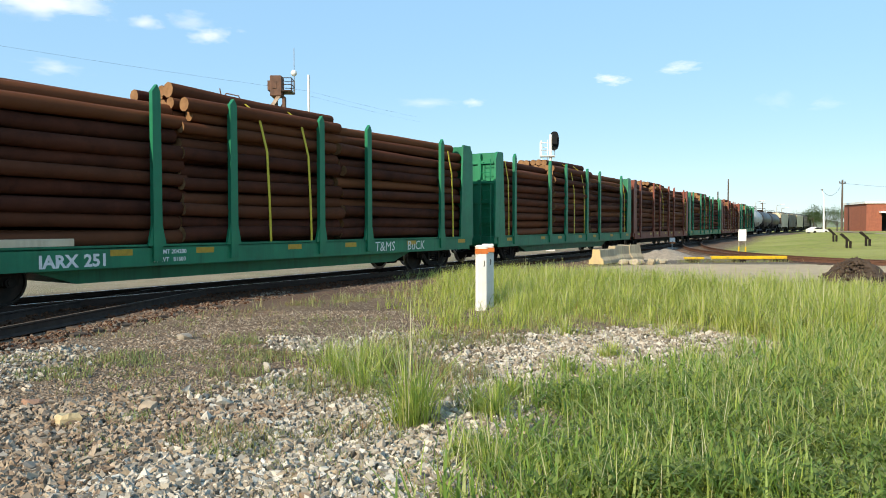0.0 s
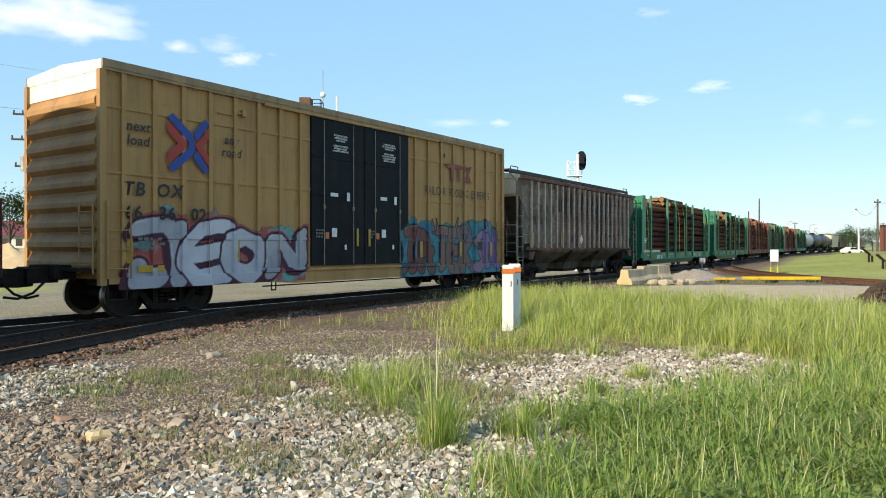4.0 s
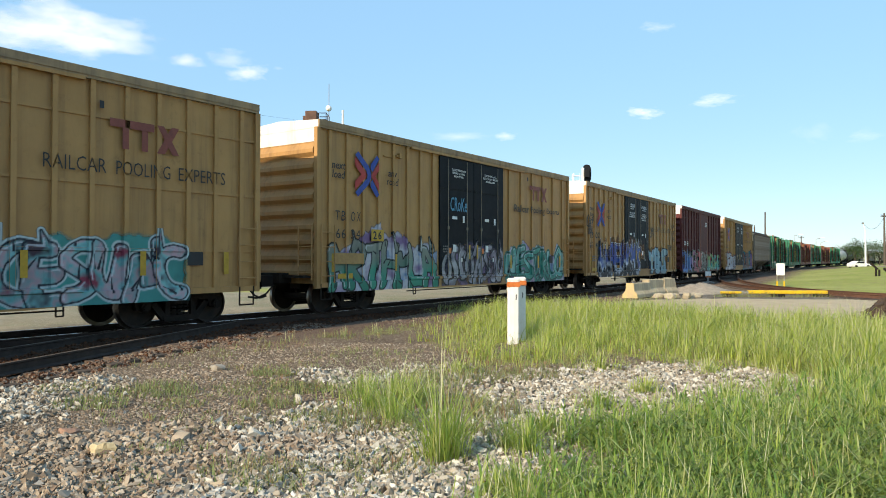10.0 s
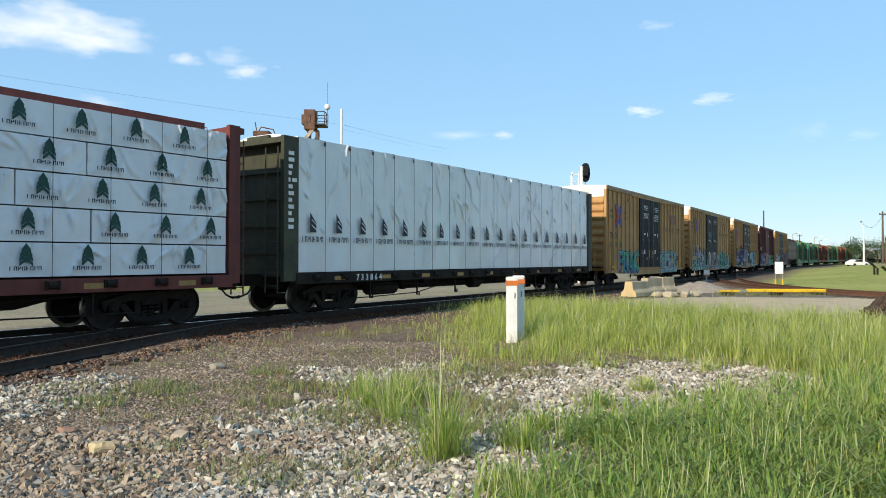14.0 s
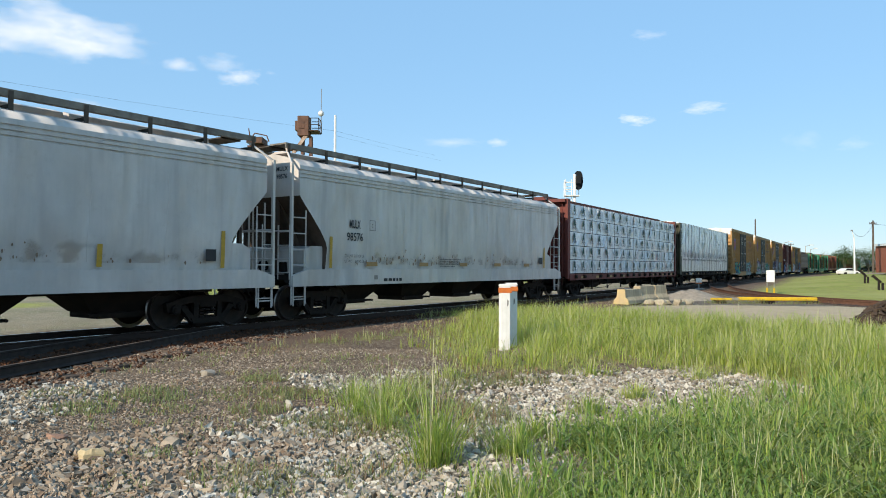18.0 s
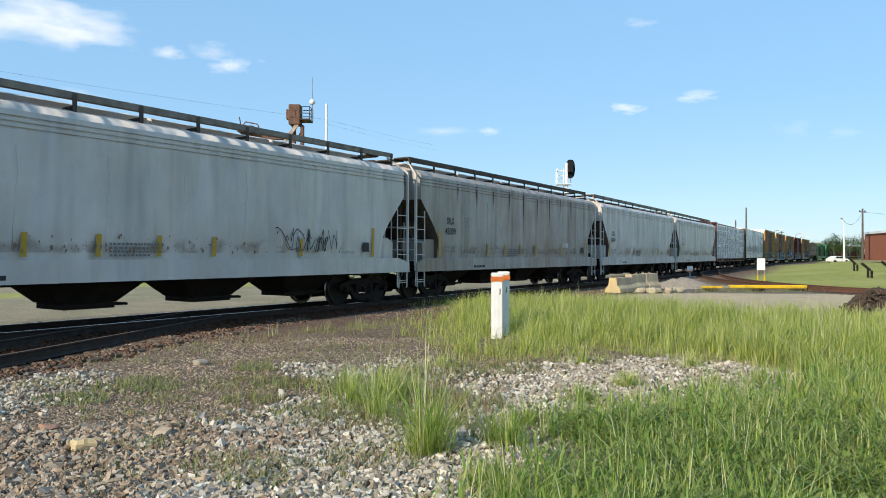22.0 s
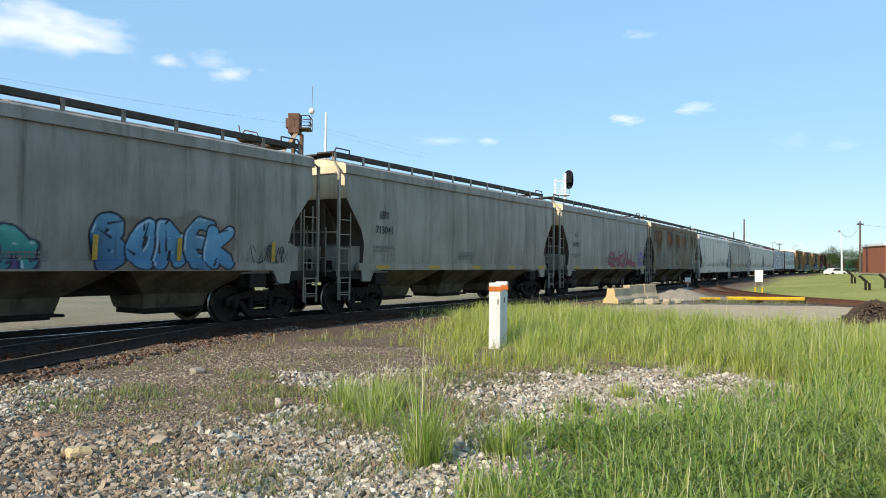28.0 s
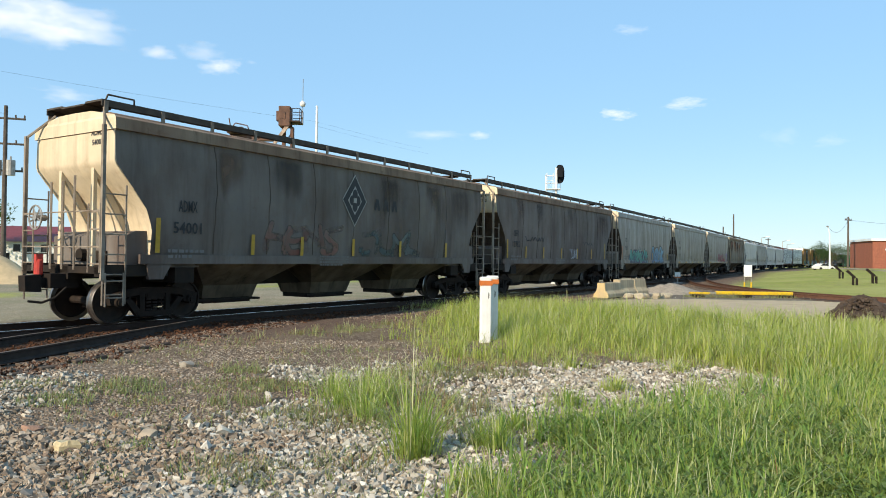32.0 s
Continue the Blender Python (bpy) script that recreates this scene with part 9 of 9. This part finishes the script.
for z in (13.3, 13.85):
    bent(bm, [(0.25, -0.8, z), (1.1, -0.8, z), (1.1, 0.8, z), (0.25, 0.8, z)], 0.035, 5)
tagged(part("platform_rail", bm, "rail", tw), kind="stuff")
bm = bmesh.new()
rod(bm, (1.15, 0.3, 12.8), (1.15, 0.3, 16.6), 0.03, 5)
part("antenna", bm, "galv", tw)
bm = bmesh.new()
bmesh.ops.create_uvsphere(bm, u_segments=12, v_segments=8, radius=0.26, matrix=Matrix.Translation((1.15, 0.2, 14.45)))
part("radio_dome", bm, "postwhite", tw)
bm = bmesh.new()
box(bm, (-4.9, -1.0, 11.7), (-3.6, 1.0, 12.2))
box(bm, (-5.0, -0.3, 11.2), (-0.4, 0.3, 11.6))
rod(bm, (-4.8, 0, 12.1), (-5.0, 0, 13.1), 0.05, 5)
bent(bm, [(-4.4, -1.0, 12.2), (-4.2, -1.0, 12.5), (-3.2, -1.0, 12.3), (-3.0, -1.0, 11.8)], 0.05, 5)
part("conveyor_head", bm, "rustst", tw)


def utility_pole(x, y, z, h, r, label, arms=(), material="wood", transformer=False, zb=-0.1):
    e = thing("utility_pole", label, "utility pole", pose(x, y, zb), "poles along the line")
    bm = bmesh.new()
    rod(bm, (0, 0, 0), (0, 0, h), r, 10, r * 0.65)
    part("shaft", bm, material, e)
    for za, w, ang in arms:
        c_, s_ = math.cos(ang), math.sin(ang)
        bm = bmesh.new()
        rod(bm, (-w * c_, -w * s_, za), (w * c_, w * s_, za), 0.07, 5)
        for k in (-0.95, -0.5, 0.5, 0.95):
            rod(bm, (k * w * c_, k * w * s_, za), (k * w * c_, k * w * s_, za + 0.25), 0.05, 6)
        part("crossarm", bm, material, e)
    if transformer:
        for s in (-1, 1):
            bm = bmesh.new()
            rod(bm, (s * 0.42, -0.1, h * 0.60), (s * 0.42, -0.1, h * 0.60 + 0.95), 0.26, 12)
            rod(bm, (s * 0.42, -0.1, h * 0.60 + 0.95), (s * 0.42, -0.1, h * 0.60 + 1.2), 0.05, 6)
            part("transformer", bm, "galv", e, "grey pole transformer")
    return e


utility_pole(-26.2, 45.0, 0, 11.0, 0.17, "dark wooden utility pole with crossarms and grey transformers", ((10.2, 1.1, 0.3), (8.6, 1.2, 0.3), (6.9, 1.0, 0.3)), transformer=True)
utility_pole(-12.0, 80.0, 0, 18.8, 0.20, "pale tall steel pole behind the loader tower", (), "galvw")
utility_pole(62.05, 100.5, 0, 7.6, 0.17, "dark wooden utility pole beside the brick building", ((7.1, 0.7, 0.4),), zb=0.8)
utility_pole(66.5, 148.0, 0, 11.5, 0.2, "distant dark utility pole beyond the train", (), zb=0.2)
utility_pole(66.0, 152.0, 0, 9.0, 0.2, "distant dark utility pole beyond the train", (), zb=0.2)
utility_pole(105.0, 210.0, 0, 8.6, 0.2, "distant utility pole beyond the train", ((8.2, 1.0, 0.3),), zb=0.2)
for x, y, h in ((98.0, 200.0, 8.5), (112.0, 215.0, 8.0), (124.0, 235.0, 7.5)):
    e = thing("street_lamp", "distant pale street lamp beyond the train", "street lamp", pose(x, y, 0), "distant street lamps")
    bm = bmesh.new()
    rod(bm, (0, 0, 0), (0, 0, h), 0.12, 6, 0.08)
    rod(bm, (0, 0, h), (1.8, 0, h + 0.4), 0.07, 5)
    part("column", bm, "galv", e)
    bm = bmesh.new()
    box(bm, (1.3, -0.25, h + 0.3), (2.4, 0.25, h + 0.55))
    part("lantern", bm, "galvw", e)
fl = thing("leaning_mast", "thin pale leaning mast with a sagging cable", "mast", pose(57.3, 97.0, 0.8))
bm = bmesh.new()
rod(bm, (0, 0, 0), (-0.05, 0, 5.0), 0.13, 8, 0.08)
rod(bm, (-0.05, 0, 5.0), (-0.35, 0, 6.0), 0.06, 6)
part("shaft", bm, "galvw", fl)
bm = bmesh.new()
box(bm, (-0.47, -0.1, 5.85), (-0.25, 0.1, 6.05))
part("floodlight", bm, "galv", fl)


def wire(pts, label, r=0.012, sag=0.0):
    bm = bmesh.new()
    for a, b_ in zip(pts, pts[1:]):
        a, b_ = Vector(a), Vector(b_)
        q = [a.lerp(b_, i / 10) - Vector((0, 0, sag * 4 * (i / 10) * (1 - i / 10))) for i in range(11)]
        bent(bm, q, r, 4)
    me = finish(bm, "overhead_wire")
    me.materials.append(M["under"])
    tagged(new("overhead_wire", me), label, "wire", "overhead wires")


wire([(-63.3, 40, 17.6), (-37.6, 60, 17.2), (-12.0, 80, 16.9), (-0.1, 150, 25.0)], "thin black overhead wire strung between poles", 0.007, 0.15)
wire([(-12.0, 80, 16.4), (1.2, 150, 23.8)], "thin black overhead wire strung between poles", 0.006, 0.15)
wire([(-70, 8, 11.0), (-26.2, 45, 10.4)], "thin black overhead wire strung between poles", 0.008, 0.4)
wire([(56.95, 97, 6.8), (62.05, 100.5, 7.9)], "thin sagging cable from mast to pole", 0.02, 1.3)
wire([(62.05, 100.5, 7.9), (95, 105, 7.5)], "thin cable from the pole past the brick building", 0.015, 0.6)

# low buildings behind the train at the left
def low_building(x, y, w, d, h, rz, wall, roof, label, sign_bars=False):
    e = thing("low_building", label, "building", pose(x, y, 0, 0, 0, rz))
    bm = bmesh.new()
    box(bm, (-w / 2, -d / 2, -0.1), (w / 2, d / 2, h))
    part("wall", bm, wall, e)
    bm = bmesh.new()
    prism(bm, [(-d / 2 - 0.5, h), (d / 2 + 0.5, h), (0, h + 2.0)], -w / 2 - 0.4, w / 2 + 0.4, axis="x")
    part("roof", bm, roof, e)
    if sign_bars:
        for i in range(14):
            panel(e, "sign_letter", [(-w / 2 + 1 + i * 1.5, h - 1.15), (-w / 2 + 1.75 + i * 1.5, h - 1.15), (-w / 2 + 1.75 + i * 1.5, h - 0.3), (-w / 2 + 1 + i * 1.5, h - 0.3)], -d / 2 - 0.01, "black")
    for i in range(5):
        a = -w / 2 + 2 + i * (w - 4) / 5
        bm = bmesh.new()
        box(bm, (a, -d / 2 - 0.05, 0.0 if i % 2 else 0.7), (a + 1.6, -d / 2 + 0.05, 1.6))
        part("window" if i % 2 == 0 else "door", bm, "door", e)
    return e


M["wallw"] = surf("white_metal_siding", (0.66, 0.65, 0.62), (0.55, 0.54, 0.50), 2, 0.6, 0, (0.4, 0.36, 0.3), 0.3)
M["roofr"] = surf("maroon_metal_roof", (0.20, 0.035, 0.032), (0.15, 0.03, 0.028), 2, 0.5)
M["brick"] = surf("red_brick_wall", (0.33, 0.115, 0.07), (0.25, 0.085, 0.055), 3, 0.85, 0, (0.18, 0.08, 0.05), 0.4, bump=0.5)
low_building(-46, 88, 34, 12, 2.9, 4, "wallw", "roofr", "low white building with a maroon roof and dark signboard letters", True)
low_building(-8, 120, 26, 12, 3.2, -3, "wallw", "roofr", "low white shed with a maroon roof behind the yard")
heap("sand_mound", "heap of pale sand beyond the yard", -24.9, 40.0, 5.0, 2.8, 1.75, "paledust", 9)

# brick building at the right with a wide dark opening
bk = thing("brick_building", "red brick building with white roof trim and a wide dark opening", "building", pose(64.0, 97.9, 0.75, 0, 0, -14))
bm = bmesh.new()
box(bm, (0, 0, 0), (2.0, 9, 4.1))
box(bm, (8.2, 0, 0), (20, 9, 4.1))
box(bm, (2.0, 0, 3.0), (8.2, 9, 4.1))
box(bm, (2.0, 8.7, 0), (8.2, 9, 3.0))
part("wall", bm, "brick", bk)
bm = bmesh.new()
box(bm, (-0.25, -0.25, 4.1), (20.3, 9.3, 4.42))
part("roof", bm, "galvw", bk, "white roof edge")
bm = bmesh.new()
box(bm, (1.6, -0.9, 2.75), (8.4, 0.0, 3.0))
part("canopy", bm, "galvw", bk, "white canopy over the opening")
bm = bmesh.new()
box(bm, (7.0, -0.1, 0.0), (7.25, 0.0, 2.75))
box(bm, (9.4, -0.06, 0.0), (11.5, 0.0, 2.6))
part("door_frame", bm, "galvw", bk)
# black sheet added inside the opening to paint its shaded depth
bm = bmesh.new()
box(bm, (2.0, 3.0, 0.0), (8.2, 3.1, 3.0))
part("inner_wall", bm, "door", bk)

# slanted display panels on legs by the path
for i, (x, y) in enumerate(((33.4, 55.0), (29.5, 47.0), (31.9, 48.6))):
    e = thing("display_stand", "dark slanted display panel on two legs by the path", "display stand", pose(x, y, height(x, y) - 0.02, 0, 0, -25), "display stands along the path")
    bm = bmesh.new()
    prism(bm, [(-0.52, 0.96), (-0.41, 1.05), (0.06, 0.58), (-0.03, 0.50)], -0.30, 0.30)
    part("display_panel", bm, "truck", e)
    for xx in (-0.10, 0.12):
        bm = bmesh.new()
        box(bm, (xx - 0.045, -0.26, 0), (xx + 0.045, -0.18, 0.62 if xx < 0 else 0.52))
        box(bm, (xx - 0.045, 0.18, 0), (xx + 0.045, 0.26, 0.62 if xx < 0 else 0.52))
        part("leg", bm, "truck", e)
bm = bmesh.new()
pts = [(38, 55), (44, 66), (46, 73), (49, 82), (56, 92), (70, 96)]
for (x0, y0), (x1, y1) in zip(pts, pts[1:]):
    v = [bm.verts.new((x, y, height(x, y) + 0.03)) for x, y in ((x0, y0), (x0 + 2.2, y0 - 0.8), (x1 + 2.2, y1 - 0.8), (x1, y1))]
    bm.faces.new(v)
me = finish(bm, "path")
me.materials.append(surf("brown_path_dirt", (0.34, 0.25, 0.17), (0.28, 0.21, 0.14), 3, 0.9))
tagged(new("path", me), "brown dirt path past the display stands", "path", kind="structure")

# white parked car
wc = thing("parked_car", "white parked car at the edge of the lawn", "car", pose(87.2, 150.0, 0.0, 0, 0, 12))
bm = bmesh.new()
prism(bm, [(-2.3, 0.3), (2.3, 0.3), (2.35, 0.65), (1.9, 0.88), (1.0, 0.95), (0.35, 1.42), (-1.0, 1.45), (-1.8, 1.0), (-2.3, 0.92)], -0.88, 0.88)
bevel(bm, 0.06, 2)
part("body", bm, "postwhite", wc)
bm = bmesh.new()
prism(bm, [(0.85, 0.97), (0.30, 1.36), (-0.95, 1.38), (-1.55, 1.0)], -0.892, 0.892)
part("window", bm, "door", wc)
for x in (-1.45, 1.45):
    for y in (-0.85, 0.85):
        bm = bmesh.new()
        rod(bm, (x, y - 0.1, 0.33), (x, y + 0.1, 0.33), 0.33, 16)
        part("wheel", bm, "under", wc)

# trees far behind
BARK = surf("tree_bark", (0.11, 0.085, 0.065), (0.07, 0.055, 0.042), 5, 0.9, bump=0.6)
CROWN = leaf_mat("tree_leaves", [(0.035, 0.075, 0.022), (0.055, 0.105, 0.03), (0.08, 0.125, 0.04), (0.03, 0.06, 0.02)], 0.3)


def tree(x, y, h, w, seed, zb=0.0, label="leafy green tree behind the buildings"):
    e = thing("tree", label, "tree", pose(x, y, zb), "trees behind the buildings")
    rr = random.Random(seed)
    bm = bmesh.new()
    rod(bm, (0, 0, -0.1), (0, 0, h * 0.55), h * 0.03, 8, h * 0.018)
    tips = []
    for i in range(9):
        a, z0 = rr.uniform(0, 6.28), h * rr.uniform(0.28, 0.6)
        tip = (math.cos(a) * w * rr.uniform(0.3, 0.9), math.sin(a) * w * rr.uniform(0.3, 0.9), h * rr.uniform(0.5, 0.95))
        rod(bm, (0, 0, z0), tip, h * 0.012, 5, h * 0.004)
        tips.append(tip)
    part("trunk", bm, BARK, e)
    rq = np.random.RandomState(seed)
    tips.append((0, 0, h * 0.9))
    C = np.array(tips)
    k = 2600
    idx = rq.randint(0, len(C), k)
    P = C[idx] + rq.normal(0, 1, (k, 3)) * np.array([w * 0.22, w * 0.22, h * 0.09])
    a, t_ = rq.rand(k) * 6.28, (rq.rand(k) - 0.5) * 2
    L_ = h * (0.012 + 0.018 * rq.rand(k))
    ax = np.stack([np.cos(a) * np.cos(t_), np.sin(a) * np.cos(t_), np.sin(t_)], -1) * L_[:, None]
    sd = np.stack([-np.sin(a), np.cos(a), np.zeros(k)], -1) * L_[:, None] * 0.6
    V = np.stack([P - ax, P + sd, P + ax, P - sd], 1).reshape(-1, 3)
    me = bpy.data.meshes.new("crown")
    me.vertices.add(k * 4)
    me.vertices.foreach_set("co", V.astype(np.float32).ravel())
    me.loops.add(k * 4)
    me.loops.foreach_set("vertex_index", np.arange(k * 4, dtype=np.int32))
    me.polygons.add(k)
    me.polygons.foreach_set("loop_start", np.arange(0, k * 4, 4, dtype=np.int32))
    me.update(calc_edges=True)
    part("crown", me, CROWN, e)


for i, (x, y, h, w) in enumerate(((118, 205, 7.5, 2.6), (121, 214, 6, 2.6), (127, 204, 7, 4), (132, 206, 6.5, 4), (138, 208, 6.5, 4), (113, 206, 5.5, 2.6), (108, 225, 5.5, 3.5), (144, 206, 6.5, 4), (152, 214, 9, 6), (160, 215, 9, 6), (-48, 78, 7.5, 2.6), (95, 160, 5.6, 3), (99.5, 163, 5.0, 3), (-66, 100, 9, 4), (-30, 122, 8, 4), (-10, 150, 9, 5), (10, 170, 9, 5))):
    tree(x, y, h, w, i + 1)

# hazy line of woods along the horizon
M["woods"] = surf("distant_woods", (0.16, 0.20, 0.17), (0.12, 0.155, 0.13), 0.05, 1.0)
vs, fs = [], []
N = 260
for i in range(N + 1):
    a = radians(-75 + 150 * i / N)
    hh = 5.0 + 4 * noise.noise(Vector((i * 0.23, 0, 0))) + 3 * noise.noise(Vector((i * 0.9, 4, 0)))
    for r, z in ((900, -1.0), (900, max(hh, 2.0) + 4), (930, max(hh, 2.0) + 4), (930, -1.0)):
        vs.append((math.sin(a) * r, math.cos(a) * r, z))
for i in range(N):
    for j in range(3):
        fs.append((i * 4 + j, i * 4 + j + 1, i * 4 + j + 5, i * 4 + j + 4))
tagged(new("woods", raw("woods", vs, fs, "woods")), "hazy distant line of woods on the horizon", "woods", kind="stuff")

# ---- clouds: thin white drifts very far behind everything ----
def cloud_mat(seed, dens):
    m, n, l, b = node_mat("cloud_vapour")
    n.remove(b)
    tc = n.new("ShaderNodeTexCoord")
    mp = n.new("ShaderNodeMapping")
    mp.inputs["Location"].default_value = (seed * 3.1, seed * 1.7, 0)
    l.new(tc.outputs["Generated"], mp.inputs[0])
    t_ = n.new("ShaderNodeTexNoise")
    t_.inputs["Scale"].default_value, t_.inputs["Detail"].default_value, t_.inputs["Roughness"].default_value = 4.2, 9.0, 0.62
    l.new(mp.outputs[0], t_.inputs[0])
    ct = n.new("ShaderNodeVectorMath")
    ct.operation = "SUBTRACT"
    ct.inputs[1].default_value = (0.5, 0.5, 0.0)
    l.new(tc.outputs["Generated"], ct.inputs[0])
    mz = n.new("ShaderNodeVectorMath")
    mz.operation = "MULTIPLY"
    mz.inputs[1].default_value = (1, 1, 0)
    l.new(ct.outputs[0], mz.inputs[0])
    ln = n.new("ShaderNodeVectorMath")
    ln.operation = "LENGTH"
    l.new(mz.outputs[0], ln.inputs[0])
    edge = n.new("ShaderNodeMapRange")
    edge.inputs[1].default_value, edge.inputs[2].default_value, edge.inputs[3].default_value, edge.inputs[4].default_value = 0.0, 0.5, 0.30, -0.50
    l.new(ln.outputs["Value"], edge.inputs[0])
    ad = n.new("ShaderNodeMath")
    ad.operation = "ADD"
    l.new(edge.outputs[0], ad.inputs[0])
    l.new(t_.outputs[0], ad.inputs[1])
    al = n.new("ShaderNodeMapRange")
    al.inputs[1].default_value, al.inputs[2].default_value, al.inputs[4].default_value = 0.47, 1.0, dens
    l.new(ad.outputs[0], al.inputs[0])
    em = n.new("ShaderNodeEmission")
    em.inputs[0].default_value, em.inputs[1].default_value = (1.0, 0.99, 0.97, 1), CLOUD_GLOW
    tr = n.new("ShaderNodeBsdfTransparent")
    ms = n.new("ShaderNodeMixShader")
    l.new(al.outputs[0], ms.inputs[0])
    l.new(tr.outputs[0], ms.inputs[1])
    l.new(em.outputs[0], ms.inputs[2])
    l.new(ms.outputs[0], n["Material Output"].inputs[0])
    return m


CLOUD_GLOW = 1.0
CLOUDS = ((-28.5, 16.6, 19.0, 8.0, 1.0), (-30.0, 15.6, 17.0, 7.0, 0.9), (-25.5, 16.2, 11.0, 5.0, 0.6), (-20.6, 14.9, 4.8, 2.4, 0.55), (-15.7, 14.4, 6.5, 3.4, 0.6), (-17.2, 15.3, 6.5, 2.8, 0.35), (-26.5, 11.2, 8.0, 2.4, 0.4), (15.6, 11.4, 5.2, 1.7, 0.85), (20.6, 12.0, 7.0, 1.9, 0.7), (4.7, 9.9, 3.4, 1.8, 0.45), (1.0, 9.9, 9.0, 2.2, 0.28), (16.6, 17.6, 4.6, 1.6, 0.3), (30.5, 8.6, 5.0, 1.8, 0.2), (27.5, 9.2, 5.0, 3.0, 0.14), (-17, 20.5, 8.0, 2.2, 0.35))
# azimuth and elevation of the middle, width and height, all in degrees, and density
for i, (az, el, w, h, dn) in enumerate(CLOUDS):
    D = 2600.0
    a, e_l = radians(az), radians(el)
    c0 = Vector((math.sin(a) * math.cos(e_l), math.cos(a) * math.cos(e_l), math.sin(e_l))) * D + Vector((0, 0, EYE_Z))
    wx, hz = D * radians(w * 1.2) / 2, D * radians(h * 1.2) / 2
    me = raw("cloud", [(-wx, -hz, 0), (wx, -hz, 0), (wx, hz, 0), (-wx, hz, 0)], [(0, 1, 2, 3)], cloud_mat(i + 1, dn))
    ob = tagged(new("cloud", me), "small white fair-weather cloud in the blue sky", "cloud", "clouds", "structure")
    ob.matrix_basis = look(c0, (0, 0, EYE_Z)) @ Matrix.Rotation(math.pi, 4, "Y")


def motions():
    for car, mid, base in CARS:
        walk(car, car_rows(mid, base))


motions()
